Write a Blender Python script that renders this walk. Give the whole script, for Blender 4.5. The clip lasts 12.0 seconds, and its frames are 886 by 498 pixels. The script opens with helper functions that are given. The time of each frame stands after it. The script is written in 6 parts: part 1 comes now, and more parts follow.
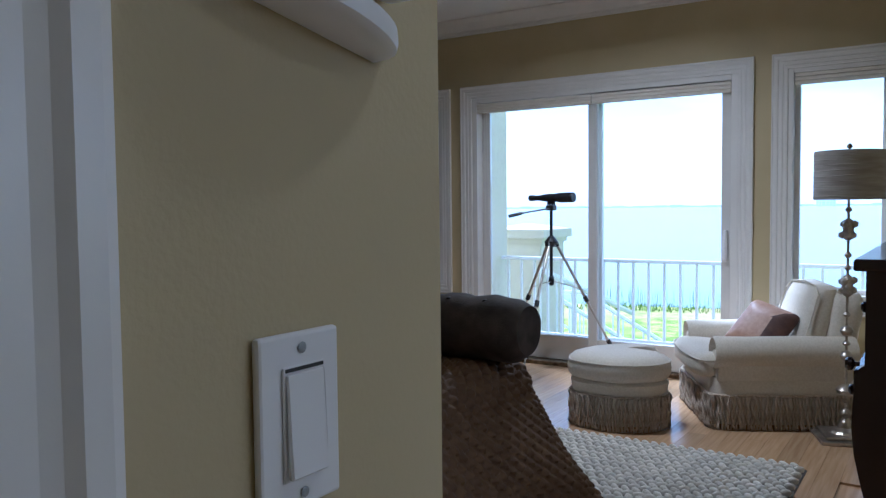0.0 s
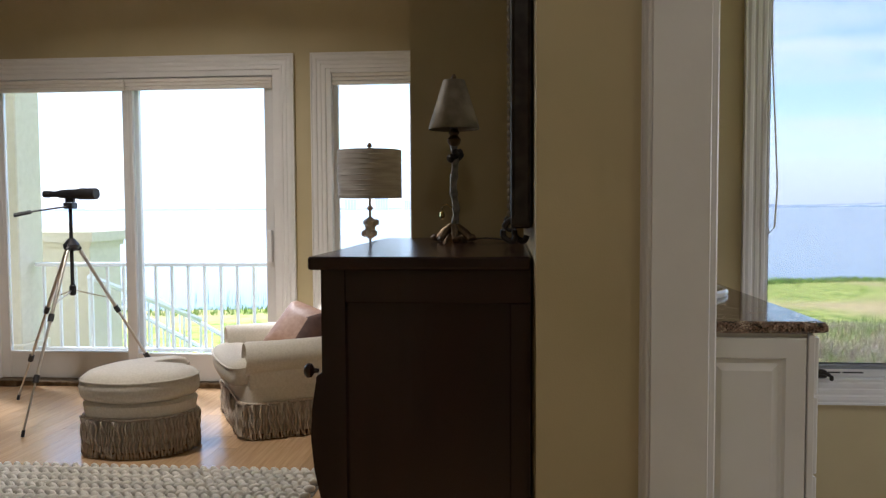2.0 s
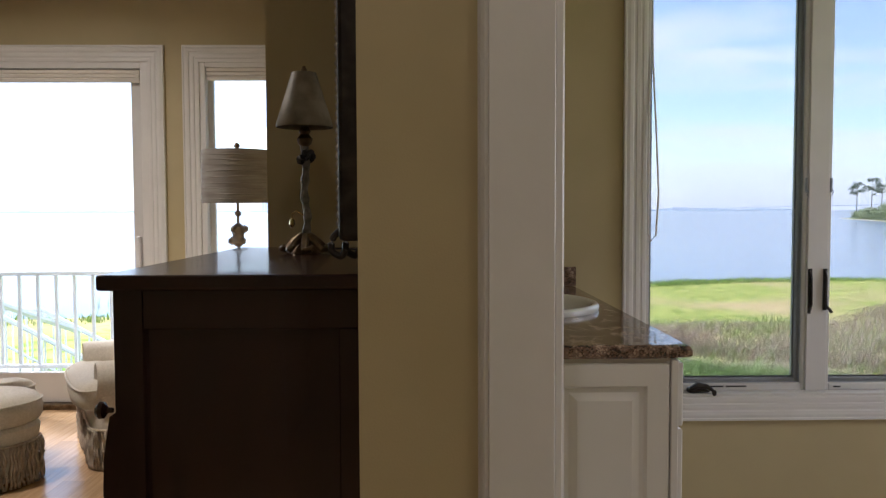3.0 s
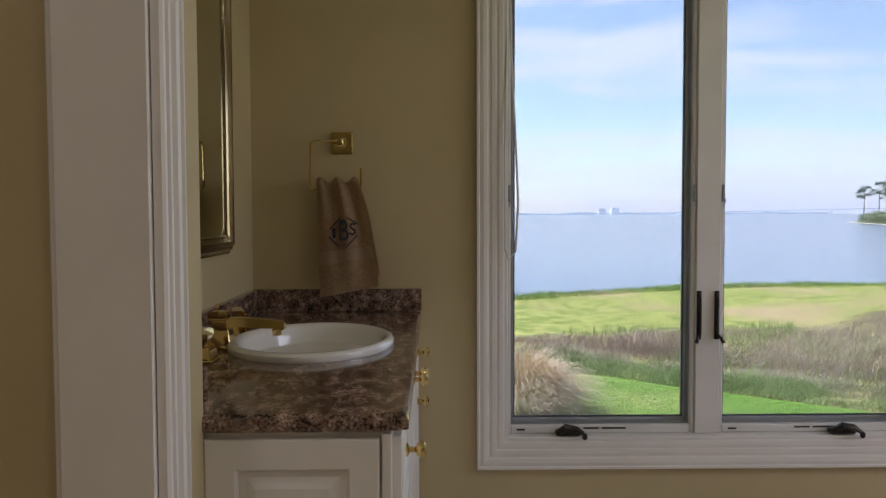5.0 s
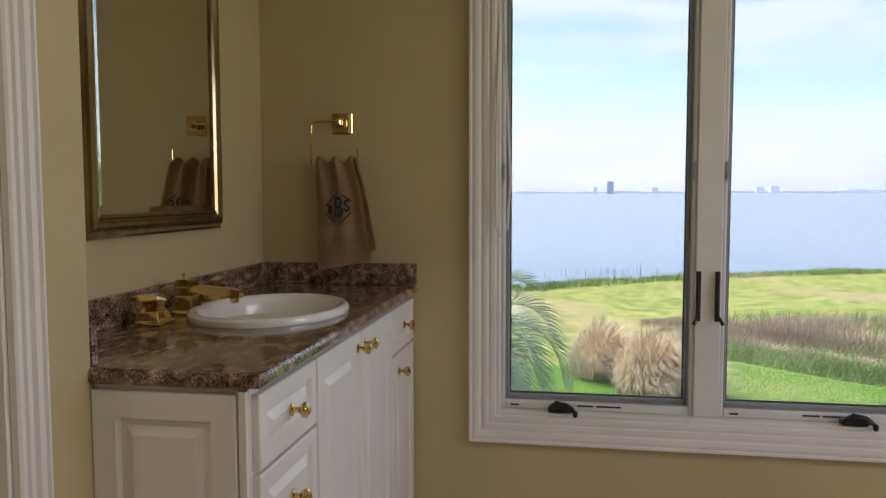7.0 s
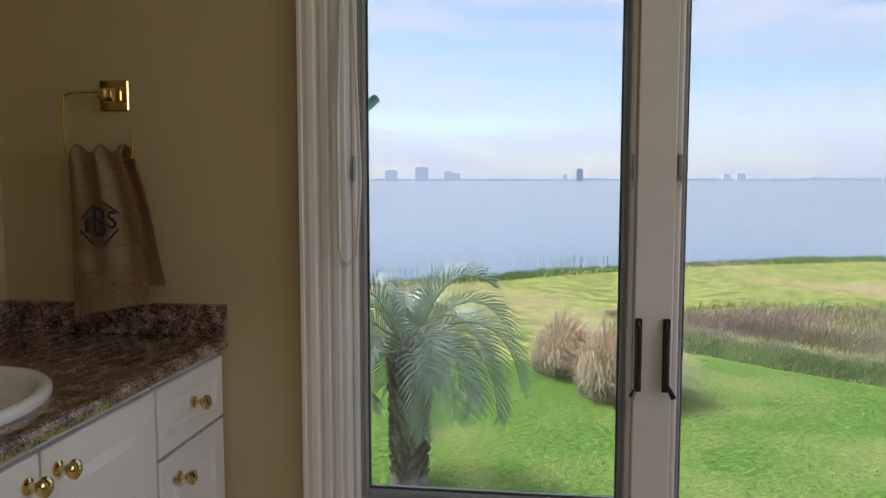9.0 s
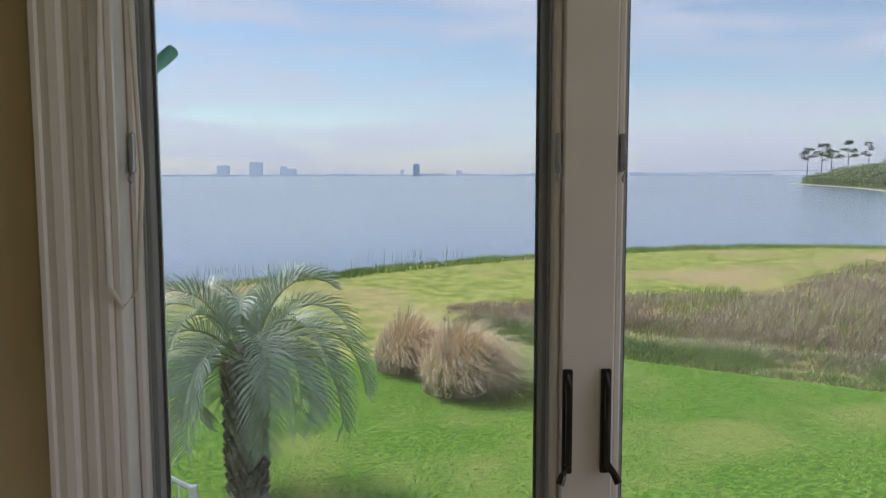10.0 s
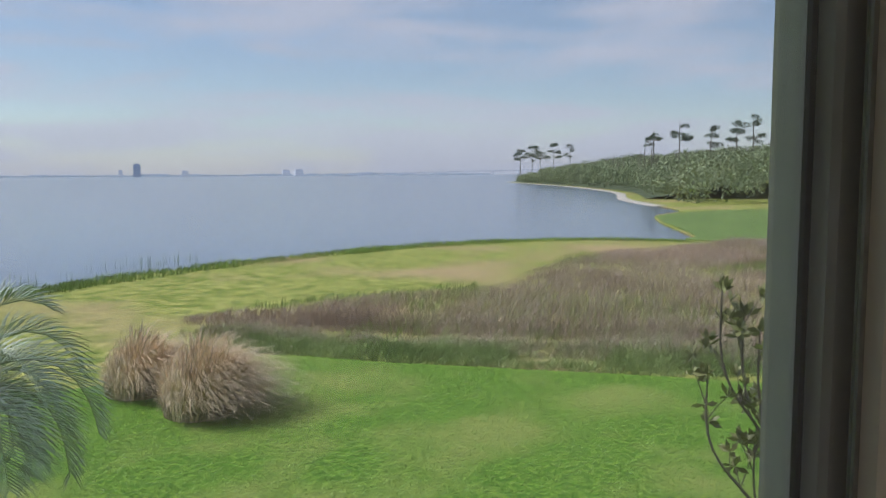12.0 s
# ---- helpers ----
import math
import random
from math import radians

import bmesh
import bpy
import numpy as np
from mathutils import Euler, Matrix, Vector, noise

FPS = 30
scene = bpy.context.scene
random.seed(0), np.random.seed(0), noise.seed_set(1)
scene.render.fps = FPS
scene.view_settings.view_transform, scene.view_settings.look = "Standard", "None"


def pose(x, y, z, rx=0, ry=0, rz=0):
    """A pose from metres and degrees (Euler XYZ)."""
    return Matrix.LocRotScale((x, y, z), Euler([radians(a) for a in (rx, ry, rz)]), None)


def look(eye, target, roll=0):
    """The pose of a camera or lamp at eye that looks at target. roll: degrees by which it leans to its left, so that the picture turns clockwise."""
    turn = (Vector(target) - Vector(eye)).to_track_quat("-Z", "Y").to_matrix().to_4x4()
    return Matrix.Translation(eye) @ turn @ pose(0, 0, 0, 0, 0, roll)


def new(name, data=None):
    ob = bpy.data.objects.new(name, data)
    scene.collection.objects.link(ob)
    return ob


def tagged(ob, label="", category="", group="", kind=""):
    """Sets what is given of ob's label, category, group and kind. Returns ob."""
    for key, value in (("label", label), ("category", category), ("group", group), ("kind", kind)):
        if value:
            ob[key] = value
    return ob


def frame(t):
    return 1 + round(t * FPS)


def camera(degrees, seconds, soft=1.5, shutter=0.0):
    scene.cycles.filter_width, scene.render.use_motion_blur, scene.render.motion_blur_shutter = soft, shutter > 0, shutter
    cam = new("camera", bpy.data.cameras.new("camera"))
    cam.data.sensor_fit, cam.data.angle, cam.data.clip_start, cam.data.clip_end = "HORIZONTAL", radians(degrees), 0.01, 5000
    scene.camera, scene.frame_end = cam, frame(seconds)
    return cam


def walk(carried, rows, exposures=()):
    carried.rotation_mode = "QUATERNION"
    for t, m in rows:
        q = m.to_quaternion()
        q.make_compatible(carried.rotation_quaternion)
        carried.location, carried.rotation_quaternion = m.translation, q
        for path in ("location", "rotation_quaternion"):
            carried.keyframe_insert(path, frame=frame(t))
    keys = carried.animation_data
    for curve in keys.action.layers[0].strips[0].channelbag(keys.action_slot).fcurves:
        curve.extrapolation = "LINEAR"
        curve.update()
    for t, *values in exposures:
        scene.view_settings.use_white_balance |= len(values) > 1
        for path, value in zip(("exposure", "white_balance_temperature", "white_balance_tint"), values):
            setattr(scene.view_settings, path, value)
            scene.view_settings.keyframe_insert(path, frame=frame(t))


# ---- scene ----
cam = camera(58.6, 12.0, 1.35)
PATH = [
    (0, (0.304, 1.013, 1.31), (-0.778, 2.692, 1.207), -0.6),
    (0.5, (0.414, 1.134, 1.309), (-0.467, 2.926, 1.204), -0.6),
    (1, (0.459, 1.279, 1.287), (-0.16, 3.178, 1.181), -0.5),
    (1.5, (0.52, 1.391, 1.285), (0.142, 3.352, 1.18), -0.4),
    (2, (0.594, 1.512, 1.279), (0.43, 3.502, 1.175), -0.3),
    (2.5, (0.677, 1.623, 1.278), (0.652, 3.62, 1.175), -0.3),
    (3, (0.799, 1.799, 1.293), (0.838, 3.796, 1.195), -0.2),
    (3.2, (0.849, 1.865, 1.288), (0.898, 3.862, 1.191), -0.3),
    (4.8, (1.381, 2.213, 1.318), (1.409, 4.211, 1.224), -0.0),
    (5, (1.434, 2.248, 1.321), (1.457, 4.246, 1.232), -0.2),
    (5.5, (1.619, 2.277, 1.322), (1.606, 4.275, 1.221), -0.2),
    (6, (1.804, 2.251, 1.322), (1.637, 4.24, 1.203), -0.3),
    (6.5, (1.89, 2.207, 1.311), (1.611, 4.183, 1.174), -0.2),
    (6.7, (1.923, 2.196, 1.313), (1.609, 4.166, 1.174), -0.1),
    (8.5, (2.068, 2.811, 1.351), (1.694, 4.769, 1.18), -0.2),
    (9, (2.152, 3.162, 1.364), (1.887, 5.137, 1.188), -0.0),
    (9.5, (2.139, 3.476, 1.358), (2.133, 5.468, 1.176), 0.1),
    (10, (2.074, 3.769, 1.357), (2.215, 5.755, 1.169), -0.1),
    (10.5, (2.031, 4.073, 1.357), (2.252, 6.051, 1.167), -0.1),
    (11, (1.957, 4.312, 1.357), (2.318, 6.27, 1.167), -0.1),
    (11.5, (1.857, 4.5, 1.359), (2.394, 6.417, 1.168), -0.2),
    (12, (1.923, 4.682, 1.348), (2.708, 6.512, 1.158), -0.3),
]
walk(cam, [(t, look(eye, target, roll)) for t, eye, target, roll in PATH],
     exposures=[(0.0, 1.08, 4450, 11), (0.5, 1.08, 5000, 12), (1.0, 1.2, 5250, 11), (2.5, 1.24, 5750, 14), (5.0, 1.1, 5900, 18), (6.5, 1.32, 6100, 18), (8.5, 1.08, 6100, 16), (9.5, 0.78, 6100, 15), (10.5, 0.44, 6200, 14), (12.0, 0.34, 6200, 15)])

# ---- world and sun ----
world = bpy.data.worlds.new("sky")
scene.world = world
world.use_nodes = True
wn, wl = world.node_tree.nodes, world.node_tree.links
wn.clear()
w_out = wn.new("ShaderNodeOutputWorld")
w_bg = wn.new("ShaderNodeBackground")
w_sky = wn.new("ShaderNodeTexSky")
w_sky.sky_type = "NISHITA"
w_sky.sun_disc = False
w_sky.sun_elevation = radians(50)
w_sky.sun_rotation = radians(-55)
w_sky.air_density, w_sky.dust_density, w_sky.ozone_density = 1.0, 0.1, 2.0
w_co = wn.new("ShaderNodeTexCoord")
w_map = wn.new("ShaderNodeMapping")
w_map.inputs["Scale"].default_value = (1.3, 1.3, 8.0)
w_map.inputs["Rotation"].default_value = (0.05, 0.03, 0.0)
w_noise = wn.new("ShaderNodeTexNoise")
w_noise.inputs["Scale"].default_value = 3.0
w_noise.inputs["Detail"].default_value = 7.0
w_noise.inputs["Roughness"].default_value = 0.52
w_noise.inputs["Distortion"].default_value = 0.35
w_ramp = wn.new("ShaderNodeValToRGB")
w_ramp.color_ramp.elements[0].position, w_ramp.color_ramp.elements[1].position = 0.42, 0.58
w_ramp.color_ramp.elements[0].color = (0.28, 0.28, 0.28, 1)
w_mix = wn.new("ShaderNodeMix")
w_mix.data_type = "RGBA"
w_mul = wn.new("ShaderNodeMath")
w_mul.operation = "MULTIPLY"
w_mul.inputs[1].default_value = 0.82
wl.new(w_co.outputs["Generated"], w_map.inputs["Vector"])
wl.new(w_map.outputs["Vector"], w_noise.inputs["Vector"])
wl.new(w_noise.outputs["Fac"], w_ramp.inputs["Fac"])
wl.new(w_ramp.outputs["Color"], w_mul.inputs[0])
wl.new(w_mul.outputs[0], w_mix.inputs["Factor"])
wl.new(w_sky.outputs["Color"], w_mix.inputs[6])
w_mix.inputs[7].default_value = (5.5, 5.7, 6.6, 1)
# pale haze towards the horizon
w_sep = wn.new("ShaderNodeSeparateXYZ")
w_hz = wn.new("ShaderNodeMapRange")
w_hz.interpolation_type = "SMOOTHSTEP"
w_hz.inputs["From Min"].default_value, w_hz.inputs["From Max"].default_value = -0.02, 0.075
w_hz.inputs["To Min"].default_value, w_hz.inputs["To Max"].default_value = 0.75, 0.0
w_mix2 = wn.new("ShaderNodeMix")
w_mix2.data_type = "RGBA"
wl.new(w_co.outputs["Generated"], w_sep.inputs[0])
wl.new(w_sep.outputs["Z"], w_hz.inputs["Value"])
wl.new(w_hz.outputs["Result"], w_mix2.inputs["Factor"])
wl.new(w_mix.outputs[2], w_mix2.inputs[6])
w_mix2.inputs[7].default_value = (3.9, 4.3, 5.5, 1)
wl.new(w_mix2.outputs[2], w_bg.inputs["Color"])
w_bg.inputs["Strength"].default_value = 0.15
wl.new(w_bg.outputs[0], w_out.inputs["Surface"])

sun = new("sun", bpy.data.lights.new("sun", "SUN"))
sun.data.energy, sun.data.angle, sun.data.color = 3.6, radians(11), (1.0, 0.96, 0.90)
sun.matrix_world = look((0, 0, 0), (0.82 * 0.643, -0.573 * 0.643, -0.766))


def lamp(name, x, y, z, power, size, color, spread=160):
    """A round area light, facing down."""
    data = bpy.data.lights.new(name, "AREA")
    data.shape, data.size, data.energy, data.color, data.spread = "DISK", size, power, color, radians(spread)
    ob = new(name, data)
    ob.location = (x, y, z)
    return ob


CEIL = 2.93
WARM = (1.0, 0.88, 0.72)
# zero-power entries are the bedroom's downlights; powered ones are unseen added fill
DOWNLIGHTS_AND_FILL = [(-3.45, 6.6, 0), (-0.30, 6.5, 0), (-1.6, 5.2, 14.5), (0.62, 2.1, 1.9), (2.7, 3.0, 1.7), (2.5, 1.4, 2.6), (3.6, 2.4, 1.8)]
for lx, ly, power in DOWNLIGHTS_AND_FILL:
    if power:
        lamp("fill_beam", lx, ly, CEIL - 0.03, power, 0.13, WARM)
# daylight of the bathroom's east window, in its opening
EW0, EW1, EWZ0, EWZ1 = 3.0, 4.5, 0.95, 2.15
day = lamp("east_window_daylight", 4.43, (EW0 + EW1) / 2, (EWZ0 + EWZ1) / 2, 4.8, 1.0, (1.0, 0.91, 0.84), 180)
day.data.shape, day.data.size, day.data.size_y = "RECTANGLE", EW1 - EW0 - 0.1, EWZ1 - EWZ0 - 0.1
day.matrix_world = look((4.43, (EW0 + EW1) / 2, (EWZ0 + EWZ1) / 2), (3.4, (EW0 + EW1) / 2, (EWZ0 + EWZ1) / 2))


# ---- materials ----
def rgb(*c):
    return (*c, 1.0)


def mat(name, color, rough=0.5, metal=0.0, color2=None, scale=8.0, detail=5.0, stretch=(1, 1, 1), bump=0.0, bump_scale=40.0,
        bump_stretch=None, rough_var=0.0, spec=0.5, coat=0.0, island=0.0, obj=0.0, ramp=(0.35, 0.65), coarse=0.0, coarse_scale=0.7):
    """A surface with two scales of variation: grain between two colours and, in coarse, slow light and dark stains."""
    m = bpy.data.materials.new(name)
    m.use_nodes = True
    n, l = m.node_tree.nodes, m.node_tree.links
    b = n["Principled BSDF"]
    b.inputs["Roughness"].default_value = rough
    b.inputs["Metallic"].default_value = metal
    b.inputs["Specular IOR Level"].default_value = spec
    b.inputs["Coat Weight"].default_value = coat
    b.inputs["Base Color"].default_value = rgb(*color)
    co = n.new("ShaderNodeTexCoord")
    mp = n.new("ShaderNodeMapping")
    mp.inputs["Scale"].default_value = stretch
    l.new(co.outputs["Object"], mp.inputs["Vector"])
    last = None
    if color2:
        t = n.new("ShaderNodeTexNoise")
        t.inputs["Scale"].default_value, t.inputs["Detail"].default_value = scale, detail
        l.new(mp.outputs["Vector"], t.inputs["Vector"])
        r = n.new("ShaderNodeValToRGB")
        r.color_ramp.elements[0].position, r.color_ramp.elements[1].position = ramp
        r.color_ramp.elements[0].color, r.color_ramp.elements[1].color = rgb(*color), rgb(*color2)
        l.new(t.outputs["Fac"], r.inputs["Fac"])
        last = r.outputs["Color"]
        if rough_var:
            rr = n.new("ShaderNodeMapRange")
            rr.inputs["To Min"].default_value, rr.inputs["To Max"].default_value = rough - rough_var, rough + rough_var
            l.new(t.outputs["Fac"], rr.inputs["Value"])
            l.new(rr.outputs["Result"], b.inputs["Roughness"])
    if coarse or island or obj:
        hsv = n.new("ShaderNodeHueSaturation")
        if last:
            l.new(last, hsv.inputs["Color"])
        else:
            hsv.inputs["Color"].default_value = rgb(*color)
        if coarse:
            t2 = n.new("ShaderNodeTexNoise")
            t2.inputs["Scale"].default_value, t2.inputs["Detail"].default_value = coarse_scale, 3.0
            l.new(co.outputs["Object"], t2.inputs["Vector"])
            src = t2.outputs["Fac"]
            amount = coarse * 2
        elif island:
            g = n.new("ShaderNodeNewGeometry")
            src, amount = g.outputs["Random Per Island"], island
        else:
            g = n.new("ShaderNodeObjectInfo")
            src, amount = g.outputs["Random"], obj
        mr = n.new("ShaderNodeMapRange")
        mr.inputs["To Min"].default_value, mr.inputs["To Max"].default_value = 1 - amount, 1 + amount
        l.new(src, mr.inputs["Value"])
        l.new(mr.outputs["Result"], hsv.inputs["Value"])
        last = hsv.outputs["Color"]
    if last:
        l.new(last, b.inputs["Base Color"])
    if bump:
        mb = n.new("ShaderNodeMapping")
        mb.inputs["Scale"].default_value = bump_stretch or stretch
        l.new(co.outputs["Object"], mb.inputs["Vector"])
        t3 = n.new("ShaderNodeTexNoise")
        t3.inputs["Scale"].default_value, t3.inputs["Detail"].default_value = bump_scale, 4.0
        l.new(mb.outputs["Vector"], t3.inputs["Vector"])
        bp = n.new("ShaderNodeBump")
        bp.inputs["Strength"].default_value, bp.inputs["Distance"].default_value = bump, 0.004
        l.new(t3.outputs["Fac"], bp.inputs["Height"])
        l.new(bp.outputs["Normal"], b.inputs["Normal"])
    return m


def glass_mat(name, tint=(0.97, 0.99, 0.985), gloss=0.06):
    m = bpy.data.materials.new(name)
    m.use_nodes = True
    n, l = m.node_tree.nodes, m.node_tree.links
    n.clear()
    out, mix = n.new("ShaderNodeOutputMaterial"), n.new("ShaderNodeMixShader")
    tr, gl, fr = n.new("ShaderNodeBsdfTransparent"), n.new("ShaderNodeBsdfGlossy"), n.new("ShaderNodeFresnel")
    tr.inputs["Color"].default_value = rgb(*tint)
    gl.inputs["Roughness"].default_value = 0.01
    fr.inputs["IOR"].default_value = 1.25
    l.new(fr.outputs[0], mix.inputs[0])
    l.new(tr.outputs[0], mix.inputs[1])
    l.new(gl.outputs[0], mix.inputs[2])
    l.new(mix.outputs[0], out.inputs["Surface"])
    return m


def screen_mat():
    """Fine grey insect screen: mostly open, with the weave of its wires."""
    m = bpy.data.materials.new("insect_screen")
    m.use_nodes = True
    n, l = m.node_tree.nodes, m.node_tree.links
    n.clear()
    out, mix = n.new("ShaderNodeOutputMaterial"), n.new("ShaderNodeMixShader")
    tr, df = n.new("ShaderNodeBsdfTransparent"), n.new("ShaderNodeBsdfDiffuse")
    tr.inputs["Color"].default_value = rgb(1, 1, 1)
    df.inputs["Color"].default_value = rgb(0.16, 0.17, 0.18)
    mix.inputs[0].default_value = 0.30
    l.new(tr.outputs[0], mix.inputs[1])
    l.new(df.outputs[0], mix.inputs[2])
    l.new(mix.outputs[0], out.inputs["Surface"])
    return m


def granite_mat():
    """Polished brown granite: crystals of dark, rust, tan and grey, drifting in streaks."""
    m = bpy.data.materials.new("brown_granite")
    m.use_nodes = True
    n, l = m.node_tree.nodes, m.node_tree.links
    b = n["Principled BSDF"]
    b.inputs["Roughness"].default_value = 0.09
    b.inputs["Specular IOR Level"].default_value = 0.55
    co = n.new("ShaderNodeTexCoord")
    warp = n.new("ShaderNodeTexNoise")
    warp.inputs["Scale"].default_value, warp.inputs["Detail"].default_value = 60.0, 4.0
    l.new(co.outputs["Object"], warp.inputs["Vector"])
    bend = n.new("ShaderNodeMix")
    bend.data_type = "RGBA"
    bend.blend_type = "ADD"
    bend.inputs["Factor"].default_value = 0.004
    l.new(co.outputs["Object"], bend.inputs[6])
    l.new(warp.outputs["Color"], bend.inputs[7])
    cells = n.new("ShaderNodeTexVoronoi")
    cells.inputs["Scale"].default_value = 270.0
    l.new(bend.outputs[2], cells.inputs["Vector"])
    sep = n.new("ShaderNodeSeparateColor")
    l.new(cells.outputs["Color"], sep.inputs[0])
    drift_map = n.new("ShaderNodeMapping")
    drift_map.inputs["Scale"].default_value = (1.0, 0.45, 1.0)
    drift_map.inputs["Rotation"].default_value = (0.0, 0.0, 0.5)
    drift = n.new("ShaderNodeTexNoise")
    drift.inputs["Scale"].default_value, drift.inputs["Detail"].default_value = 42.0, 7.0
    l.new(co.outputs["Object"], drift_map.inputs["Vector"])
    l.new(drift_map.outputs["Vector"], drift.inputs["Vector"])
    add = n.new("ShaderNodeMath")
    add.operation = "MULTIPLY_ADD"
    add.inputs[1].default_value = 0.55
    l.new(sep.outputs[0], add.inputs[0])
    shift = n.new("ShaderNodeMath")
    shift.operation = "MULTIPLY_ADD"
    shift.inputs[1].default_value, shift.inputs[2].default_value = 1.5, -0.50
    l.new(drift.outputs["Fac"], shift.inputs[0])
    l.new(shift.outputs[0], add.inputs[2])
    ramp = n.new("ShaderNodeValToRGB")
    e = ramp.color_ramp.elements
    e[0].position, e[0].color = 0.16, rgb(0.016, 0.012, 0.009)
    e[1].position, e[1].color = 0.92, rgb(0.46, 0.36, 0.28)
    for at, c in ((0.32, (0.06, 0.036, 0.028)), (0.46, (0.20, 0.115, 0.08)), (0.62, (0.17, 0.13, 0.105)), (0.76, (0.33, 0.22, 0.16))):
        el = ramp.color_ramp.elements.new(at)
        el.color = rgb(*c)
    l.new(add.outputs[0], ramp.inputs["Fac"])
    l.new(ramp.outputs["Color"], b.inputs["Base Color"])
    return m


M_WALL = mat("wall_paint", (0.50, 0.415, 0.235), 0.62, color2=(0.54, 0.45, 0.26), scale=3, bump=0.12, bump_scale=220, coarse=0.03)
M_TRIM = mat("trim_paint", (0.76, 0.74, 0.71), 0.32, color2=(0.80, 0.78, 0.75), scale=5, bump=0.05, bump_scale=60, coarse=0.02)
M_CEIL = mat("ceiling_paint", (0.80, 0.79, 0.76), 0.8, color2=(0.83, 0.82, 0.79), scale=4, bump=0.08, bump_scale=160)
M_OAK = mat("oak_floor", (0.46, 0.29, 0.15), 0.22, color2=(0.58, 0.39, 0.22), scale=2.2, stretch=(24, 1.2, 24), bump=0.05, bump_scale=18, obj=0.14)
M_TILE = mat("bath_tile", (0.62, 0.56, 0.47), 0.3, color2=(0.68, 0.62, 0.54), scale=6)
M_DARKWOOD = mat("dark_mahogany", (0.014, 0.005, 0.004), 0.25, color2=(0.028, 0.009, 0.007), scale=2.5, stretch=(14, 14, 1.2), bump=0.06, bump_scale=10, coat=0.15)
M_WALNUT = mat("black_walnut", (0.016, 0.009, 0.007), 0.34, color2=(0.038, 0.022, 0.016), scale=2.0, stretch=(12, 12, 0.9), bump=0.1, bump_scale=9)
M_LINEN = mat("cream_linen", (0.62, 0.56, 0.46), 0.85, color2=(0.70, 0.64, 0.54), scale=90, bump=0.3, bump_scale=350, coarse=0.04, coarse_scale=4)
M_FRINGE = mat("bullion_fringe", (0.44, 0.36, 0.27), 0.9, color2=(0.60, 0.52, 0.42), scale=70, stretch=(1, 1, 0.3), bump=0.4, bump_scale=240, obj=0.12)
M_PILLOW = mat("tan_silk", (0.36, 0.20, 0.13), 0.45, color2=(0.44, 0.27, 0.18), scale=30, bump=0.2, bump_scale=200)
M_PILLOWD = mat("brown_velvet", (0.06, 0.026, 0.018), 0.7, color2=(0.10, 0.045, 0.03), scale=20, bump=0.2, bump_scale=160)
M_SPREAD = mat("brown_matelasse", (0.118, 0.061, 0.025), 0.7, color2=(0.167, 0.093, 0.041), scale=26, bump=0.35, bump_scale=260, coarse=0.08, coarse_scale=2)
M_BOLSTER = mat("charcoal_velvet", (0.040, 0.032, 0.027), 0.8, color2=(0.085, 0.066, 0.054), scale=14, bump=0.3, bump_scale=180)
M_RUG = mat("ivory_wool", (0.70, 0.66, 0.58), 0.95, color2=(0.80, 0.76, 0.68), scale=40, bump=0.5, bump_scale=260, island=0.12)
# rug base coloured dark to put shade into the gaps between stitches
M_RUGBASE = mat("shaded_gap_wool", (0.13, 0.12, 0.105), 0.95, color2=(0.19, 0.175, 0.155), scale=40)
M_BLACK = mat("black_rubber", (0.012, 0.012, 0.014), 0.45, color2=(0.02, 0.02, 0.022), scale=30)
M_ALU = mat("tripod_aluminium", (0.50, 0.46, 0.40), 0.32, 0.9, color2=(0.58, 0.54, 0.47), scale=10)
M_SHADE = mat("grey_silk_shade", (0.26, 0.23, 0.20), 0.6, color2=(0.36, 0.33, 0.29), scale=5, stretch=(1, 1, 9), bump=0.2, bump_scale=120)
M_MICA = mat("mottled_mica_shade", (0.14, 0.11, 0.07), 0.5, color2=(0.32, 0.27, 0.19), scale=12, bump=0.2, bump_scale=50)
M_BRONZE = mat("aged_bronze", (0.10, 0.065, 0.035), 0.42, 0.8, color2=(0.24, 0.17, 0.10), scale=25, bump=0.4, bump_scale=60)
M_IRON = mat("dark_iron", (0.03, 0.025, 0.022), 0.5, 0.6, color2=(0.06, 0.05, 0.042), scale=25)
M_SILVER = mat("silvered_lamp", (0.34, 0.30, 0.25), 0.35, 0.85, color2=(0.55, 0.50, 0.43), scale=18)
M_STEM = mat("pewter_stem", (0.16, 0.145, 0.12), 0.5, 0.5, color2=(0.34, 0.31, 0.26), scale=40, bump=0.4, bump_scale=60)
M_GRANITE = granite_mat()
M_CAB = mat("cabinet_white", (0.74, 0.72, 0.69), 0.30, color2=(0.77, 0.75, 0.72), scale=5, bump=0.03, bump_scale=50)
M_PORC = mat("porcelain", (0.80, 0.79, 0.76), 0.07, color2=(0.82, 0.81, 0.78), scale=3, spec=0.6, coat=0.3)
M_BRASS = mat("polished_brass", (0.66, 0.50, 0.20), 0.09, 1.0, color2=(0.72, 0.55, 0.24), scale=8)
M_GOLDF = mat("gilt_frame", (0.24, 0.19, 0.10), 0.20, 0.95, color2=(0.40, 0.33, 0.20), scale=20, stretch=(1, 1, 0.3))
M_MIRROR = mat("mirror_silver", (0.70, 0.71, 0.60), 0.015, 1.0)
M_TOWEL = mat("tan_terry", (0.46, 0.32, 0.19), 0.95, color2=(0.58, 0.42, 0.26), scale=120, bump=0.7, bump_scale=420, coarse=0.06, coarse_scale=9)
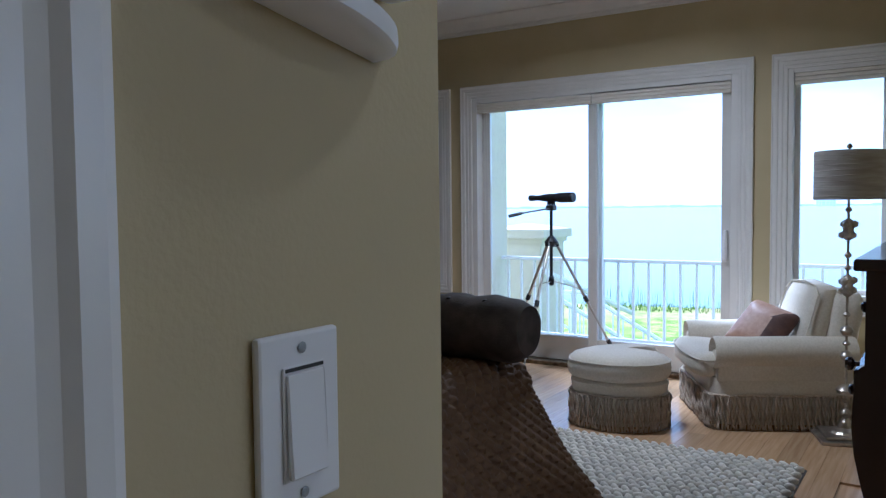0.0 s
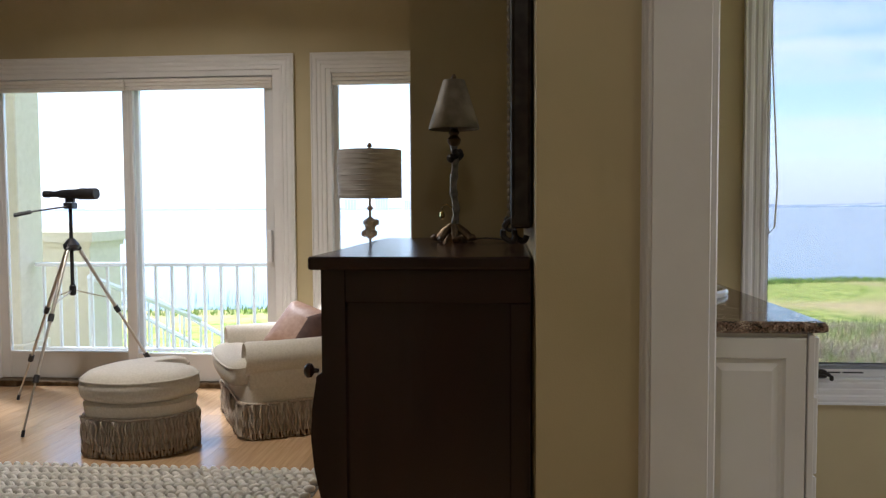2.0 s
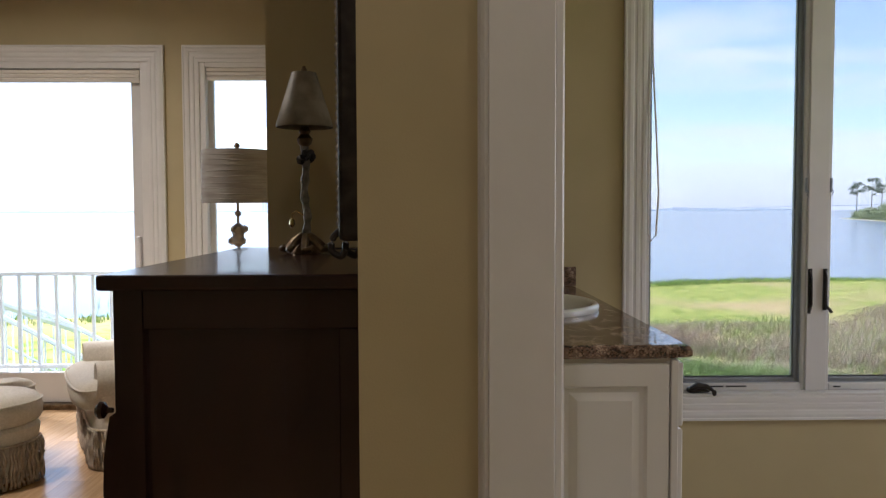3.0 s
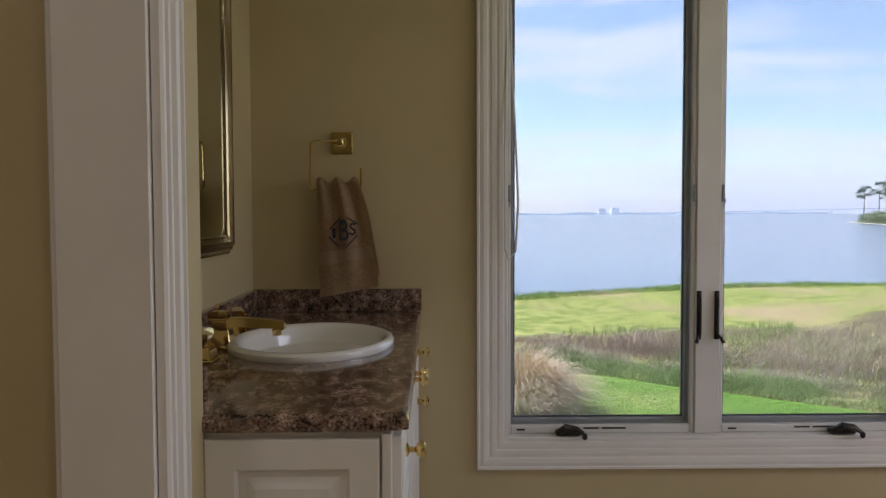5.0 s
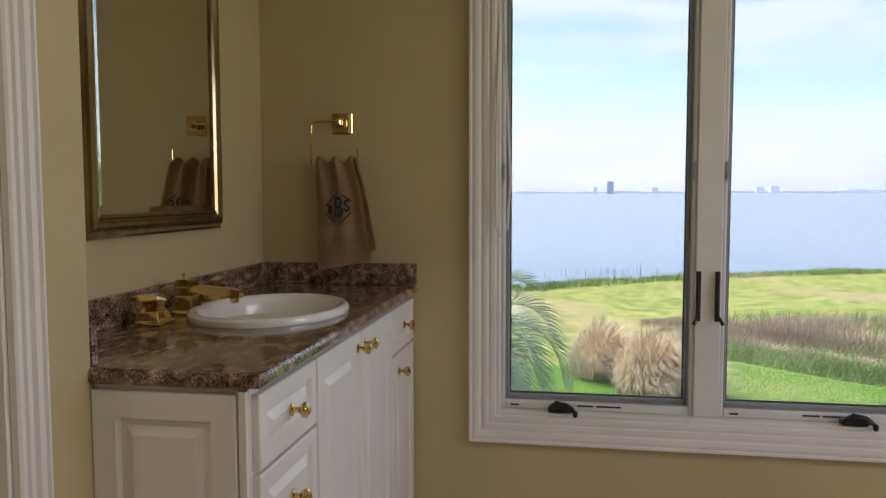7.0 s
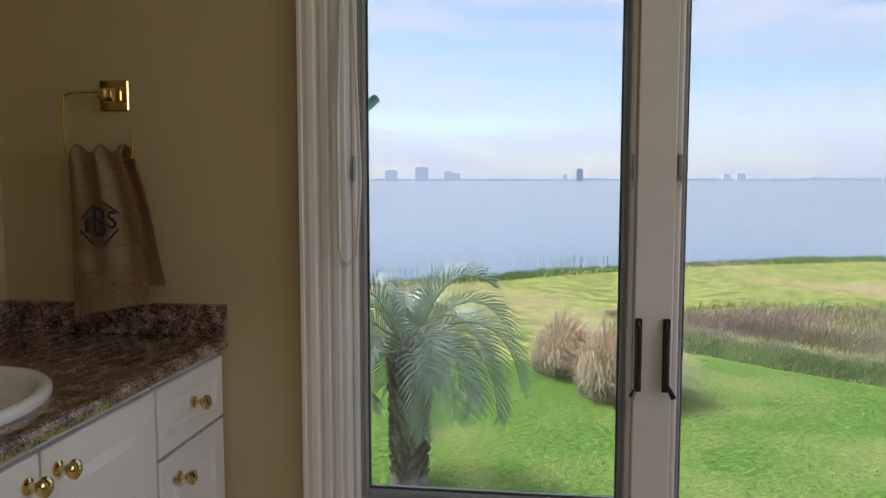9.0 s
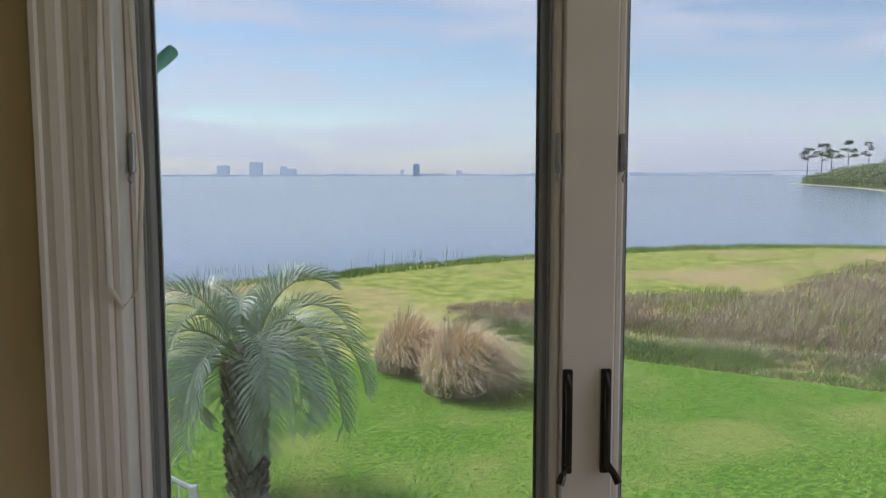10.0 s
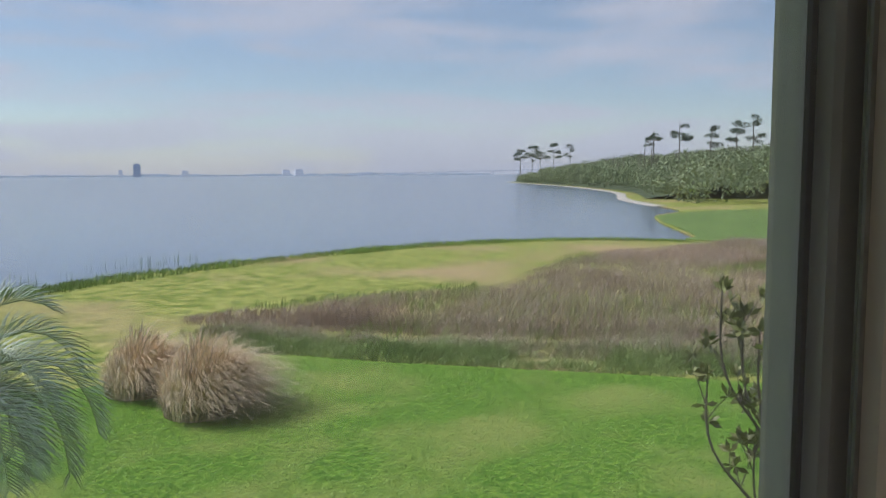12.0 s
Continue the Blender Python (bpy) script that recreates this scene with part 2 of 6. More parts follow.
M_TOWELB = mat("tan_towel_band", (0.54, 0.40, 0.26), 0.8, color2=(0.60, 0.45, 0.30), scale=60, stretch=(1, 1, 6), bump=0.3, bump_scale=300)
M_THREAD = mat("black_thread", (0.02, 0.02, 0.03), 0.7)
M_SASH = mat("window_sash", (0.70, 0.68, 0.65), 0.38, color2=(0.74, 0.72, 0.69), scale=6, bump=0.04, bump_scale=60)
M_SASHGREY = mat("grey_sash", (0.55, 0.56, 0.56), 0.45, color2=(0.60, 0.61, 0.61), scale=9, bump=0.05, bump_scale=60)
M_GASKET = mat("black_gasket", (0.014, 0.014, 0.016), 0.5)
M_GREYMETAL = mat("grey_spacer", (0.30, 0.32, 0.34), 0.4, 0.4, color2=(0.36, 0.38, 0.40), scale=30)
M_ORB = mat("oil_bronze", (0.022, 0.018, 0.015), 0.30, 0.5, color2=(0.04, 0.033, 0.028), scale=20)
M_PLASTIC = mat("white_plastic", (0.78, 0.77, 0.77), 0.35, color2=(0.80, 0.79, 0.79), scale=10)
M_BLIND = mat("cream_blind", (0.76, 0.71, 0.63), 0.6, color2=(0.80, 0.75, 0.67), scale=10)
M_CORD = mat("white_cord", (0.72, 0.70, 0.66), 0.7)
M_TEAL = mat("teal_paint", (0.16, 0.56, 0.60), 0.5, color2=(0.30, 0.70, 0.70), scale=30, bump=0.2, bump_scale=60)
M_STUCCO = mat("cream_stucco", (0.62, 0.56, 0.42), 0.85, color2=(0.68, 0.62, 0.48), scale=20, bump=0.3, bump_scale=90)
M_RAIL = mat("white_rail", (0.80, 0.80, 0.80), 0.35, color2=(0.83, 0.83, 0.83), scale=8)
M_DECK = mat("grey_deck", (0.42, 0.39, 0.35), 0.7, color2=(0.50, 0.47, 0.42), scale=4, stretch=(1, 12, 1))
M_GLASS = glass_mat("window_glass")
M_SCREEN = screen_mat()
M_LABEL = mat("black_label", (0.02, 0.02, 0.02), 0.5)
M_FILLGLOW = bpy.data.materials.new("fill_lens")
M_FILLGLOW.use_nodes = True
M_FILLGLOW.node_tree.nodes["Principled BSDF"].inputs["Emission Color"].default_value = rgb(*WARM)
M_FILLGLOW.node_tree.nodes["Principled BSDF"].inputs["Emission Strength"].default_value = 1.0


# ---- mesh helpers ----
def part(name, bm, material, parent=None, label="", smooth=False):
    """One mesh object from a bmesh, under a thing or a part."""
    me = bpy.data.meshes.new(name)
    bm.normal_update()
    bm.to_mesh(me)
    bm.free()
    if smooth:
        me.polygons.foreach_set("use_smooth", [True] * len(me.polygons))
        me.set_sharp_from_angle(angle=radians(40))
    me.materials.append(material)
    ob = new(name, me)
    if parent:
        ob.parent = parent
    if label:
        ob["label"] = label
    return ob


def thing(name, x, y, z, label, category, group="", rz=0.0):
    ob = new(name)
    ob.matrix_world = pose(x, y, z, 0, 0, rz)
    bpy.context.view_layer.update()
    return tagged(ob, label, category, group)


def structure(ob, label, category=""):
    return tagged(ob, label, category, "", "structure")


def add_box(bm, x0, x1, y0, y1, z0, z1, bevel=0.0, seg=1):
    r = bmesh.ops.create_cube(bm, size=1.0, matrix=Matrix.LocRotScale(((x0 + x1) / 2, (y0 + y1) / 2, (z0 + z1) / 2), None, (x1 - x0, y1 - y0, z1 - z0)))
    if bevel:
        edges = list({e for v in r["verts"] for e in v.link_edges})
        bmesh.ops.bevel(bm, geom=edges, offset=bevel, segments=seg, profile=0.5, affect="EDGES")
    return bm


def box(x0, x1, y0, y1, z0, z1, bevel=0.0, seg=1):
    return add_box(bmesh.new(), x0, x1, y0, y1, z0, z1, bevel, seg)


def add_grid(bm, rows, closed=False, cap=False):
    """Faces over rows of points; closed joins each row's end to its start; cap fills the first and last rows."""
    vs = [[bm.verts.new(p) for p in r] for r in rows]
    for a, b in zip(vs, vs[1:]):
        k = len(a)
        for i in range(k if closed else k - 1):
            j = (i + 1) % k
            bm.faces.new((a[i], a[j], b[j], b[i]))
    if cap:
        bm.faces.new(list(reversed(vs[0])))
        bm.faces.new(vs[-1])
    return bm


def add_lathe(bm, profile, cx=0, cy=0, seg=24, sx=1.0, sy=1.0):
    """profile: (radius, z) from bottom to top."""
    rows = [[(cx + sx * r * math.cos(2 * math.pi * i / seg), cy + sy * r * math.sin(2 * math.pi * i / seg), z) for i in range(seg)] for r, z in profile]
    return add_grid(bm, rows, True, True)


def lathe(profile, cx=0, cy=0, seg=24, sx=1.0, sy=1.0):
    return add_lathe(bmesh.new(), profile, cx, cy, seg, sx, sy)


def add_tube(bm, points, radius, seg=8, radii=None):
    pts = [Vector(p) for p in points]
    rows = []
    up = Vector((0, 0, 1))
    for i, p in enumerate(pts):
        d = (pts[min(i + 1, len(pts) - 1)] - pts[max(i - 1, 0)]).normalized()
        side = d.cross(up if abs(d.z) < 0.95 else Vector((1, 0, 0))).normalized()
        other = side.cross(d)
        r = radii[i] if radii else radius
        rows.append([p + r * (math.cos(2 * math.pi * k / seg) * side + math.sin(2 * math.pi * k / seg) * other) for k in range(seg)])
    return add_grid(bm, rows, True, True)


def tube(points, radius, seg=8, radii=None):
    return add_tube(bmesh.new(), points, radius, seg, radii)


def sweep(profile, origin, along, out, up, length, miter0=0.0, miter1=0.0):
    """A moulding: profile points (o, u) run for length along a direction; miters lengthen each end with u."""
    o, a, n, u = Vector(origin), Vector(along), Vector(out), Vector(up)
    rows = [[o + n * p + u * q + a * (0 - miter0 * q if e == 0 else length + miter1 * q) for p, q in profile] for e in (0, 1)]
    bm = bmesh.new()
    add_grid(bm, rows, True, True)
    bmesh.ops.recalc_face_normals(bm, faces=bm.faces)
    return bm


def merge(target, source):
    me = bpy.data.meshes.new("tmp")
    source.to_mesh(me)
    source.free()
    target.from_mesh(me)
    bpy.data.meshes.remove(me)
    return target


# fluted casing: (proud of the wall, across its width from the opening outwards)
CASING = [(0.0, 0.0), (0.012, 0.0), (0.016, 0.006), (0.016, 0.020), (0.012, 0.023), (0.012, 0.030), (0.018, 0.034), (0.018, 0.048), (0.014, 0.052), (0.014, 0.060), (0.022, 0.066), (0.024, 0.080), (0.020, 0.094), (0.026, 0.097), (0.026, 0.105), (0.0, 0.105)]


def casing(parent, x0, x1, z0, z1, y, sides="lrtb", width=1.0, out=(0, -1, 0), along=(1, 0, 0)):
    """Mitred casing round an opening in a wall that runs along x; each length is a part."""
    prof = [(p, q * width) for p, q in CASING]
    a = Vector(along)
    made = []
    if "t" in sides:
        made.append(sweep(prof, (x0, y, z1), along, out, (0, 0, 1), x1 - x0, 1, 1))
    if "b" in sides:
        made.append(sweep(prof, (x0, y, z0), along, out, (0, 0, -1), x1 - x0, 1, 1))
    low = 1 if "b" in sides else 0
    if "l" in sides:
        made.append(sweep(prof, (x0, y, z0), (0, 0, 1), out, -a, z1 - z0, low, 1))
    if "r" in sides:
        made.append(sweep(prof, (x1, y, z0), (0, 0, 1), out, a, z1 - z0, low, 1))
    for bm in made:
        part("casing", bm, M_TRIM, parent)


# ---- structure: bedroom, bathroom, balcony ----
YB, YW, YG = 6.96, 4.95, 5.016     # bedroom window wall, bathroom window wall, bathroom glass
XL = -4.42                          # bedroom's left wall
XD = 0.66                           # wall behind the dresser
RAISE = Vector((0, 0, 1))


def wall(name, boxes, label, material=None):
    bm = bmesh.new()
    for b in boxes:
        add_box(bm, *b)
    return structure(part(name, bm, material or M_WALL), label, "wall")


# openings: left window, slider, right window of the bedroom
WL0, WL1, WLZ0, WLZ1 = -4.20, -3.535, 0.66, 2.25
SL0, SL1, SLZ1 = -3.215, -0.995, 2.25
WR0, WR1, WRZ0 = -0.665, -0.02, 0.66
wall("wall_north", [
    (XL - 0.15, WL0, YB, YB + 0.16, 0, CEIL), (WL0, WL1, YB, YB + 0.16, 0, WLZ0), (WL0, WL1, YB, YB + 0.16, WLZ1, CEIL),
    (WL1, SL0, YB, YB + 0.16, 0, CEIL), (SL0, SL1, YB, YB + 0.16, SLZ1, CEIL), (SL1, WR0, YB, YB + 0.16, 0, CEIL),
    (WR0, WR1, YB, YB + 0.16, 0, WRZ0), (WR0, WR1, YB, YB + 0.16, WLZ1, CEIL), (WR1, 0.80, YB, YB + 0.16, 0, CEIL)],
    "khaki painted wall with a sliding door and two windows")
wall("wall_west", [(XL - 0.15, XL, 1.2, YB, 0, CEIL)], "khaki painted bedroom wall behind the wardrobe")
wall("wall_chase", [(0.185, XD, 4.85, YB, 0, CEIL)], "khaki painted wall return beyond the dresser")
wall("wall_dresser", [(XD, 0.81, 3.372, YB, 0, CEIL)], "khaki painted wall behind the dresser")
wall("wall_stub", [(0.81, 0.92, 3.372, 3.55, 0, CEIL), (0.92, 1.05, 3.35, 3.55, 0, CEIL)], "khaki painted wall stub beside the doorway")
wall("wall_alcove", [(0.811, 0.815, 3.55, YW, 0, CEIL)], "pale painted wall behind the vanity")
# bathroom window wall with its opening
BW0, BW1, BWZ0, BWZ1 = 1.675, 3.115, 0.535, 2.28
wall("wall_bath_north", [(0.81, BW0, YW, YW + 0.17, 0, CEIL), (BW0, BW1, YW, YW + 0.17, 0, BWZ0), (BW0, BW1, YW, YW + 0.17, BWZ1, CEIL), (BW1, 4.4, YW, YW + 0.17, 0, CEIL)],
     "khaki painted bathroom wall with a casement window")
wall("wall_bath_east", [(4.4, 4.55, 0.2, EW0, 0, CEIL), (4.4, 4.55, EW1, YW + 0.17, 0, CEIL), (4.4, 4.55, EW0, EW1, 0, EWZ0), (4.4, 4.55, EW0, EW1, EWZ1, CEIL)], "khaki painted bathroom wall")
wall("wall_south", [(XL - 0.15, 4.55, 0.05, 0.2, 0, CEIL)], "khaki painted wall behind the entry")
wall("wall_bath_west", [(0.92, 1.05, 0.2, 0.95, 0, CEIL), (0.92, 1.05, 0.95, 3.35, 2.2, CEIL)], "khaki painted wall over the bathroom opening")
# entry wall with the light switch: its end is an outside corner
wall("wall_entry", [(-0.105, 0.018, 0.2, 1.453, 0, CEIL)], "khaki painted entry wall with a light switch")
wall("wall_headboard", [(XL, -0.105, 1.2, 1.35, 0, CEIL)], "khaki painted wall behind the bed")

bm = box(XL - 0.2, 4.6, 0.0, YB + 0.16, CEIL, CEIL + 0.12)
structure(part("ceiling", bm, M_CEIL), "flat white painted ceiling", "ceiling")
bm = box(XL - 0.15, 0.92, 0.05, YB, -0.15, -0.012)
floor_ob = structure(part("floor", bm, M_OAK), "honey oak plank floor", "floor")
bm = box(0.92, 4.55, 0.05, YW + 0.17, -0.15, 0.0)
structure(part("bath_floor", bm, M_TILE), "pale stone bathroom floor", "floor")

# crown moulding: (out, down)
CROWN = [(0.0, 0.0), (0.105, 0.0), (0.105, 0.012), (0.085, 0.022), (0.060, 0.040), (0.040, 0.072), (0.022, 0.092), (0.022, 0.108), (0.012, 0.112), (0.012, 0.130), (0.0, 0.130)]
for nm, o, al, n, ln in (("crown_north", (XL, YB, CEIL), (1, 0, 0), (0, -1, 0), 0.19 - XL), ("crown_west", (XL, 1.35, CEIL), (0, 1, 0), (1, 0, 0), YB - 1.35),
                         ("crown_chase", (0.19, 4.86, CEIL), (0, 1, 0), (-1, 0, 0), YB - 4.86), ("crown_chase_end", (0.19, 4.86, CEIL), (1, 0, 0), (0, -1, 0), 0.47)):
    structure(part(nm, sweep(CROWN, o, al, n, (0, 0, -1), ln), M_TRIM), "white stepped crown moulding", "moulding")
BASE = [(0.0, 0.0), (0.018, 0.0), (0.018, 0.09), (0.010, 0.105), (0.010, 0.115), (0.0, 0.12)]
for nm, o, al, n, ln in (("baseboard_a", (XL, YB, 0), (1, 0, 0), (0, -1, 0), SL0 - XL - 0.1), ("baseboard_b", (SL1 + 0.1, YB, 0), (1, 0, 0), (0, -1, 0), 0.19 - SL1 - 0.1),
                         ("baseboard_c", (XL, 1.35, 0), (0, 1, 0), (1, 0, 0), YB - 1.35), ("baseboard_d", (0.19, 4.86, 0), (0, 1, 0), (-1, 0, 0), YB - 4.86),
                         ("baseboard_e", (XD, 3.372, 0), (1, 0, 0), (0, -1, 0), 0.24)):
    structure(part(nm, sweep(BASE, o, al, n, (0, 0, 1), ln), M_TRIM), "white painted baseboard", "baseboard")

# doorway to the bathroom: flat jamb, casings on both faces
door1 = structure(thing("door_1", 0.985, 3.34, 0, "white cased doorway between bedroom and bathroom", "doorway"), "white cased doorway between bedroom and bathroom", "doorway")
o1 = Matrix.Translation((-0.985, -3.34, 0))


def under(parent, name, bm, material, label="", smooth=False):
    """A part given in world coordinates."""
    bm.transform(parent.matrix_world.inverted())
    return part(name, bm, material, parent, label, smooth)


under(door1, "jamb", box(0.917, 1.048, 3.328, 3.349, 0, 2.2, 0.002), M_TRIM)
under(door1, "jamb", box(0.917, 1.048, 0.951, 0.971, 0, 2.2, 0.002), M_TRIM)
under(door1, "head", box(0.917, 1.048, 0.971, 3.328, 2.18, 2.199, 0.002), M_TRIM)
small = [(p, q * 0.60) for p, q in CASING]
under(door1, "casing", sweep(small, (1.050, 3.336, 0), (0, 0, 1), (1, 0, 0), (0, 1, 0), 2.25), M_TRIM)
under(door1, "casing", sweep([(p * 0.8, q * 0.36) for p, q in CASING], (0.920, 3.336, 0), (0, 0, 1), (-1, 0, 0), (0, 1, 0), 2.25), M_TRIM)


def pane(parent, x0, x1, z0, z1, y, t=0.006, name="pane", material=None):
    ob = under(parent, name, box(x0, x1, y, y + t, z0, z1), material or M_GLASS)
    ob.visible_shadow = False
    return ob


def frame_bars(parent, x0, x1, z0, z1, y0, y1, w, name="sash_rail", material=None, wb=None, bevel=0.004):
    """Four bars round an opening, butted."""
    m = material or M_SASH
    wb = wb or w
    under(parent, name, box(x0, x0 + w, y0, y1, z0, z1, bevel), m)
    under(parent, name, box(x1 - w, x1, y0, y1, z0, z1, bevel), m)
    under(parent, name, box(x0 + w, x1 - w, y0, y1, z0, z0 + wb, bevel), m)
    under(parent, name, box(x0 + w, x1 - w, y0, y1, z1 - w, z1, bevel), m)


# bedroom side windows
for i, (x0, x1) in enumerate(((WL0, WL1), (WR0, WR1))):
    win = structure(thing("window_%d" % (i + 1), (x0 + x1) / 2, YB, WLZ0, "tall narrow white casement window with rolled blind", "window"), "tall narrow white casement window with a raised blind", "window")
    bpy.context.view_layer.update()
    nn = Matrix.Translation((-(x0 + x1) / 2, -YB, -WLZ0))
    before = len(win.children)
    casing(win, x0, x1, WLZ0, WLZ1, YB)
    for ob in win.children:
        ob.data.transform(nn)
    under(win, "window_frame", box(x0, x0 + 0.035, YB - 0.004, YB + 0.15, WLZ0, WLZ1, 0.003), M_TRIM)
    under(win, "window_frame", box(x1 - 0.035, x1, YB - 0.004, YB + 0.15, WLZ0, WLZ1, 0.003), M_TRIM)
    under(win, "window_frame", box(x0 + 0.035, x1 - 0.035, YB - 0.004, YB + 0.15, WLZ1 - 0.03, WLZ1, 0.003), M_TRIM)
    under(win, "window_sill", box(x0 + 0.035, x1 - 0.035, YB - 0.004, YB + 0.15, WLZ0, WLZ0 + 0.03, 0.003), M_TRIM)
    frame_bars(win, x0 + 0.035, x1 - 0.035, WLZ0 + 0.03, WLZ1 - 0.03, YB + 0.07, YB + 0.11, 0.035)
    pane(win, x0 + 0.07, x1 - 0.07, WLZ0 + 0.065, WLZ1 - 0.065, YB + 0.088)
    for k in range(3):
        under(win, "blind_fold", box(x0 + 0.04, x1 - 0.04, YB + 0.01 + 0.002 * k, YB + 0.055, WLZ1 - 0.055 - 0.028 * k, WLZ1 - 0.031 - 0.028 * k, 0.004), M_BLIND)

# sliding door
sld = structure(thing("door_2", (SL0 + SL1) / 2, YB, 0, "white two-panel sliding glass door, closed", "sliding door"), "white two-panel sliding glass door, closed", "sliding door")
casing(sld, SL0, SL1, 0.0, SLZ1, YB, "lrt")
for ob in sld.children:
    ob.data.transform(Matrix.Translation((-(SL0 + SL1) / 2, -YB, 0)))
under(sld, "door_frame", box(SL0, SL0 + 0.05, YB - 0.004, YB + 0.15, 0, SLZ1, 0.003), M_TRIM)
under(sld, "door_frame", box(SL1 - 0.05, SL1, YB - 0.004, YB + 0.15, 0, SLZ1, 0.003), M_TRIM)
under(sld, "door_frame", box(SL0 + 0.05, SL1 - 0.05, YB - 0.004, YB + 0.15, SLZ1 - 0.04, SLZ1, 0.003), M_TRIM)
under(sld, "threshold", box(SL0 + 0.05, SL1 - 0.05, YB - 0.015, YB + 0.16, -0.01, 0.035, 0.006), M_BRONZE, "dark bronze door threshold")
SM = -2.115
frame_bars(sld, SL0 + 0.05, SM + 0.055, 0.036, SLZ1 - 0.04, YB + 0.09, YB + 0.13, 0.075, "door_stile", M_SASH, 0.20)
frame_bars(sld, SM - 0.045, SL1 - 0.05, 0.036, SLZ1 - 0.04, YB + 0.04, YB + 0.08, 0.075, "door_stile", M_SASH, 0.20)
pane(sld, SL0 + 0.125, SM - 0.02, 0.236, SLZ1 - 0.115, YB + 0.107)
pane(sld, SM + 0.03, SL1 - 0.125, 0.236, SLZ1 - 0.115, YB + 0.057)
under(sld, "door_handle", box(SL1 - 0.105, SL1 - 0.075, YB + 0.005, YB + 0.04, 0.90, 1.13, 0.008, 2), M_PLASTIC)
for x0, x1 in ((SL0 + 0.052, SM - 0.003), (SM + 0.003, SL1 - 0.052)):
    for k in range(3):
        under(sld, "blind_fold", box(x0, x1, YB - 0.012 + 0.004 * k, YB + 0.03, SLZ1 - 0.075 - 0.026 * k, SLZ1 - 0.05 - 0.026 * k, 0.005), M_BLIND)
for cx in (SL0 + 0.13, SM + 0.02):
    under(sld, "blind_cord", tube([(cx, YB - 0.01, SLZ1 - 0.12), (cx + 0.004, YB - 0.014, 1.5), (cx + 0.01, YB - 0.016, 0.98), (cx + 0.03, YB - 0.016, 0.93), (cx + 0.045, YB - 0.014, 1.0), (cx + 0.03, YB - 0.012, 1.6), (cx + 0.02, YB - 0.01, SLZ1 - 0.12)], 0.0022, 5), M_CORD)

# bathroom casement window
bw = structure(thing("window_3", (BW0 + BW1) / 2, YW, BWZ0, "white double casement window with fluted casing and insect screens", "window"), "white double casement window with fluted casing and insect screens", "window")
casing(bw, BW0, BW1, BWZ0, BWZ1, YW, width=0.90)
for ob in bw.children:
    ob.data.transform(Matrix.Translation((-(BW0 + BW1) / 2, -YW, -BWZ0)))
# sloped stool and jamb liners
under(bw, "window_frame", box(BW0, BW0 + 0.012, YW - 0.008, YW + 0.16, BWZ0, BWZ1, 0.002), M_TRIM)
under(bw, "window_frame", box(BW1 - 0.012, BW1, YW - 0.008, YW + 0.16, BWZ0, BWZ1, 0.002), M_TRIM)
under(bw, "window_frame", box(BW0 + 0.012, BW1 - 0.012, YW - 0.008, YW + 0.16, BWZ1 - 0.012, BWZ1, 0.002), M_TRIM)
under(bw, "window_sill", box(BW0 + 0.012, BW1 - 0.012, YW - 0.008, YW + 0.16, BWZ0, BWZ0 + 0.012, 0.002), M_TRIM)
MX0, MX1 = 2.347, 2.433
under(bw, "mullion", box(MX0, MX1, YW + 0.030, YW + 0.15, BWZ0 + 0.012, BWZ1 - 0.012, 0.003), M_SASH)
for a, b in ((BW0 + 0.012, MX0), (MX1, BW1 - 0.012)):
    frame_bars(bw, a, b, BWZ0 + 0.012, BWZ1 - 0.012, YW + 0.040, YW + 0.064, 0.014, "screen_frame", M_SASH, 0.030)
    frame_bars(bw, a + 0.003, b - 0.003, BWZ0 + 0.014, BWZ1 - 0.014, YW + 0.070, YW + 0.12, 0.024, "sash_rail", M_SASHGREY, 0.045)
    frame_bars(bw, a + 0.0142, b - 0.0142, BWZ0 + 0.0425, BWZ1 - 0.027, YW + 0.056, YW + 0.0605, 0.004, "gasket", M_GREYMETAL, 0.004, 0.0)
    frame_bars(bw, a + 0.0275, b - 0.0275, BWZ0 + 0.0595, BWZ1 - 0.039, YW + 0.086, YW + 0.090, 0.005, "glazing_bead", M_GASKET, 0.006, 0.0)
    pane(bw, a + 0.02, b - 0.02, BWZ0 + 0.05, BWZ1 - 0.03, YW + 0.093)
    ob = pane(bw, a + 0.014, b - 0.014, BWZ0 + 0.042, BWZ1 - 0.026, YW + 0.058, 0.0006, "insect_screen", M_SCREEN)


def crank(x, flip):
    c = under(bw, "crank_handle", box(x - 0.045, x + 0.045, YW - 0.002, YW + 0.036, BWZ0 + 0.0125, BWZ0 + 0.034, 0.009, 2), M_ORB, "dark bronze folding crank", True)
    arm = tube([(x - 0.035, YW - 0.004, BWZ0 + 0.032), (x - 0.015, YW - 0.018, BWZ0 + 0.048), (x + 0.02, YW - 0.024, BWZ0 + 0.045), (x + 0.045, YW - 0.026, BWZ0 + 0.030)], 0.01, 8, [0.010, 0.014, 0.011, 0.007])
    arm.transform(bw.matrix_world.inverted())
    part("lever", arm, M_ORB, c, "", True)
    kn = lathe([(0.004, -0.012), (0.009, -0.006), (0.009, 0.006), (0.004, 0.012)], 0, 0, 10)
    kn.transform(bw.matrix_world.inverted() @ Matrix.Translation((x + 0.05, YW - 0.028, BWZ0 + 0.020)))
    part("knob", kn, M_ORB, c, "", True)


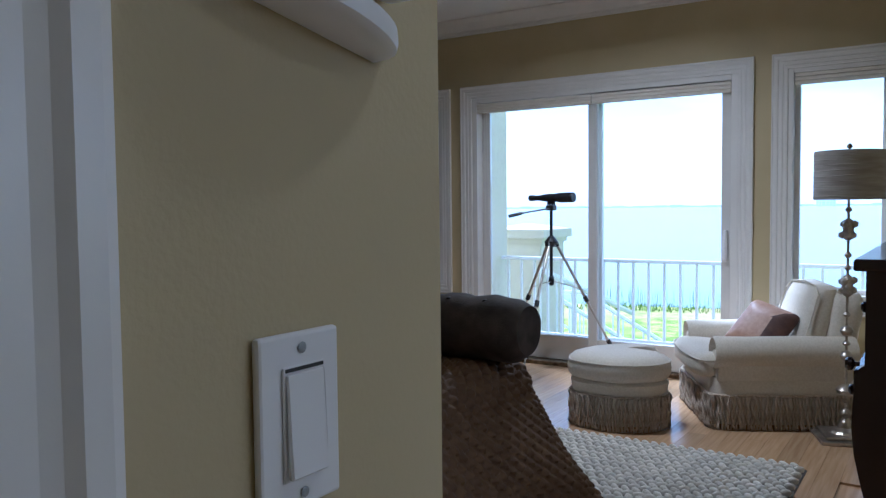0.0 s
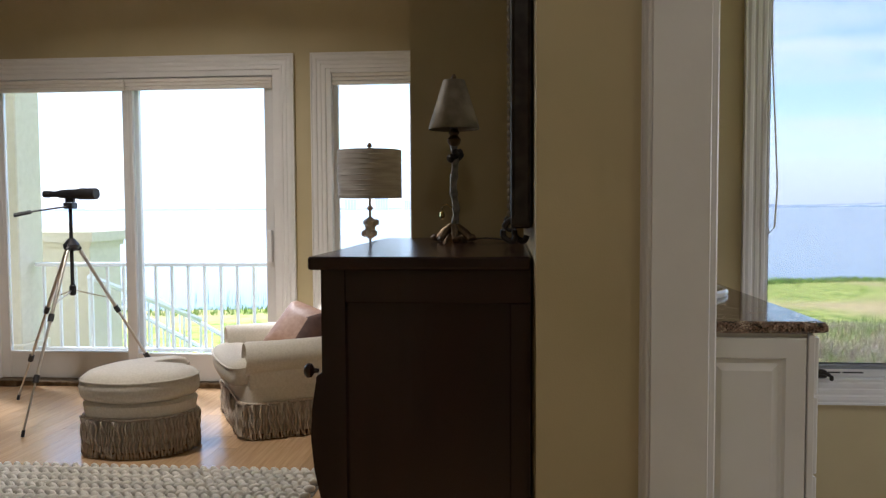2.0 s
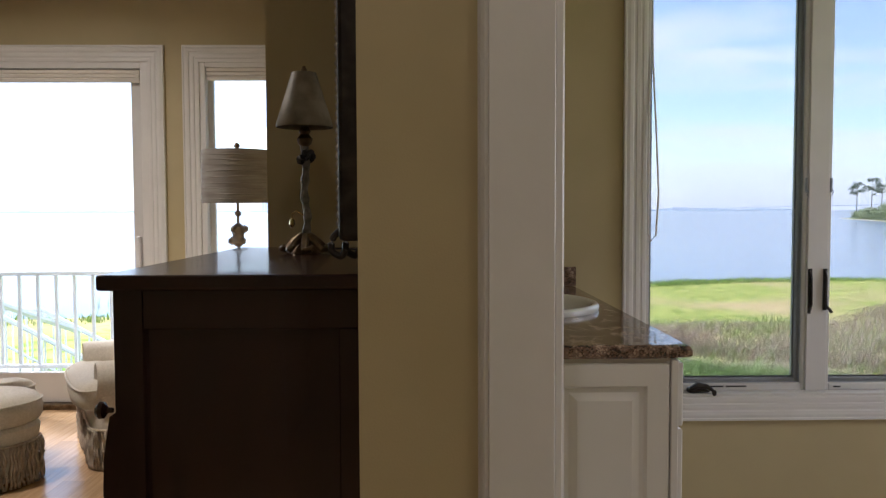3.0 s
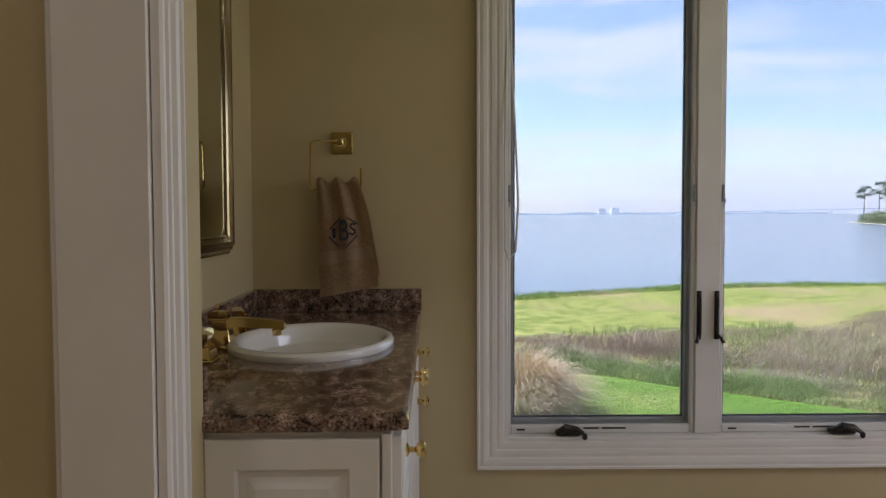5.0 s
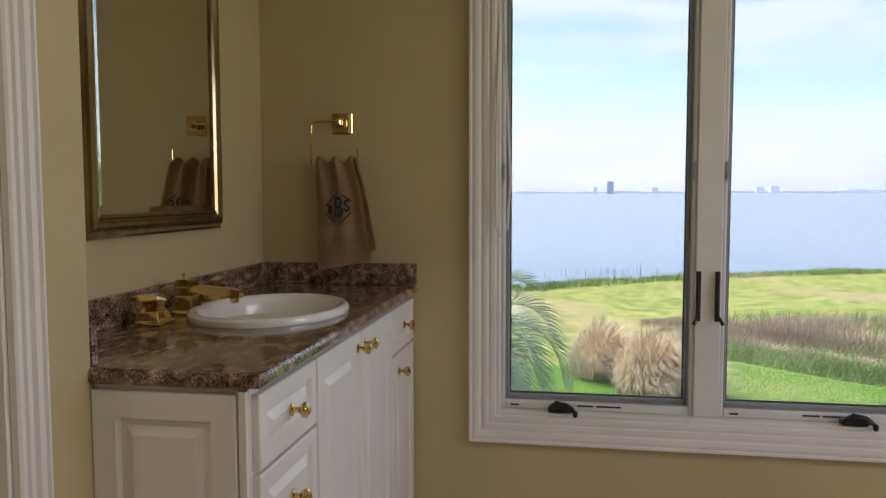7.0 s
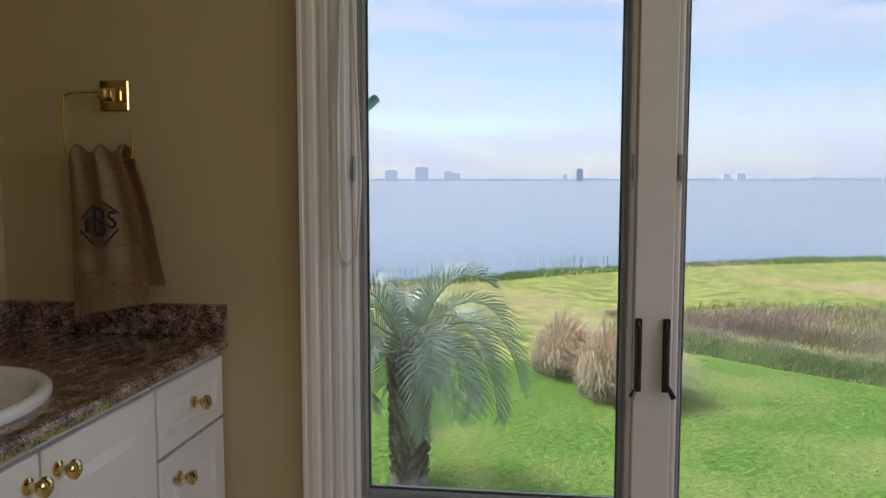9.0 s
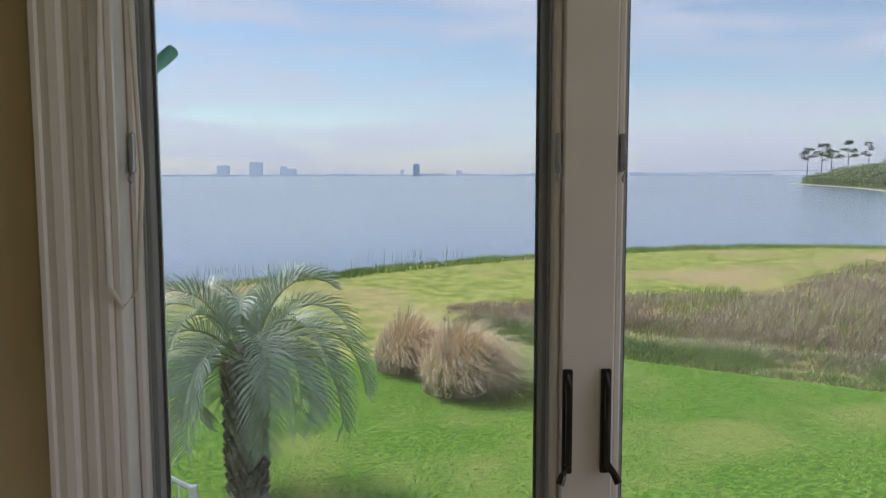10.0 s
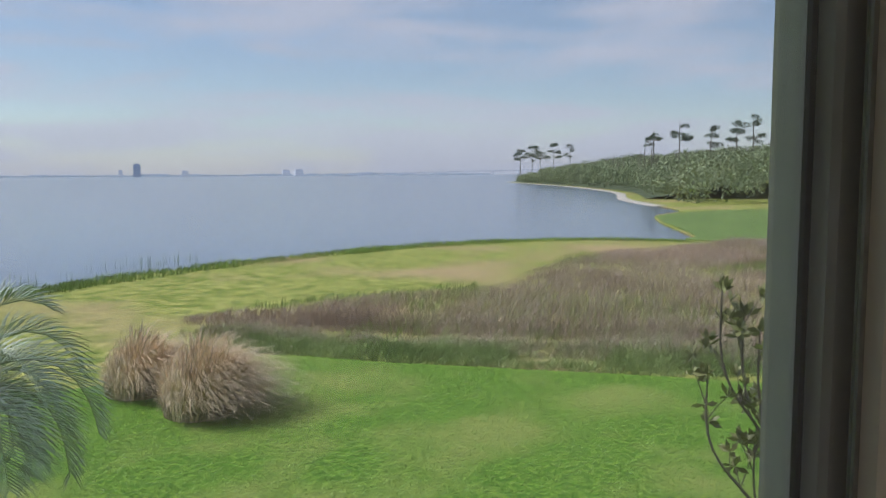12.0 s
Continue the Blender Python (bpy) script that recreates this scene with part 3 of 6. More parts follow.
crank(1.90, 1)
crank(2.86, 1)
for sx, x in ((-1, MX0 + 0.010), (1, MX1 - 0.014)):
    lev = under(bw, "lock_lever", tube([(x, YW + 0.026, 1.045), (x, YW + 0.016, 1.02), (x, YW + 0.014, 0.90), (x + 0.010 * sx, YW + 0.006, 0.885), (x + 0.016 * sx, YW + 0.0, 0.872)], 0.005, 8, [0.004, 0.006, 0.006, 0.006, 0.007]), M_ORB, "dark bronze lock lever", True)
    pl = box(x - 0.008, x + 0.008, YW + 0.022, YW + 0.0298, 0.88, 1.05, 0.002)
    pl.transform(bw.matrix_world.inverted())
    part("plate", pl, M_ORB, lev)
for x in (BW0 + 0.021, MX0 - 0.008, MX1 + 0.008):
    cl = under(bw, "screen_clip", box(x - 0.004, x + 0.004, YW + 0.030, YW + 0.0398, 1.36, 1.42, 0.002), M_GREYMETAL)
    ct = tube([(x, YW + 0.030, 1.375), (x + 0.003, YW + 0.022, 1.362), (x - 0.003, YW + 0.022, 1.350), (x, YW + 0.024, 1.345)], 0.0022, 6)
    ct.transform(bw.matrix_world.inverted())
    part("hook", ct, M_GREYMETAL, cl)
# warning labels on the bottom rails
for a in (BW0 + 0.012, MX1):
    for k, (dx, w) in enumerate(((0.27, 0.055), (0.335, 0.085), (0.035, 0.03))):
        under(bw, "label", box(a + dx, a + dx + w, YW + 0.0385, YW + 0.0397, BWZ0 + 0.028 - (0.004 if k == 2 else 0), BWZ0 + 0.034 - (0.004 if k == 2 else 0)), M_LABEL)
# blind cord loop beside the window
under(bw, "blind_cord", tube([(1.694, YW + 0.008, 2.25), (1.698, YW + 0.004, 1.9), (1.712, YW - 0.004, 1.6), (1.722, YW - 0.010, 1.36), (1.712, YW - 0.012, 1.19), (1.690, YW - 0.014, 1.165), (1.676, YW - 0.030, 1.20), (1.674, YW - 0.030, 1.5), (1.684, YW - 0.004, 1.95), (1.690, YW + 0.006, 2.25)], 0.0038, 8), M_CORD)


# ---- bedroom things ----
def bezier(points, n=8):
    """Points on a smooth curve through the given ones."""
    p = [Vector(q) for q in points]
    out = []
    for i in range(len(p) - 1):
        a, b, c, d = p[max(i - 1, 0)], p[i], p[i + 1], p[min(i + 2, len(p) - 1)]
        for k in range(n):
            t = k / n
            out.append(0.5 * (2 * b + (c - a) * t + (2 * a - 5 * b + 4 * c - d) * t * t + (3 * b - a - 3 * c + d) * t ** 3))
    return out + [p[-1]]


def slab_from_outline(outline, levels, bm=None):
    """A cushion or body: outline (x, y) scaled about its middle at each level (z, inset in metres)."""
    bm = bm or bmesh.new()
    cx = sum(p[0] for p in outline) / len(outline)
    cy = sum(p[1] for p in outline) / len(outline)
    rows = []
    for z, inset in levels:
        row = []
        for x, y in outline:
            d = math.hypot(x - cx, y - cy) or 1
            k = max(0.02, (d - inset) / d)
            row.append((cx + (x - cx) * k, cy + (y - cy) * k, z))
        rows.append(row)
    return add_grid(bm, rows, True, True)


def rounded(x0, x1, y0, y1, r, n=6):
    out = []
    for cx, cy, a0 in ((x1 - r, y1 - r, 0), (x0 + r, y1 - r, 90), (x0 + r, y0 + r, 180), (x1 - r, y0 + r, 270)):
        for k in range(n + 1):
            a = radians(a0 + 90 * k / n)
            out.append((cx + r * math.cos(a), cy + r * math.sin(a)))
    return out


def spaced(outline, step):
    """Points and outward angles at even steps round a closed outline."""
    pts = [Vector((*p, 0)) for p in outline]
    out, carry = [], 0.0
    for a, b in zip(pts, pts[1:] + pts[:1]):
        seg = (b - a).length
        if seg < 1e-6:
            continue
        d = carry
        while d < seg:
            q = a + (b - a) * (d / seg)
            out.append((q.x, q.y, math.atan2((b - a).y, (b - a).x)))
            d += step
        carry = d - seg
    return out


# twisted fringe cord, one mesh shared by all
def cord_mesh(length, name):
    bm = bmesh.new()
    rows = []
    for i in range(11):
        z = length * (1 - i / 10)
        tw = i * 1.25
        r = 0.0078
        rows.append([(0.0045 * math.cos(tw) + r * math.cos(2 * math.pi * k / 6 + tw), 0.0045 * math.sin(tw) + r * math.sin(2 * math.pi * k / 6 + tw), z) for k in range(6)])
    add_grid(bm, rows, True, True)
    me = bpy.data.meshes.new(name)
    bm.to_mesh(me)
    bm.free()
    me.polygons.foreach_set("use_smooth", [True] * len(me.polygons))
    me.materials.append(M_FRINGE)
    return me


def fringe(parent, outline, length, step=0.0165):
    me = cord_mesh(length, "fringe_cord")
    for x, y, a in spaced(outline, step):
        ob = new("fringe_cord", me)
        ob.parent = parent
        ob.matrix_local = pose(x + random.uniform(-0.003, 0.003), y + random.uniform(-0.003, 0.003), 0.006, random.uniform(-3, 3), random.uniform(-3, 3), random.uniform(0, 360))


def wobble(bm, amount, scale, seed=0.0):
    for v in bm.verts:
        v.co += amount * noise.noise_vector(v.co * scale + Vector((seed, seed, seed)))
    return bm


# ottoman: kidney-shaped, cream, fringed
ott = thing("ottoman", -1.375, 5.60, 0.0, "cream linen kidney-shaped ottoman with bullion fringe on oak floor", "ottoman", rz=8)
KID = [(p.x * 0.89, p.y * 0.96) for p in bezier([(-0.33, -0.02, 0), (-0.27, -0.20, 0), (-0.02, -0.285, 0), (0.22, -0.22, 0), (0.325, -0.06, 0), (0.29, 0.05, 0), (0.16, 0.06, 0), (0.115, 0.14, 0), (0.19, 0.27, 0), (0.11, 0.36, 0), (-0.07, 0.31, 0), (-0.25, 0.17, 0), (-0.33, -0.02, 0)], 6)][:-1]
part("body", slab_from_outline(KID, [(0.03, 0.03), (0.05, 0.018), (0.20, 0.014), (0.27, 0.0), (0.285, 0.012), (0.29, 0.02)]), M_LINEN, ott, "", True)
part("cushion", wobble(slab_from_outline(KID, [(0.288, 0.02), (0.30, 0.002), (0.32, -0.012), (0.36, -0.018), (0.395, -0.008), (0.42, 0.015), (0.437, 0.07), (0.445, 0.16), (0.448, 0.26)]), 0.004, 5), M_LINEN, ott, "", True)
part("piping", tube([(x * 1.03, y * 1.03, 0.395) for x, y in KID + KID[:1]], 0.006, 6), M_LINEN, ott, "", True)
part("piping", tube([(x * 0.985, y * 0.985, 0.205) for x, y in KID + KID[:1]], 0.007, 6), M_FRINGE, ott, "", True)
fringe(ott, [(x * 1.01, y * 1.01) for x, y in KID], 0.195)

# armchair: local front is -y
chair = thing("armchair", -0.68, 6.25, 0.0, "cream upholstered armchair with rolled arms and bullion fringe", "armchair", rz=-62)
CH = rounded(-0.43, 0.43, -0.43, 0.40, 0.10)
part("skirt_body", slab_from_outline(CH, [(0.03, 0.03), (0.05, 0.02), (0.20, 0.01), (0.30, 0.02), (0.31, 0.04)]), M_LINEN, chair, "", True)
for s in (-1, 1):
    x0, x1 = (0.27, 0.43) if s > 0 else (-0.43, -0.27)
    arm = bmesh.new()
    rows = []
    for y, k in ((-0.36, 0.70), (-0.40, 0.93), (-0.385, 1.0), (-0.2, 1.0), (0.1, 1.02), (0.40, 1.0)):
        rows.append([(s * (0.355 + 0.095 * k * math.cos(a)), y, 0.445 + 0.095 * k * math.sin(a)) for a in [2 * math.pi * i / 18 for i in range(18)]])
    add_grid(arm, rows if s > 0 else [list(reversed(r)) for r in rows], True, True)
    bmesh.ops.recalc_face_normals(arm, faces=arm.faces)
    part("arm", wobble(arm, 0.006, 6, s), M_LINEN, chair, "", True)
    part("arm_panel", box(x0 + 0.01, x1 - 0.012, -0.385, 0.38, 0.28, 0.46, 0.02, 2), M_LINEN, chair, "", True)
SEAT = [(p.x, p.y) for p in bezier([(-0.265, 0.22, 0), (-0.27, -0.25, 0), (-0.36, -0.37, 0), (-0.33, -0.47, 0), (0.0, -0.50, 0), (0.33, -0.47, 0), (0.36, -0.37, 0), (0.27, -0.25, 0), (0.265, 0.22, 0), (-0.265, 0.22, 0)], 6)][:-1]
part("seat_cushion", wobble(slab_from_outline(SEAT, [(0.295, 0.02), (0.31, 0.0), (0.34, -0.008), (0.39, -0.006), (0.42, 0.015), (0.435, 0.06), (0.44, 0.15)]), 0.010, 4, 2), M_LINEN, chair, "", True)
part("piping", tube([(x * 1.02, y * 1.02, 0.40) for x, y in SEAT + SEAT[:1]], 0.006, 6), M_LINEN, chair, "", True)
back = bmesh.new()
BK = rounded(-0.33, 0.33, -0.095, 0.085, 0.07)
slab_from_outline(BK, [(0.28, 0.0), (0.5, 0.0), (0.68, 0.0), (0.76, 0.02), (0.79, 0.06)], back)
for v in back.verts:
    v.co.y += 0.33 + 0.18 * (v.co.z - 0.3)
    v.co.z -= 0.10 * max(0, abs(v.co.x) - 0.15)
part("backrest", back, M_LINEN, chair, "", True)
cush = slab_from_outline(rounded(-0.265, 0.265, -0.075, 0.075, 0.06), [(0.42, 0.03), (0.45, 0.0), (0.60, -0.02), (0.74, 0.0), (0.80, 0.02), (0.825, 0.06)])
for v in cush.verts:
    v.co.y += 0.19 + 0.30 * (v.co.z - 0.42)
part("back_cushion", wobble(cush, 0.016, 5, 5), M_LINEN, chair, "", True)
part("piping", tube([(x, -0.075 + 0.20 + 0.30 * (z - 0.42), z) for x, z in ((-0.27, 0.45), (-0.28, 0.6), (-0.27, 0.77), (-0.2, 0.82), (0.0, 0.835), (0.2, 0.82), (0.27, 0.77), (0.28, 0.6), (0.27, 0.45))], 0.006, 6), M_LINEN, chair, "", True)
part("piping", tube([(x * 1.0, y * 1.0, 0.205) for x, y in CH + CH[:1]], 0.008, 6), M_FRINGE, chair, "", True)
fringe(chair, [(x * 1.01, y * 1.01) for x, y in CH], 0.198)

# throw pillow leaning in the chair
pil = slab_from_outline(rounded(-0.185, 0.185, -0.185, 0.185, 0.04, 4), [(-0.012, 0.0), (-0.045, 0.05), (-0.062, 0.13)][::-1] + [(0.0, -0.006), (0.012, 0.0), (0.045, 0.05), (0.062, 0.13)])
tp = tagged(part("throw_pillow", wobble(pil, 0.012, 6, 9), M_PILLOW, None, "", True), "tan silk throw pillow leaning in the cream armchair", "pillow")
tp.matrix_world = chair.matrix_world @ pose(0.02, -0.03, 0.525, 50, 12, 30)
tp.data.materials.append(M_PILLOWD)
for p in tp.data.polygons:
    if p.center.x > 0.06:
        p.material_index = 1

# spotting scope on a tripod
tri = thing("tripod", -2.14, 6.26, 0.0, "aluminium camera tripod with black joints standing on oak floor", "tripod")
HUB = Vector((0, 0, 1.05))
for fx, fy in ((0.01, -0.575), (-0.565, 0.27), (0.43, 0.44)):
    foot = Vector((fx, fy, 0.012))
    top = HUB + Vector((fx, fy, 0)).normalized() * 0.035
    leg = part("leg", tube([top, top.lerp(foot, 0.40)], 0.011, 8), M_ALU, tri)
    part("leg_tube", tube([top.lerp(foot, 0.40), top.lerp(foot, 0.72)], 0.0085, 8), M_ALU, leg)
    part("leg_tube", tube([top.lerp(foot, 0.72), top.lerp(foot, 0.985)], 0.0062, 8), M_ALU, leg)
    for f in (0.0, 0.40, 0.72):
        c = top.lerp(foot, f)
        d = (foot - top).normalized()
        part("joint", tube([c - d * 0.02, c + d * 0.025], 0.017, 8), M_BLACK, leg, "black plastic joint")
    part("rubber_foot", tube([top.lerp(foot, 0.975), foot - Vector((0, 0, 0.008))], 0.010, 8), M_BLACK, leg)
    part("spreader", tube([(0, 0, 0.775), top.lerp(foot, 0.33)], 0.004, 6), M_ALU, tri)
part("centre_column", tube([(0, 0, 0.76), (0, 0, 1.31)], 0.0115, 10), M_BLACK, tri)
part("column_cap", lathe([(0.012, 0.74), (0.02, 0.75), (0.02, 0.80), (0.012, 0.81)], seg=10), M_BLACK, tri)
part("hub", lathe([(0.02, 1.02), (0.045, 1.035), (0.05, 1.06), (0.03, 1.085), (0.018, 1.10)], seg=12), M_BLACK, tri, "", True)
part("pan_head", wobble(box(-0.03, 0.03, -0.035, 0.035, 1.285, 1.325, 0.008, 2), 0.0, 1), M_BLACK, tri)
part("pan_handle", tube([(0, -0.03, 1.30), (-0.13, -0.13, 1.275), (-0.16, -0.155, 1.268)], 0.0065, 6), M_BLACK, tri)
part("handle_grip", tube([(-0.16, -0.155, 1.268), (-0.235, -0.215, 1.247)], 0.0125, 8), M_BLACK, tri)
scope = thing("spotting_scope", -2.14, 6.26, 1.326, "black rubber-armoured spotting scope mounted on the tripod", "spotting scope", rz=-8)
bm = bmesh.new()
SC = [(0.016, -0.19), (0.022, -0.185), (0.022, -0.14), (0.018, -0.135), (0.020, -0.09), (0.026, -0.07), (0.030, -0.02), (0.030, 0.05), (0.036, 0.07), (0.036, 0.185), (0.033, 0.19)]
add_lathe(bm, SC, seg=16)
bm.transform(Matrix.Translation((0, 0, 0.052)) @ pose(0, 0, 0, 0, 90, 0))
part("barrel", bm, M_BLACK, scope, "", True)
part("mount_foot", box(-0.03, 0.03, -0.012, 0.012, 0.0, 0.03, 0.003), M_BLACK, scope)

# floor lamp
fl = thing("floor_lamp", -0.172, 5.87, 0.0, "silvered floor lamp with crystal ornaments and grey drum shade", "floor lamp", rz=20)
part("base", merge(merge(box(-0.155, 0.155, -0.155, 0.155, 0.0, 0.022, 0.006, 2), box(-0.125, 0.125, -0.125, 0.125, 0.022, 0.042, 0.008, 2)), lathe([(0.09, 0.042), (0.075, 0.055), (0.04, 0.07), (0.03, 0.10), (0.015, 0.12)], seg=16)), M_SILVER, fl)
part("pole", lathe([(0.007, 0.10), (0.007, 1.36)], seg=10), M_SILVER, fl)
for z, r, h in ((0.15, 0.030, 0.05), (0.22, 0.02, 0.03), (0.28, 0.055, 0.06), (0.47, 0.035, 0.06), (0.54, 0.022, 0.03), (0.61, 0.036, 0.06), (0.70, 0.02, 0.03), (0.96, 0.018, 0.03), (1.03, 0.020, 0.035), (1.28, 0.018, 0.03)):
    part("bead", lathe([(0.007, z - h / 2), (r * 0.8, z - h / 3), (r, z), (r * 0.7, z + h / 3), (0.007, z + h / 2)], seg=12), M_SILVER, fl, "", True)
for z, k in ((0.86, 8), (1.17, 6)):
    cl = bmesh.new()
    for i in range(k):
        a = 2 * math.pi * i / k
        r = bmesh.ops.create_icosphere(cl, subdivisions=1, radius=0.022, matrix=pose(0.032 * math.cos(a), 0.032 * math.sin(a), z + 0.03 * math.cos(3 * a)))
    add_lathe(cl, [(0.012, z - 0.06), (0.035, z - 0.04), (0.028, z), (0.038, z + 0.035), (0.012, z + 0.06)], seg=10)
    part("ornament", cl, M_SILVER, fl, "cluster of silvered leaves")
sh = bmesh.new()
rows = [[(0.178 * math.cos(2 * math.pi * i / 40), 0.178 * math.sin(2 * math.pi * i / 40), z) for i in range(40)] for z in (1.335, 1.42, 1.51, 1.60)]
rows2 = [[(0.174 * math.cos(2 * math.pi * i / 40), 0.174 * math.sin(2 * math.pi * i / 40), z) for i in range(40)] for z in (1.60, 1.335)]
add_grid(sh, rows + rows2 + rows[:1], True)
shade = part("shade", sh, M_SHADE, fl, "ribbed grey silk drum shade", True)
for k in range(9):
    part("shade_band", tube([(0.1785 * math.cos(a), 0.1785 * math.sin(a), 1.35 + 0.028 * k + 0.003 * math.sin(2 * a + k)) for a in [2 * math.pi * i / 32 for i in range(33)]], 0.0022, 5), M_SHADE, shade)
part("finial", lathe([(0.006, 1.59), (0.012, 1.605), (0.006, 1.612), (0.016, 1.622), (0.012, 1.634), (0.004, 1.642)], seg=10), M_BRONZE, fl, "", True)
part("shade_holder", tube([(-0.174, 0, 1.585), (0.174, 0, 1.585)], 0.0025, 5), M_SILVER, fl)

# dresser: drawer fronts face -x
dr = thing("dresser", 0.37, 4.19, 0.0, "tall dark mahogany chest with swelling lower drawers against wall", "dresser")
PROF = [(0.0, 0.115), (0.06, 0.115), (0.10, 0.135), (0.30, 0.135), (0.42, 0.115), (0.50, 0.095), (0.58, 0.078), (0.66, 0.070), (0.74, 0.073), (0.80, 0.082), (0.835, 0.088), (0.845, 0.102), (1.118, 0.102)]


def carcass(y0, y1, x1, off):
    rows = [[(x + off, y, z) for z, x in PROF] + [(x1, y, 1.118), (x1, y, 0.0)] for y in (y0, y1)]
    b = bmesh.new()
    add_grid(b, rows, True, True)
    bmesh.ops.recalc_face_normals(b, faces=b.faces)
    return b


under(dr, "body", carcass(3.575, 4.83, 0.645, 0.012), M_DARKWOOD)
under(dr, "corner_post", carcass(3.553, 3.6, 0.165, 0.0), M_DARKWOOD)
under(dr, "corner_post", carcass(4.80, 4.852, 0.165, 0.0), M_DARKWOOD)
under(dr, "side_rail", box(0.165, 0.655, 3.557, 3.574, 1.03, 1.118, 0.002), M_DARKWOOD)
under(dr, "side_rail", box(0.165, 0.655, 3.557, 3.574, 0.02, 0.14, 0.002), M_DARKWOOD)
under(dr, "side_post", box(0.60, 0.655, 3.557, 3.574, 0.14, 1.03, 0.002), M_DARKWOOD)
under(dr, "top", box(0.070, 0.655, 3.535, 4.857, 1.118, 1.153, 0.008, 3), M_DARKWOOD)
for z0, z1, x in ((0.87, 1.09, 0.100), (0.60, 0.82, 0.068), (0.36, 0.57, 0.100), (0.12, 0.33, 0.130)):
    dw = under(dr, "drawer", box(x, x + 0.03, 3.62, 4.79, z0, z1, 0.004), M_DARKWOOD)
    for ky in (3.86, 4.55):
        kb = lathe([(0.006, 0.0), (0.007, 0.012), (0.017, 0.02), (0.018, 0.028), (0.010, 0.035)], seg=12)
        kb.transform(dr.matrix_world.inverted() @ Matrix.Translation((x, ky, (z0 + z1) / 2)) @ pose(0, 0, 0, 0, -90, 0))
        part("knob", kb, M_DARKWOOD, dw, "", True)
kb = lathe([(0.006, 0.0), (0.007, 0.012), (0.019, 0.02), (0.02, 0.03), (0.012, 0.038)], seg=12)
kb.transform(dr.matrix_world.inverted() @ Matrix.Translation((0.088, 3.575, 0.845)) @ pose(0, 0, 0, 0, -90, 0))
part("knob", kb, M_DARKWOOD, dr, "", True)

# table lamp on the dresser
tl = thing("table_lamp", 0.398, 4.41, 1.153, "bronze rose-stem table lamp with mottled mica shade on dresser", "table lamp")
for i in range(7):
    bs = bmesh.new()
    a = 2 * math.pi * i / 7 + 0.3
    add_tube(bs, [(0.012 * math.cos(a), 0.012 * math.sin(a), 0.055), (0.04 * math.cos(a), 0.04 * math.sin(a), 0.038), (0.068 * math.cos(a), 0.068 * math.sin(a), 0.012), (0.078 * math.cos(a + 0.25), 0.078 * math.sin(a + 0.25), 0.016), (0.07 * math.cos(a + 0.4), 0.07 * math.sin(a + 0.4), 0.026)], 0.009, 7, [0.016, 0.013, 0.011, 0.011, 0.006])
    part("root_scroll", bs, M_BRONZE, tl, "", True)
part("base", lathe([(0.05, 0.0), (0.045, 0.012), (0.02, 0.035), (0.014, 0.06)], seg=14), M_BRONZE, tl, "", True)
STEM_N = len(bezier([(0, 0, 0)] * 6, 4))
part("stem", tube(bezier([(0, 0, 0.05), (0.006, 0, 0.12), (-0.004, 0.003, 0.20), (0.003, 0, 0.28), (-0.002, 0, 0.36), (0, 0, 0.43)], 4), 0.009, 8, [0.013 - 0.003 * math.cos(2.2 * i) for i in range(STEM_N)]), M_STEM, tl, "", True)
ros = bmesh.new()
for i in range(14):
    a = i * 2.4
    bmesh.ops.create_icosphere(ros, subdivisions=1, radius=0.016, matrix=pose(0.004 + 0.018 * math.cos(a), 0.02 * math.sin(a), 0.315 + 0.012 * math.sin(a * 1.7), 20 * i, 30 * i, 0) @ Matrix.Diagonal((1, 1, 0.6, 1)))
part("rose", ros, M_IRON, tl, "dark metal rose", True)
part("collar", lathe([(0.008, 0.345), (0.022, 0.36), (0.026, 0.375), (0.014, 0.39), (0.02, 0.40), (0.008, 0.425)], seg=14), M_BRONZE, tl, "", True)
part("bud_drop", merge(tube([(0.0, 0, 0.12), (-0.03, 0, 0.14), (-0.045, 0, 0.13), (-0.045, 0, 0.115)], 0.0022, 5), lathe([(0.002, 0.085), (0.010, 0.095), (0.008, 0.11), (0.002, 0.117)], -0.045, 0, 8)), M_BRASS, tl)
sh = bmesh.new()
add_grid(sh, [[(r * math.cos(2 * math.pi * i / 28), r * math.sin(2 * math.pi * i / 28), z) for i in range(28)] for r, z in ((0.092, 0.412), (0.0935, 0.418), (0.066, 0.505), (0.040, 0.59), (0.038, 0.59), (0.064, 0.505), (0.090, 0.412))], True)
part("shade", sh, M_MICA, tl, "mottled mica cone shade", True)
part("finial", lathe([(0.003, 0.57), (0.006, 0.592), (0.010, 0.60), (0.004, 0.612)], seg=8), M_BRONZE, tl, "", True)
part("cord", tube(bezier([(0.06, 0.02, 0.01), (0.12, 0.06, 0.012), (0.19, 0.04, 0.006), (0.235, 0.0, 0.004), (0.25, -0.05, 0.004)], 5), 0.003, 6), M_BLACK, tl, "black flex")

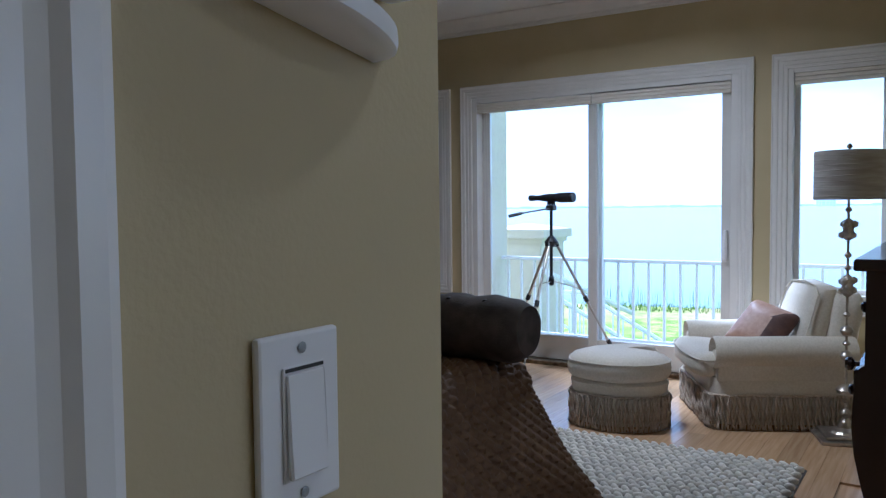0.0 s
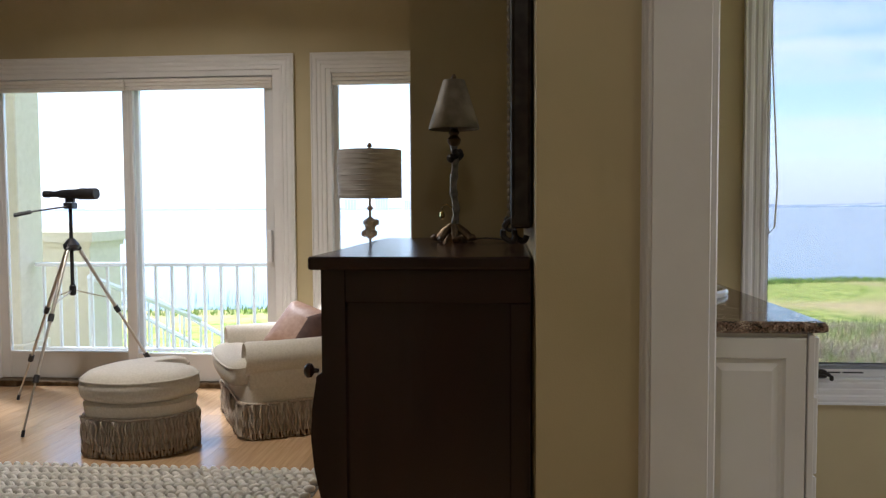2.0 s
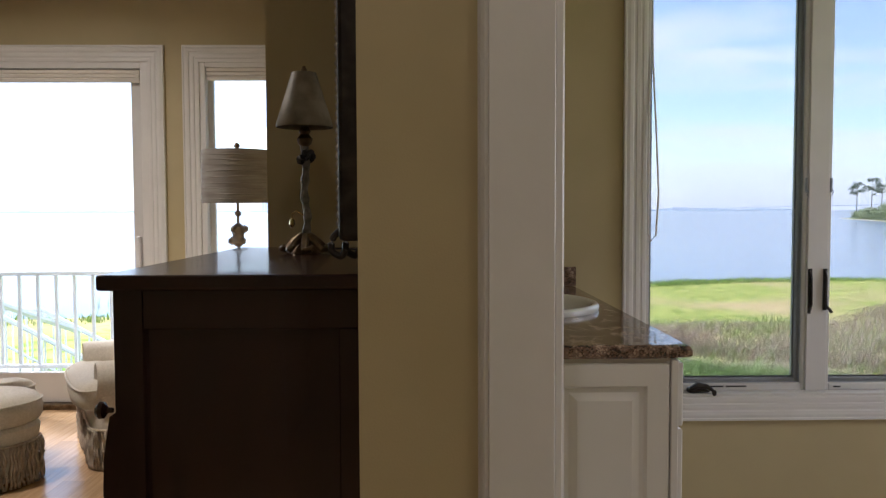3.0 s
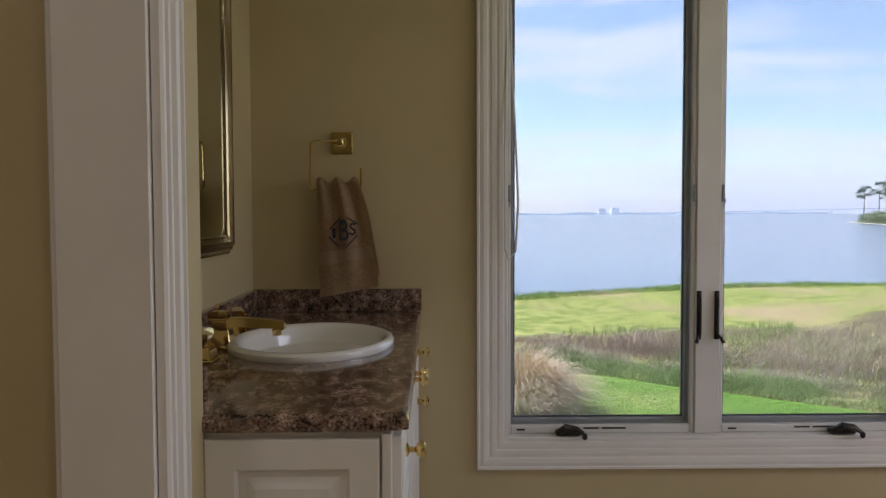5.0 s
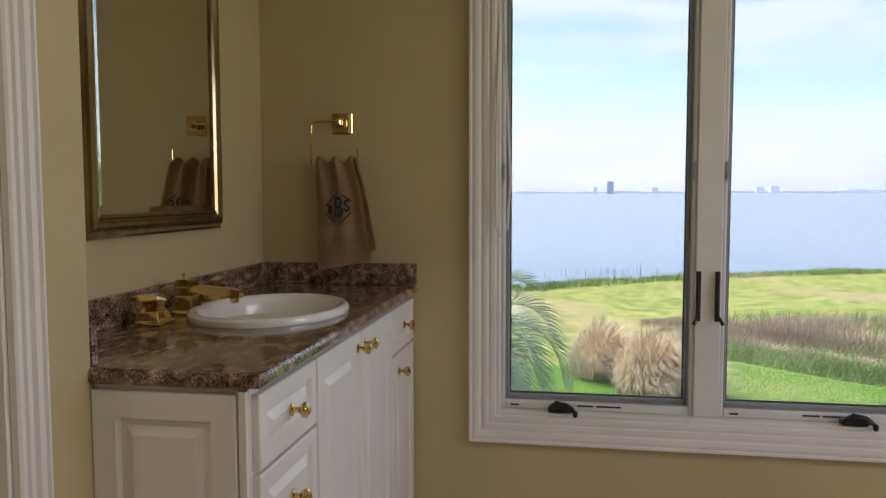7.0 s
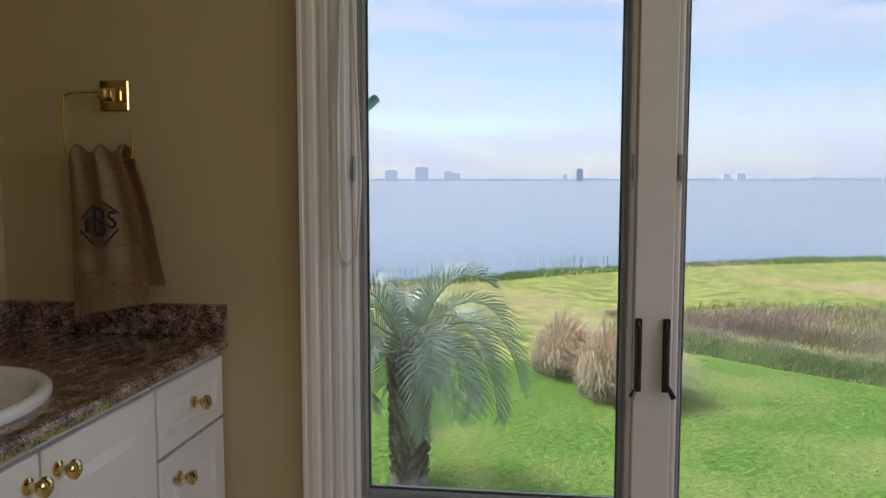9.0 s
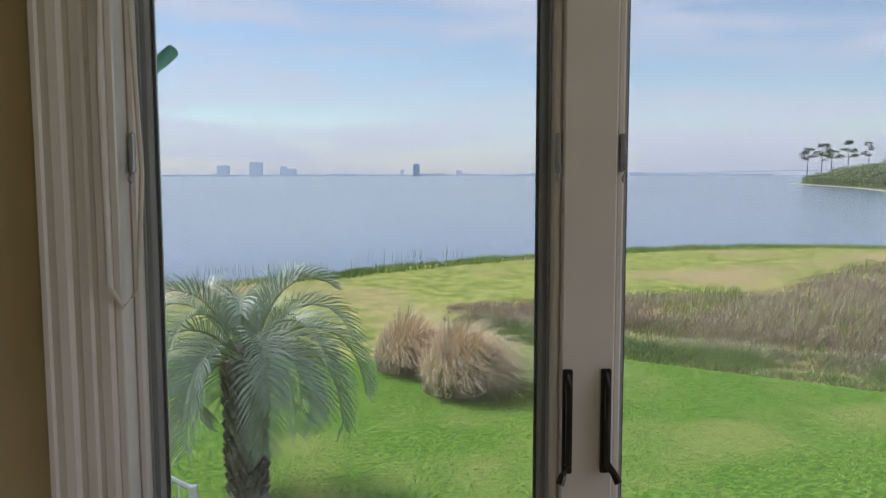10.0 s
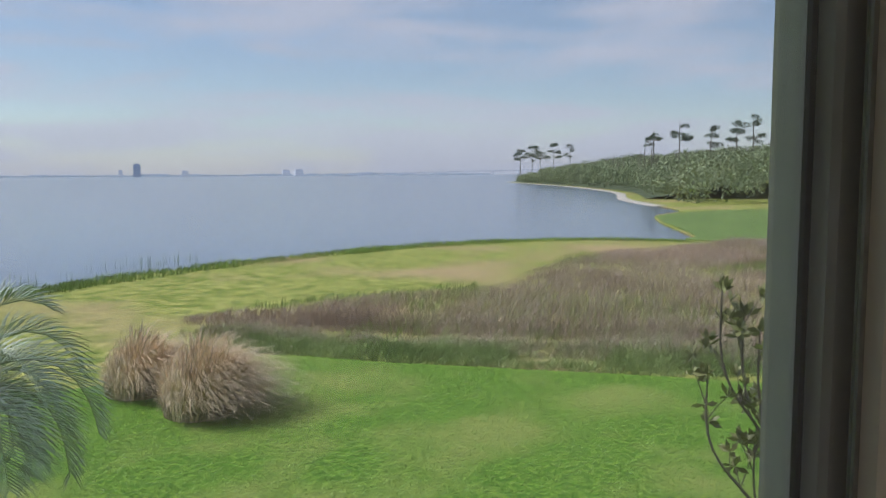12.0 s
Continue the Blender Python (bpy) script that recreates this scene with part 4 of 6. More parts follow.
# carved mirror over the dresser
mr = thing("wall_mirror", 0.655, 4.10, 1.22, "dark carved wall mirror with beaded edge over dresser", "mirror")
for n, b in (("frame_rail", (0.600, 0.657, 3.60, 4.60, 1.225, 1.30)), ("frame_rail", (0.600, 0.657, 3.60, 4.60, 2.35, 2.43)), ("frame_post", (0.600, 0.657, 3.555, 3.63, 1.225, 2.43)), ("frame_post", (0.600, 0.657, 4.57, 4.645, 1.225, 2.43))):
    under(mr, n, box(*b, 0.012, 2), M_IRON)
bd = bmesh.new()
for i in range(62):
    add_lathe(bd, [(0.003, 1.235 + 0.019 * i), (0.0075, 1.241 + 0.019 * i), (0.0075, 1.247 + 0.019 * i), (0.003, 1.253 + 0.019 * i)], 0.598, 3.60, 7)
under(mr, "beading", bd, M_SILVER, "silvered beads", True)
for y, x in ((3.575, 0.60), (3.60, 0.63), (4.62, 0.60)):
    sc = tube(bezier([(x + 0.02, y, 1.26), (x - 0.012, y + 0.01, 1.235), (x - 0.018, y + 0.01, 1.205), (x + 0.004, y, 1.19), (x + 0.014, y, 1.205)], 4), 0.008, 8)
    under(mr, "scroll", sc, M_IRON, "", True)
under(mr, "glass", box(0.625, 0.632, 3.62, 4.58, 1.29, 2.36), M_MIRROR)

# bed, coverlet, bolster
bed = thing("bed", -1.72, 2.45, 0.0, "tall dark wooden bed against the headboard wall", "bed")
under(bed, "mattress", box(-2.50, -0.95, 1.45, 3.45, 0.36, 0.70, 0.05, 3), M_LINEN)
under(bed, "side_rail", box(-0.985, -0.945, 1.42, 3.46, 0.20, 0.36, 0.006), M_WALNUT)
under(bed, "side_rail", box(-2.505, -2.465, 1.42, 3.46, 0.20, 0.36, 0.006), M_WALNUT)
under(bed, "foot_rail", box(-2.465, -0.985, 3.42, 3.46, 0.20, 0.36, 0.006), M_WALNUT)
under(bed, "headboard", box(-2.55, -0.90, 1.36, 1.42, 0.3, 1.35, 0.02, 2), M_WALNUT)
for lx in (-0.99, -2.46):
    for ly in (1.42, 3.40):
        under(bed, "leg", lathe([(0.03, 0.0), (0.045, 0.05), (0.035, 0.12), (0.05, 0.2)], lx, ly, 12), M_WALNUT)
X0, X1, Y0, Y1, RR = -2.42, -1.02, 1.46, 3.40, 0.11
STEP = 0.0095
cov = bmesh.new()
rows = []
nu, nv = int(2.60 / STEP), int(2.62 / STEP)
for j in range(nv):
    v = 1.46 + j * STEP
    row = []
    for i in range(nu):
        u = -2.93 + i * STEP
        cx, cy = min(max(u, X0), X1), min(max(v, Y0), Y1)
        d = math.hypot(u - cx, v - cy)
        nx, ny = ((u - cx) / d, (v - cy) / d) if d > 1e-6 else (0, 0)
        q = abs(math.sin(math.pi * (u + v) / 0.052)) * abs(math.sin(math.pi * (u - v) / 0.052))
        h = 0.022 * q ** 0.7
        s = min(d, 0.64)
        if s < RR * 1.571:
            a = s / RR
            off, z = RR * math.sin(a), 0.79 - RR * (1 - math.cos(a))
            row.append((cx + nx * (off + h * math.sin(a)), cy + ny * (off + h * math.sin(a)), z + h * math.cos(a)))
        else:
            w = s - RR * 1.571
            fold = 0.50 + 0.10 * math.sin(9 * (u - v)) * min(1, w * 3)
            row.append((cx + nx * (RR + fold * w + h), cy + ny * (RR + fold * w + h), 0.79 - RR - 0.88 * w))
    rows.append(row)
add_grid(cov, rows)
tagged(part("coverlet", cov, M_SPREAD, None, "", True), "brown diamond-quilted coverlet draped over the bed", "bedspread")
bo = thing("bolster", -1.70, 3.33, 0.80, "charcoal velvet bolster pillow with tufted buttons across bed", "bolster pillow", rz=-2)
rows = []
LB = 0.86
for i in range(41):
    x = -LB + 2 * LB * i / 40
    e = min(LB - abs(x), 0.06) / 0.06
    r = 0.112 * (0.72 + 0.28 * math.sqrt(max(0, 1 - (1 - e) ** 2)))
    dim = 0.006 * math.cos(2 * math.pi * x / 0.145)
    rows.append([(x, (r + (dim if 0.2 < math.sin(a) else 0)) * math.cos(a), 0.108 + (r + (dim if math.sin(a) > 0.2 else 0)) * math.sin(a) * 0.97) for a in [2 * math.pi * k / 24 for k in range(24)]])
bmb = bmesh.new()
add_grid(bmb, rows, True, True)
bmesh.ops.recalc_face_normals(bmb, faces=bmb.faces)
part("cushion", bmb, M_BOLSTER, bo, "", True)
for k in range(11):
    x = -0.725 + 0.145 * k
    bt = bmesh.new()
    bmesh.ops.create_icosphere(bt, subdivisions=2, radius=0.011, matrix=pose(x, -0.050, 0.205) @ Matrix.Diagonal((1, 1, 0.6, 1)))
    part("button", bt, M_BLACK, bo, "", True)

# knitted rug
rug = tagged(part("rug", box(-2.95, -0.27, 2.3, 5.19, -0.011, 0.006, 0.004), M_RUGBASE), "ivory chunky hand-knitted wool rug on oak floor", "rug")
kn = bmesh.new()
row_i = 0
y = 4.02
while y < 5.18:
    x = -2.45 + (0.025 if row_i % 2 else 0.0)
    k = 0
    while x < -0.30:
        a = (0.65 if row_i % 2 == 0 else -0.65) + random.uniform(-0.1, 0.1)
        cs, sn = math.cos(a), math.sin(a)
        L, Wd = 0.034, 0.0148
        ring = []
        for z, f in ((0.002, 0.8), (0.018, 1.0), (0.030, 0.80), (0.036, 0.40)):
            ring.append([(x + cs * L * f * math.cos(t) - sn * Wd * f * math.sin(t), y + sn * L * f * math.cos(t) + cs * Wd * f * math.sin(t), z + random.uniform(-0.001, 0.001)) for t in [2 * math.pi * i / 8 for i in range(8)]])
        add_grid(kn, ring, True, True)
        x += 0.050
        k += 1
    y += 0.046
    row_i += 1
tagged(part("knit_stitches", kn, M_RUG, rug, "", True), "", "", "", "stuff")

# wardrobe on the west wall, doors face +x
wd = thing("wardrobe", -4.1, 5.65, 0.0, "large black-walnut wardrobe with dentil cornice, doors closed", "wardrobe")
under(wd, "body", box(-4.40, -3.82, 5.02, 6.29, 0.10, 2.16, 0.005), M_WALNUT)
under(wd, "plinth", box(-4.40, -3.79, 5.0, 6.31, 0.0, 0.10, 0.012, 2), M_WALNUT)
for k, (o, z0, z1) in enumerate(((0.02, 2.15, 2.19), (0.045, 2.215, 2.25), (0.075, 2.25, 2.285), (0.095, 2.285, 2.31))):
    under(wd, "cornice", box(-4.40, -3.82 + o, 5.02 - o, 6.29 + o, z0, z1, 0.006, 2), M_WALNUT)
under(wd, "cornice", box(-4.40, -3.795, 4.995, 6.315, 2.19, 2.215), M_WALNUT)
for k in range(34):
    under(wd, "dentil", box(-3.795, -3.775, 5.01 + 0.0385 * k, 5.03 + 0.0385 * k, 2.192, 2.213), M_WALNUT)
for y0, y1, ky in ((5.09, 5.645, 5.61), (5.675, 6.23, 5.71)):
    d = under(wd, "door", box(-3.82, -3.80, y0, y1, 0.14, 2.10, 0.003), M_WALNUT)
    for b in ((y0, y0 + 0.10, 0.14, 2.10), (y1 - 0.10, y1, 0.14, 2.10), (y0 + 0.10, y1 - 0.10, 2.0, 2.10), (y0 + 0.10, y1 - 0.10, 0.14, 0.26)):
        m = box(-3.80, -3.782, b[0], b[1], b[2], b[3], 0.004)
        m.transform(wd.matrix_world.inverted())
        part("door_rail", m, M_WALNUT, d)
    m = lathe([(0.004, 0), (0.005, 0.012), (0.012, 0.018), (0.008, 0.028)], seg=10)
    m.transform(wd.matrix_world.inverted() @ Matrix.Translation((-3.782, ky, 1.16)) @ pose(0, 0, 0, 0, 90, 0))
    part("knob", m, M_IRON, d)
under(wd, "centre_strip", box(-3.82, -3.776, 5.646, 5.674, 0.14, 2.10, 0.006), M_WALNUT)

# low iron stand by the window
st = thing("iron_stand", -3.56, 6.30, 0.0, "slim dark iron valet stand beside the window", "stand")
part("top_bar", tube(bezier([(-0.22, 0, 0.655), (-0.20, 0, 0.685), (-0.10, 0, 0.692), (0.12, 0, 0.705), (0.235, 0, 0.71)], 3), 0.008, 7), M_IRON, st)
part("tray", box(-0.12, 0.2, -0.12, 0.10, 0.60, 0.612, 0.003), M_IRON, st)
for x, y, z in ((-0.21, 0, 0.67), (0.21, 0, 0.71), (-0.10, -0.11, 0.60), (0.18, 0.09, 0.60)):
    part("leg", tube([(x, y, 0.0), (x, y, z)], 0.007, 7), M_IRON, st)

# ceiling fan
fan = thing("ceiling_fan", -2.75, 4.85, CEIL, "white ceiling fan with broad blades at rest", "ceiling fan", rz=27)
part("downrod", lathe([(0.06, -0.05), (0.055, -0.001)], seg=16), M_PLASTIC, fan)
part("rod", lathe([(0.013, -0.2), (0.013, -0.05)], seg=10), M_PLASTIC, fan)
part("motor", lathe([(0.04, -0.36), (0.10, -0.33), (0.115, -0.27), (0.10, -0.22), (0.03, -0.20)], seg=24), M_PLASTIC, fan, "", True)
for k in range(5):
    bl = box(0.16, 0.68, -0.068, 0.068, -0.004, 0.004, 0.003)
    bl.transform(pose(0, 0, -0.30, 0, 0, 72 * k + 22) @ pose(0, 0, 0, 12, 0, 0))
    b = part("blade", bl, M_PLASTIC, fan)
    ir = box(0.10, 0.20, -0.02, 0.02, -0.008, -0.004, 0.001)
    ir.transform(pose(0, 0, -0.30, 0, 0, 72 * k + 22) @ pose(0, 0, 0, 12, 0, 0))
    part("blade_iron", ir, M_PLASTIC, b)

# recessed downlights; the lit ones house the added fill lights
for lx, ly, power in DOWNLIGHTS_AND_FILL:
    dl = thing("downlight", lx, ly, CEIL, "round recessed ceiling downlight with white trim, added as fill where lit", "downlight", "recessed ceiling lights")
    part("trim", lathe([(0.062, -0.001), (0.064, -0.008), (0.090, -0.006), (0.092, -0.001)], seg=28), M_TRIM, dl, "", True)
    part("lens", lathe([(0.001, -0.004), (0.061, -0.004), (0.061, -0.001), (0.001, -0.001)], seg=24), M_FILLGLOW if power else M_BLIND, dl)

# entry wall: switch, bracket, casing
EX = 0.018
sw = thing("light_switch", EX, 1.312, 1.20, "white rocker light switch on khaki wall", "light switch")
under(sw, "plate", box(EX + 0.0005, EX + 0.006, 1.282, 1.341, 1.156, 1.2475, 0.002, 2), M_PLASTIC)
under(sw, "surround", box(EX + 0.006, EX + 0.0075, 1.297, 1.328, 1.172, 1.231, 0.0006), M_PLASTIC)
rk = box(EX + 0.0075, EX + 0.0115, 1.2985, 1.3265, 1.1735, 1.2275, 0.001)
for v in rk.verts:
    if v.co.x > EX + 0.009 and v.co.z > 1.20:
        v.co.x -= 0.0026
under(sw, "rocker", rk, M_PLASTIC)
under(sw, "slot", box(EX + 0.0075, EX + 0.0079, 1.2985, 1.3265, 1.2283, 1.2302), M_LABEL)
for z in (1.164, 1.2395):
    m = lathe([(0.0025, 0.0), (0.003, 0.0008), (0.0015, 0.0014)], seg=10)
    m.transform(Matrix.Translation((EX + 0.006, 1.312, z)) @ pose(0, 0, 0, 0, 90, 0))
    under(sw, "screw", m, M_GREYMETAL)
ch = thing("wall_bracket", EX, 1.32, 1.41, "white moulded plastic wall bracket above the switch", "wall bracket")
hb = bmesh.new()
add_grid(hb, [[(EX + 0.001 + k * 0.036 * math.sin(a), 1.312 - k * 0.082 * math.cos(a), z + 0.010 + 0.012 * math.cos(a)) for a in [math.pi * i / 20 for i in range(21)]] for k, z in ((0.86, 1.397), (0.98, 1.400), (1.0, 1.405), (0.99, 1.411), (0.9, 1.414))], True, True)
bmesh.ops.recalc_face_normals(hb, faces=hb.faces)
under(ch, "shelf", hb, M_PLASTIC, "", True)
under(ch, "holder", box(EX + 0.001, EX + 0.034, 1.30, 1.398, 1.430, 1.50, 0.006, 3), M_PLASTIC, "", True)
structure(part("trim_entry", sweep([(0.0, 0.0), (0.014, 0.0), (0.016, 0.004), (0.016, 0.072), (0.018, 0.080), (0.022, 0.086), (0.022, 0.098), (0.018, 0.105), (0.0, 0.105)], (EX, 1.0945, 0), (0, 0, 1), (1, 0, 0), (0, 1, 0), 2.2), M_TRIM), "flat white door casing with a beaded edge", "trim")


# ---- bathroom things ----
van = thing("vanity_cabinet", 1.10, 4.25, 0.0, "white raised-panel bathroom vanity cabinet with brass knobs", "vanity cabinet")
VX, VY0, VY1, CZ = 1.362, 3.560, 4.946, 0.957
under(van, "body", box(0.817, VX, VY0, VY1, 0.09, CZ), M_CAB)
under(van, "toe_kick", box(0.817, VX - 0.06, VY0 + 0.01, VY1, 0.0, 0.09), M_CAB)


def raised_front(parent, axis, a0, a1, z0, z1, base, name, depth=0.018, margin=0.045, sub=None):
    """A cabinet front with a sunk moulding and a raised field; axis 'x' faces +x, 'y' faces -y."""
    def put(d, a, z):
        return (base + d, a, z) if axis == "x" else (a, base - d, z)
    bm = bmesh.new()
    rows = []
    for d, ins in ((0.0, 0.0), (depth - 0.003, 0.0), (depth, 0.003), (depth, margin), (depth - 0.010, margin + 0.006), (depth - 0.010, margin + 0.016), (depth - 0.002, margin + 0.034)):
        rows.append([put(d, a, z) for a, z in ((a0 + ins, z0 + ins), (a1 - ins, z0 + ins), (a1 - ins, z1 - ins), (a0 + ins, z1 - ins))])
    add_grid(bm, rows, True, True)
    bmesh.ops.recalc_face_normals(bm, faces=bm.faces)
    return under(parent, name, bm, M_CAB)


raised_front(van, "y", 1.050, VX - 0.020, 0.10, CZ - 0.010, VY0, "end_panel", 0.014, 0.050)
under(van, "corner_stile", box(VX - 0.016, VX, VY0 - 0.014, VY0 - 0.0005, 0.09, CZ - 0.002, 0.0015), M_CAB)


def cab_knob(front, y, z):
    m = lathe([(0.013, 0.0), (0.013, 0.003), (0.006, 0.006), (0.005, 0.016), (0.012, 0.021), (0.0165, 0.028), (0.0155, 0.034), (0.008, 0.039)], seg=18)
    m.transform(van.matrix_world.inverted() @ Matrix.Translation((VX + 0.018, y, z)) @ pose(0, 0, 0, 0, 90, 0))
    part("knob", m, M_BRASS, front, "polished brass knob", True)


for y0, y1, z0, z1, nm, kn in (
        (3.568, 3.885, 0.800, 0.945, "drawer", (3.727, 0.875)), (3.568, 3.885, 0.595, 0.792, "drawer", (3.727, 0.695)), (3.568, 3.885, 0.36, 0.587, "drawer", (3.727, 0.475)), (3.568, 3.885, 0.11, 0.352, "drawer", (3.727, 0.232)),
        (3.897, 4.250, 0.11, 0.945, "door", (4.218, 0.905)), (4.258, 4.610, 0.11, 0.945, "door", (4.292, 0.905)),
        (4.622, 4.936, 0.800, 0.945, "drawer", (4.779, 0.875)), (4.622, 4.936, 0.11, 0.792, "door", (4.70, 0.735))):
    f = raised_front(van, "x", y0, y1, z0, z1, VX, nm, 0.018, 0.032 if z1 - z0 < 0.22 else 0.05)
    cab_knob(f, *kn)

# granite counter with an oval cut-out
SX, SY, SA, SB = 1.122, 4.262, 0.204, 0.262
ctop = thing("countertop", 1.10, 4.25, CZ, "polished brown speckled granite countertop with backsplash", "countertop")
cb = bmesh.new()
N = 64
CX0, CX1, CY0, CY1 = 0.8155, 1.391, 3.541, 4.9485


def on_rect(a, ins):
    dx, dy = math.cos(a), math.sin(a)
    x0, x1, y0, y1 = CX0 + ins, CX1 - ins, CY0 + ins, CY1 - ins
    t = min((x1 - SX) / dx if dx > 1e-9 else 9, (x0 - SX) / dx if dx < -1e-9 else 9, (y1 - SY) / dy if dy > 1e-9 else 9, (y0 - SY) / dy if dy < -1e-9 else 9)
    return SX + dx * t, SY + dy * t


angs = sorted([2 * math.pi * i / N for i in range(N)] + [math.atan2(cy - SY, cx - SX) % (2 * math.pi) for cx in (CX0, CX1) for cy in (CY0, CY1)])
rows = []
for ins, z in ((None, CZ + 0.002), (0.006, CZ + 0.002), (0.0, CZ + 0.008), (0.0, CZ + 0.022), (0.004, CZ + 0.029), (0.010, CZ + 0.032), (None, CZ + 0.032)):
    if ins is None:
        rows.append([(SX + (SA - 0.02) * math.cos(a), SY + (SB - 0.02) * math.sin(a), z) for a in angs])
    else:
        rows.append([(*on_rect(a, ins), z) for a in angs])
add_grid(cb, rows + rows[:1], True)
bmesh.ops.recalc_face_normals(cb, faces=cb.faces)
under(ctop, "slab", cb, M_GRANITE)
under(ctop, "backsplash", box(0.836, 1.391, 4.9285, 4.9485, CZ + 0.033, 1.066, 0.002), M_GRANITE)
under(ctop, "backsplash", box(0.8155, 0.8355, 3.573, 4.9485, CZ + 0.033, 1.066, 0.002), M_GRANITE)
under(ctop, "side_splash", box(0.836, 1.053, 3.552, 3.572, CZ + 0.033, 1.066, 0.002), M_GRANITE)

# drop-in oval basin
sink = thing("sink", SX, SY, CZ + 0.032, "white glossy oval drop-in porcelain basin", "sink")
bn = bmesh.new()
prof = [(1.015, 0.000), (1.025, 0.006), (1.02, 0.014), (0.99, 0.020), (0.95, 0.021), (0.91, 0.017), (0.875, 0.006), (0.86, -0.010), (0.82, -0.05), (0.72, -0.10), (0.52, -0.135), (0.28, -0.148), (0.06, -0.152)]
add_grid(bn, [[(SA * k * math.cos(2 * math.pi * i / 56), SB * k * math.sin(2 * math.pi * i / 56), z) for i in range(56)] for k, z in prof], True, False)
part("basin", bn, M_PORC, sink, "", True)
part("drain", lathe([(0.001, -0.150), (0.028, -0.150), (0.03, -0.147), (0.02, -0.145), (0.001, -0.146)], seg=20), M_BRASS, sink, "polished brass drain", True)

# three-piece brass faucet
fau = thing("faucet", 0.905, SY - 0.06, CZ + 0.0325, "polished brass widespread faucet with lever handles", "faucet")


def frustum(x0, x1, y0, y1, z0, z1, k, dx=0.0):
    bm = bmesh.new()
    cx, cy = (x0 + x1) / 2, (y0 + y1) / 2
    rows = []
    for z, s, o in ((z0, 1, 0), (z0 + 0.006, 1, 0), (z0 + 0.010, 0.86, 0), (z1 - 0.004, k, dx), (z1, k * 0.9, dx)):
        rows.append([(cx + o + (x - cx) * s, cy + (y - cy) * s, z) for x, y in ((x0, y0), (x1, y0), (x1, y1), (x0, y1))])
    add_grid(bm, rows, True, True)
    bmesh.ops.recalc_face_normals(bm, faces=bm.faces)
    bmesh.ops.bevel(bm, geom=list(bm.edges), offset=0.0015, segments=1, affect="EDGES")
    return bm


def bar(rows):
    """A bevelled bar through square sections, each a list of four corners."""
    bm = bmesh.new()
    add_grid(bm, rows, True, True)
    bmesh.ops.recalc_face_normals(bm, faces=bm.faces)
    bmesh.ops.bevel(bm, geom=list(bm.edges), offset=0.0025, segments=2, affect="EDGES")
    return bm


part("spout_base", frustum(-0.035, 0.035, -0.035, 0.035, 0, 0.052, 0.66), M_BRASS, fau)
part("spout_tower", bar([[(sx * k - 0.004, sy * k, z) for sx, sy in ((-1, -1), (1, -1), (1, 1), (-1, 1))] for k, z in ((0.021, 0.050), (0.019, 0.074), (0.024, 0.078), (0.024, 0.088), (0.017, 0.093))]), M_BRASS, fau)
part("spout", bar([[(x, y, z) for y, z in ((-w, z0), (w, z0), (w * 0.8, z1), (-w * 0.8, z1))] for x, w, z0, z1 in ((0.012, 0.016, 0.050, 0.076), (0.05, 0.018, 0.054, 0.077), (0.13, 0.019, 0.050, 0.071), (0.158, 0.018, 0.045, 0.066))]), M_BRASS, fau)
part("aerator", lathe([(0.011, 0.032), (0.012, 0.036), (0.012, 0.050)], 0.138, 0, 14), M_BRASS, fau, "", True)
part("lift_rod", lathe([(0.002, 0.09), (0.002, 0.100), (0.006, 0.102), (0.006, 0.108), (0.002, 0.110)], -0.008, 0, 8), M_BRASS, fau, "", True)
for s in (-1, 1):
    cy = s * 0.172
    h = part("handle_base", frustum(-0.036, 0.036, cy - 0.038, cy + 0.038, 0, 0.036, 0.70), M_BRASS, fau)
    part("handle_neck", bar([[(sx * k, cy + sy * k, z) for sx, sy in ((-1, -1), (1, -1), (1, 1), (-1, 1))] for k, z in ((0.024, 0.034), (0.018, 0.044), (0.022, 0.054), (0.022, 0.062))]), M_BRASS, h)
    part("lever", bar([[(o - 0.3 * t, cy + s * t, 0.058 + z + 0.10 * t) for o, z in ((-w, 0), (w, 0), (w * 0.75, 0.017 - 0.08 * t), (-w * 0.75, 0.017 - 0.08 * t))] for t, w in ((-0.026, 0.018), (0.012, 0.021), (0.062, 0.016))]), M_BRASS, h)

# gilt bathroom mirror
bmr = thing("vanity_mirror", 0.816, 4.2, 1.216, "gilt-framed wall mirror above the bathroom vanity", "mirror")
GF = [(0.0, -0.004), (0.031, -0.004), (0.035, 0.001), (0.031, 0.006), (0.034, 0.010), (0.042, 0.016), (0.044, 0.023), (0.038, 0.030), (0.032, 0.033), (0.034, 0.038), (0.024, 0.046), (0.022, 0.052), (0.0, 0.056)]
my0, my1, mz0, mz1 = 3.90, 4.506, 1.260, 2.45
for o, al, up, ln in (((0.816, my0, mz0), (0, 1, 0), (0, 0, -1), my1 - my0), ((0.816, my0, mz1), (0, 1, 0), (0, 0, 1), my1 - my0), ((0.816, my0, mz0), (0, 0, 1), (0, -1, 0), mz1 - mz0), ((0.816, my1, mz0), (0, 0, 1), (0, 1, 0), mz1 - mz0)):
    under(bmr, "frame_moulding", sweep(GF, o, al, (1, 0, 0), up, ln, 1, 1), M_GOLDF)
gl = bmesh.new()
rows = []
for x, ins in ((0.817, 0.0), (0.8405, 0.0), (0.8435, 0.022)):
    rows.append([(x, y, z) for y, z in ((my0 + ins, mz0 + ins), (my1 - ins, mz0 + ins), (my1 - ins, mz1 - ins), (my0 + ins, mz1 - ins))])
add_grid(gl, rows, True, True)
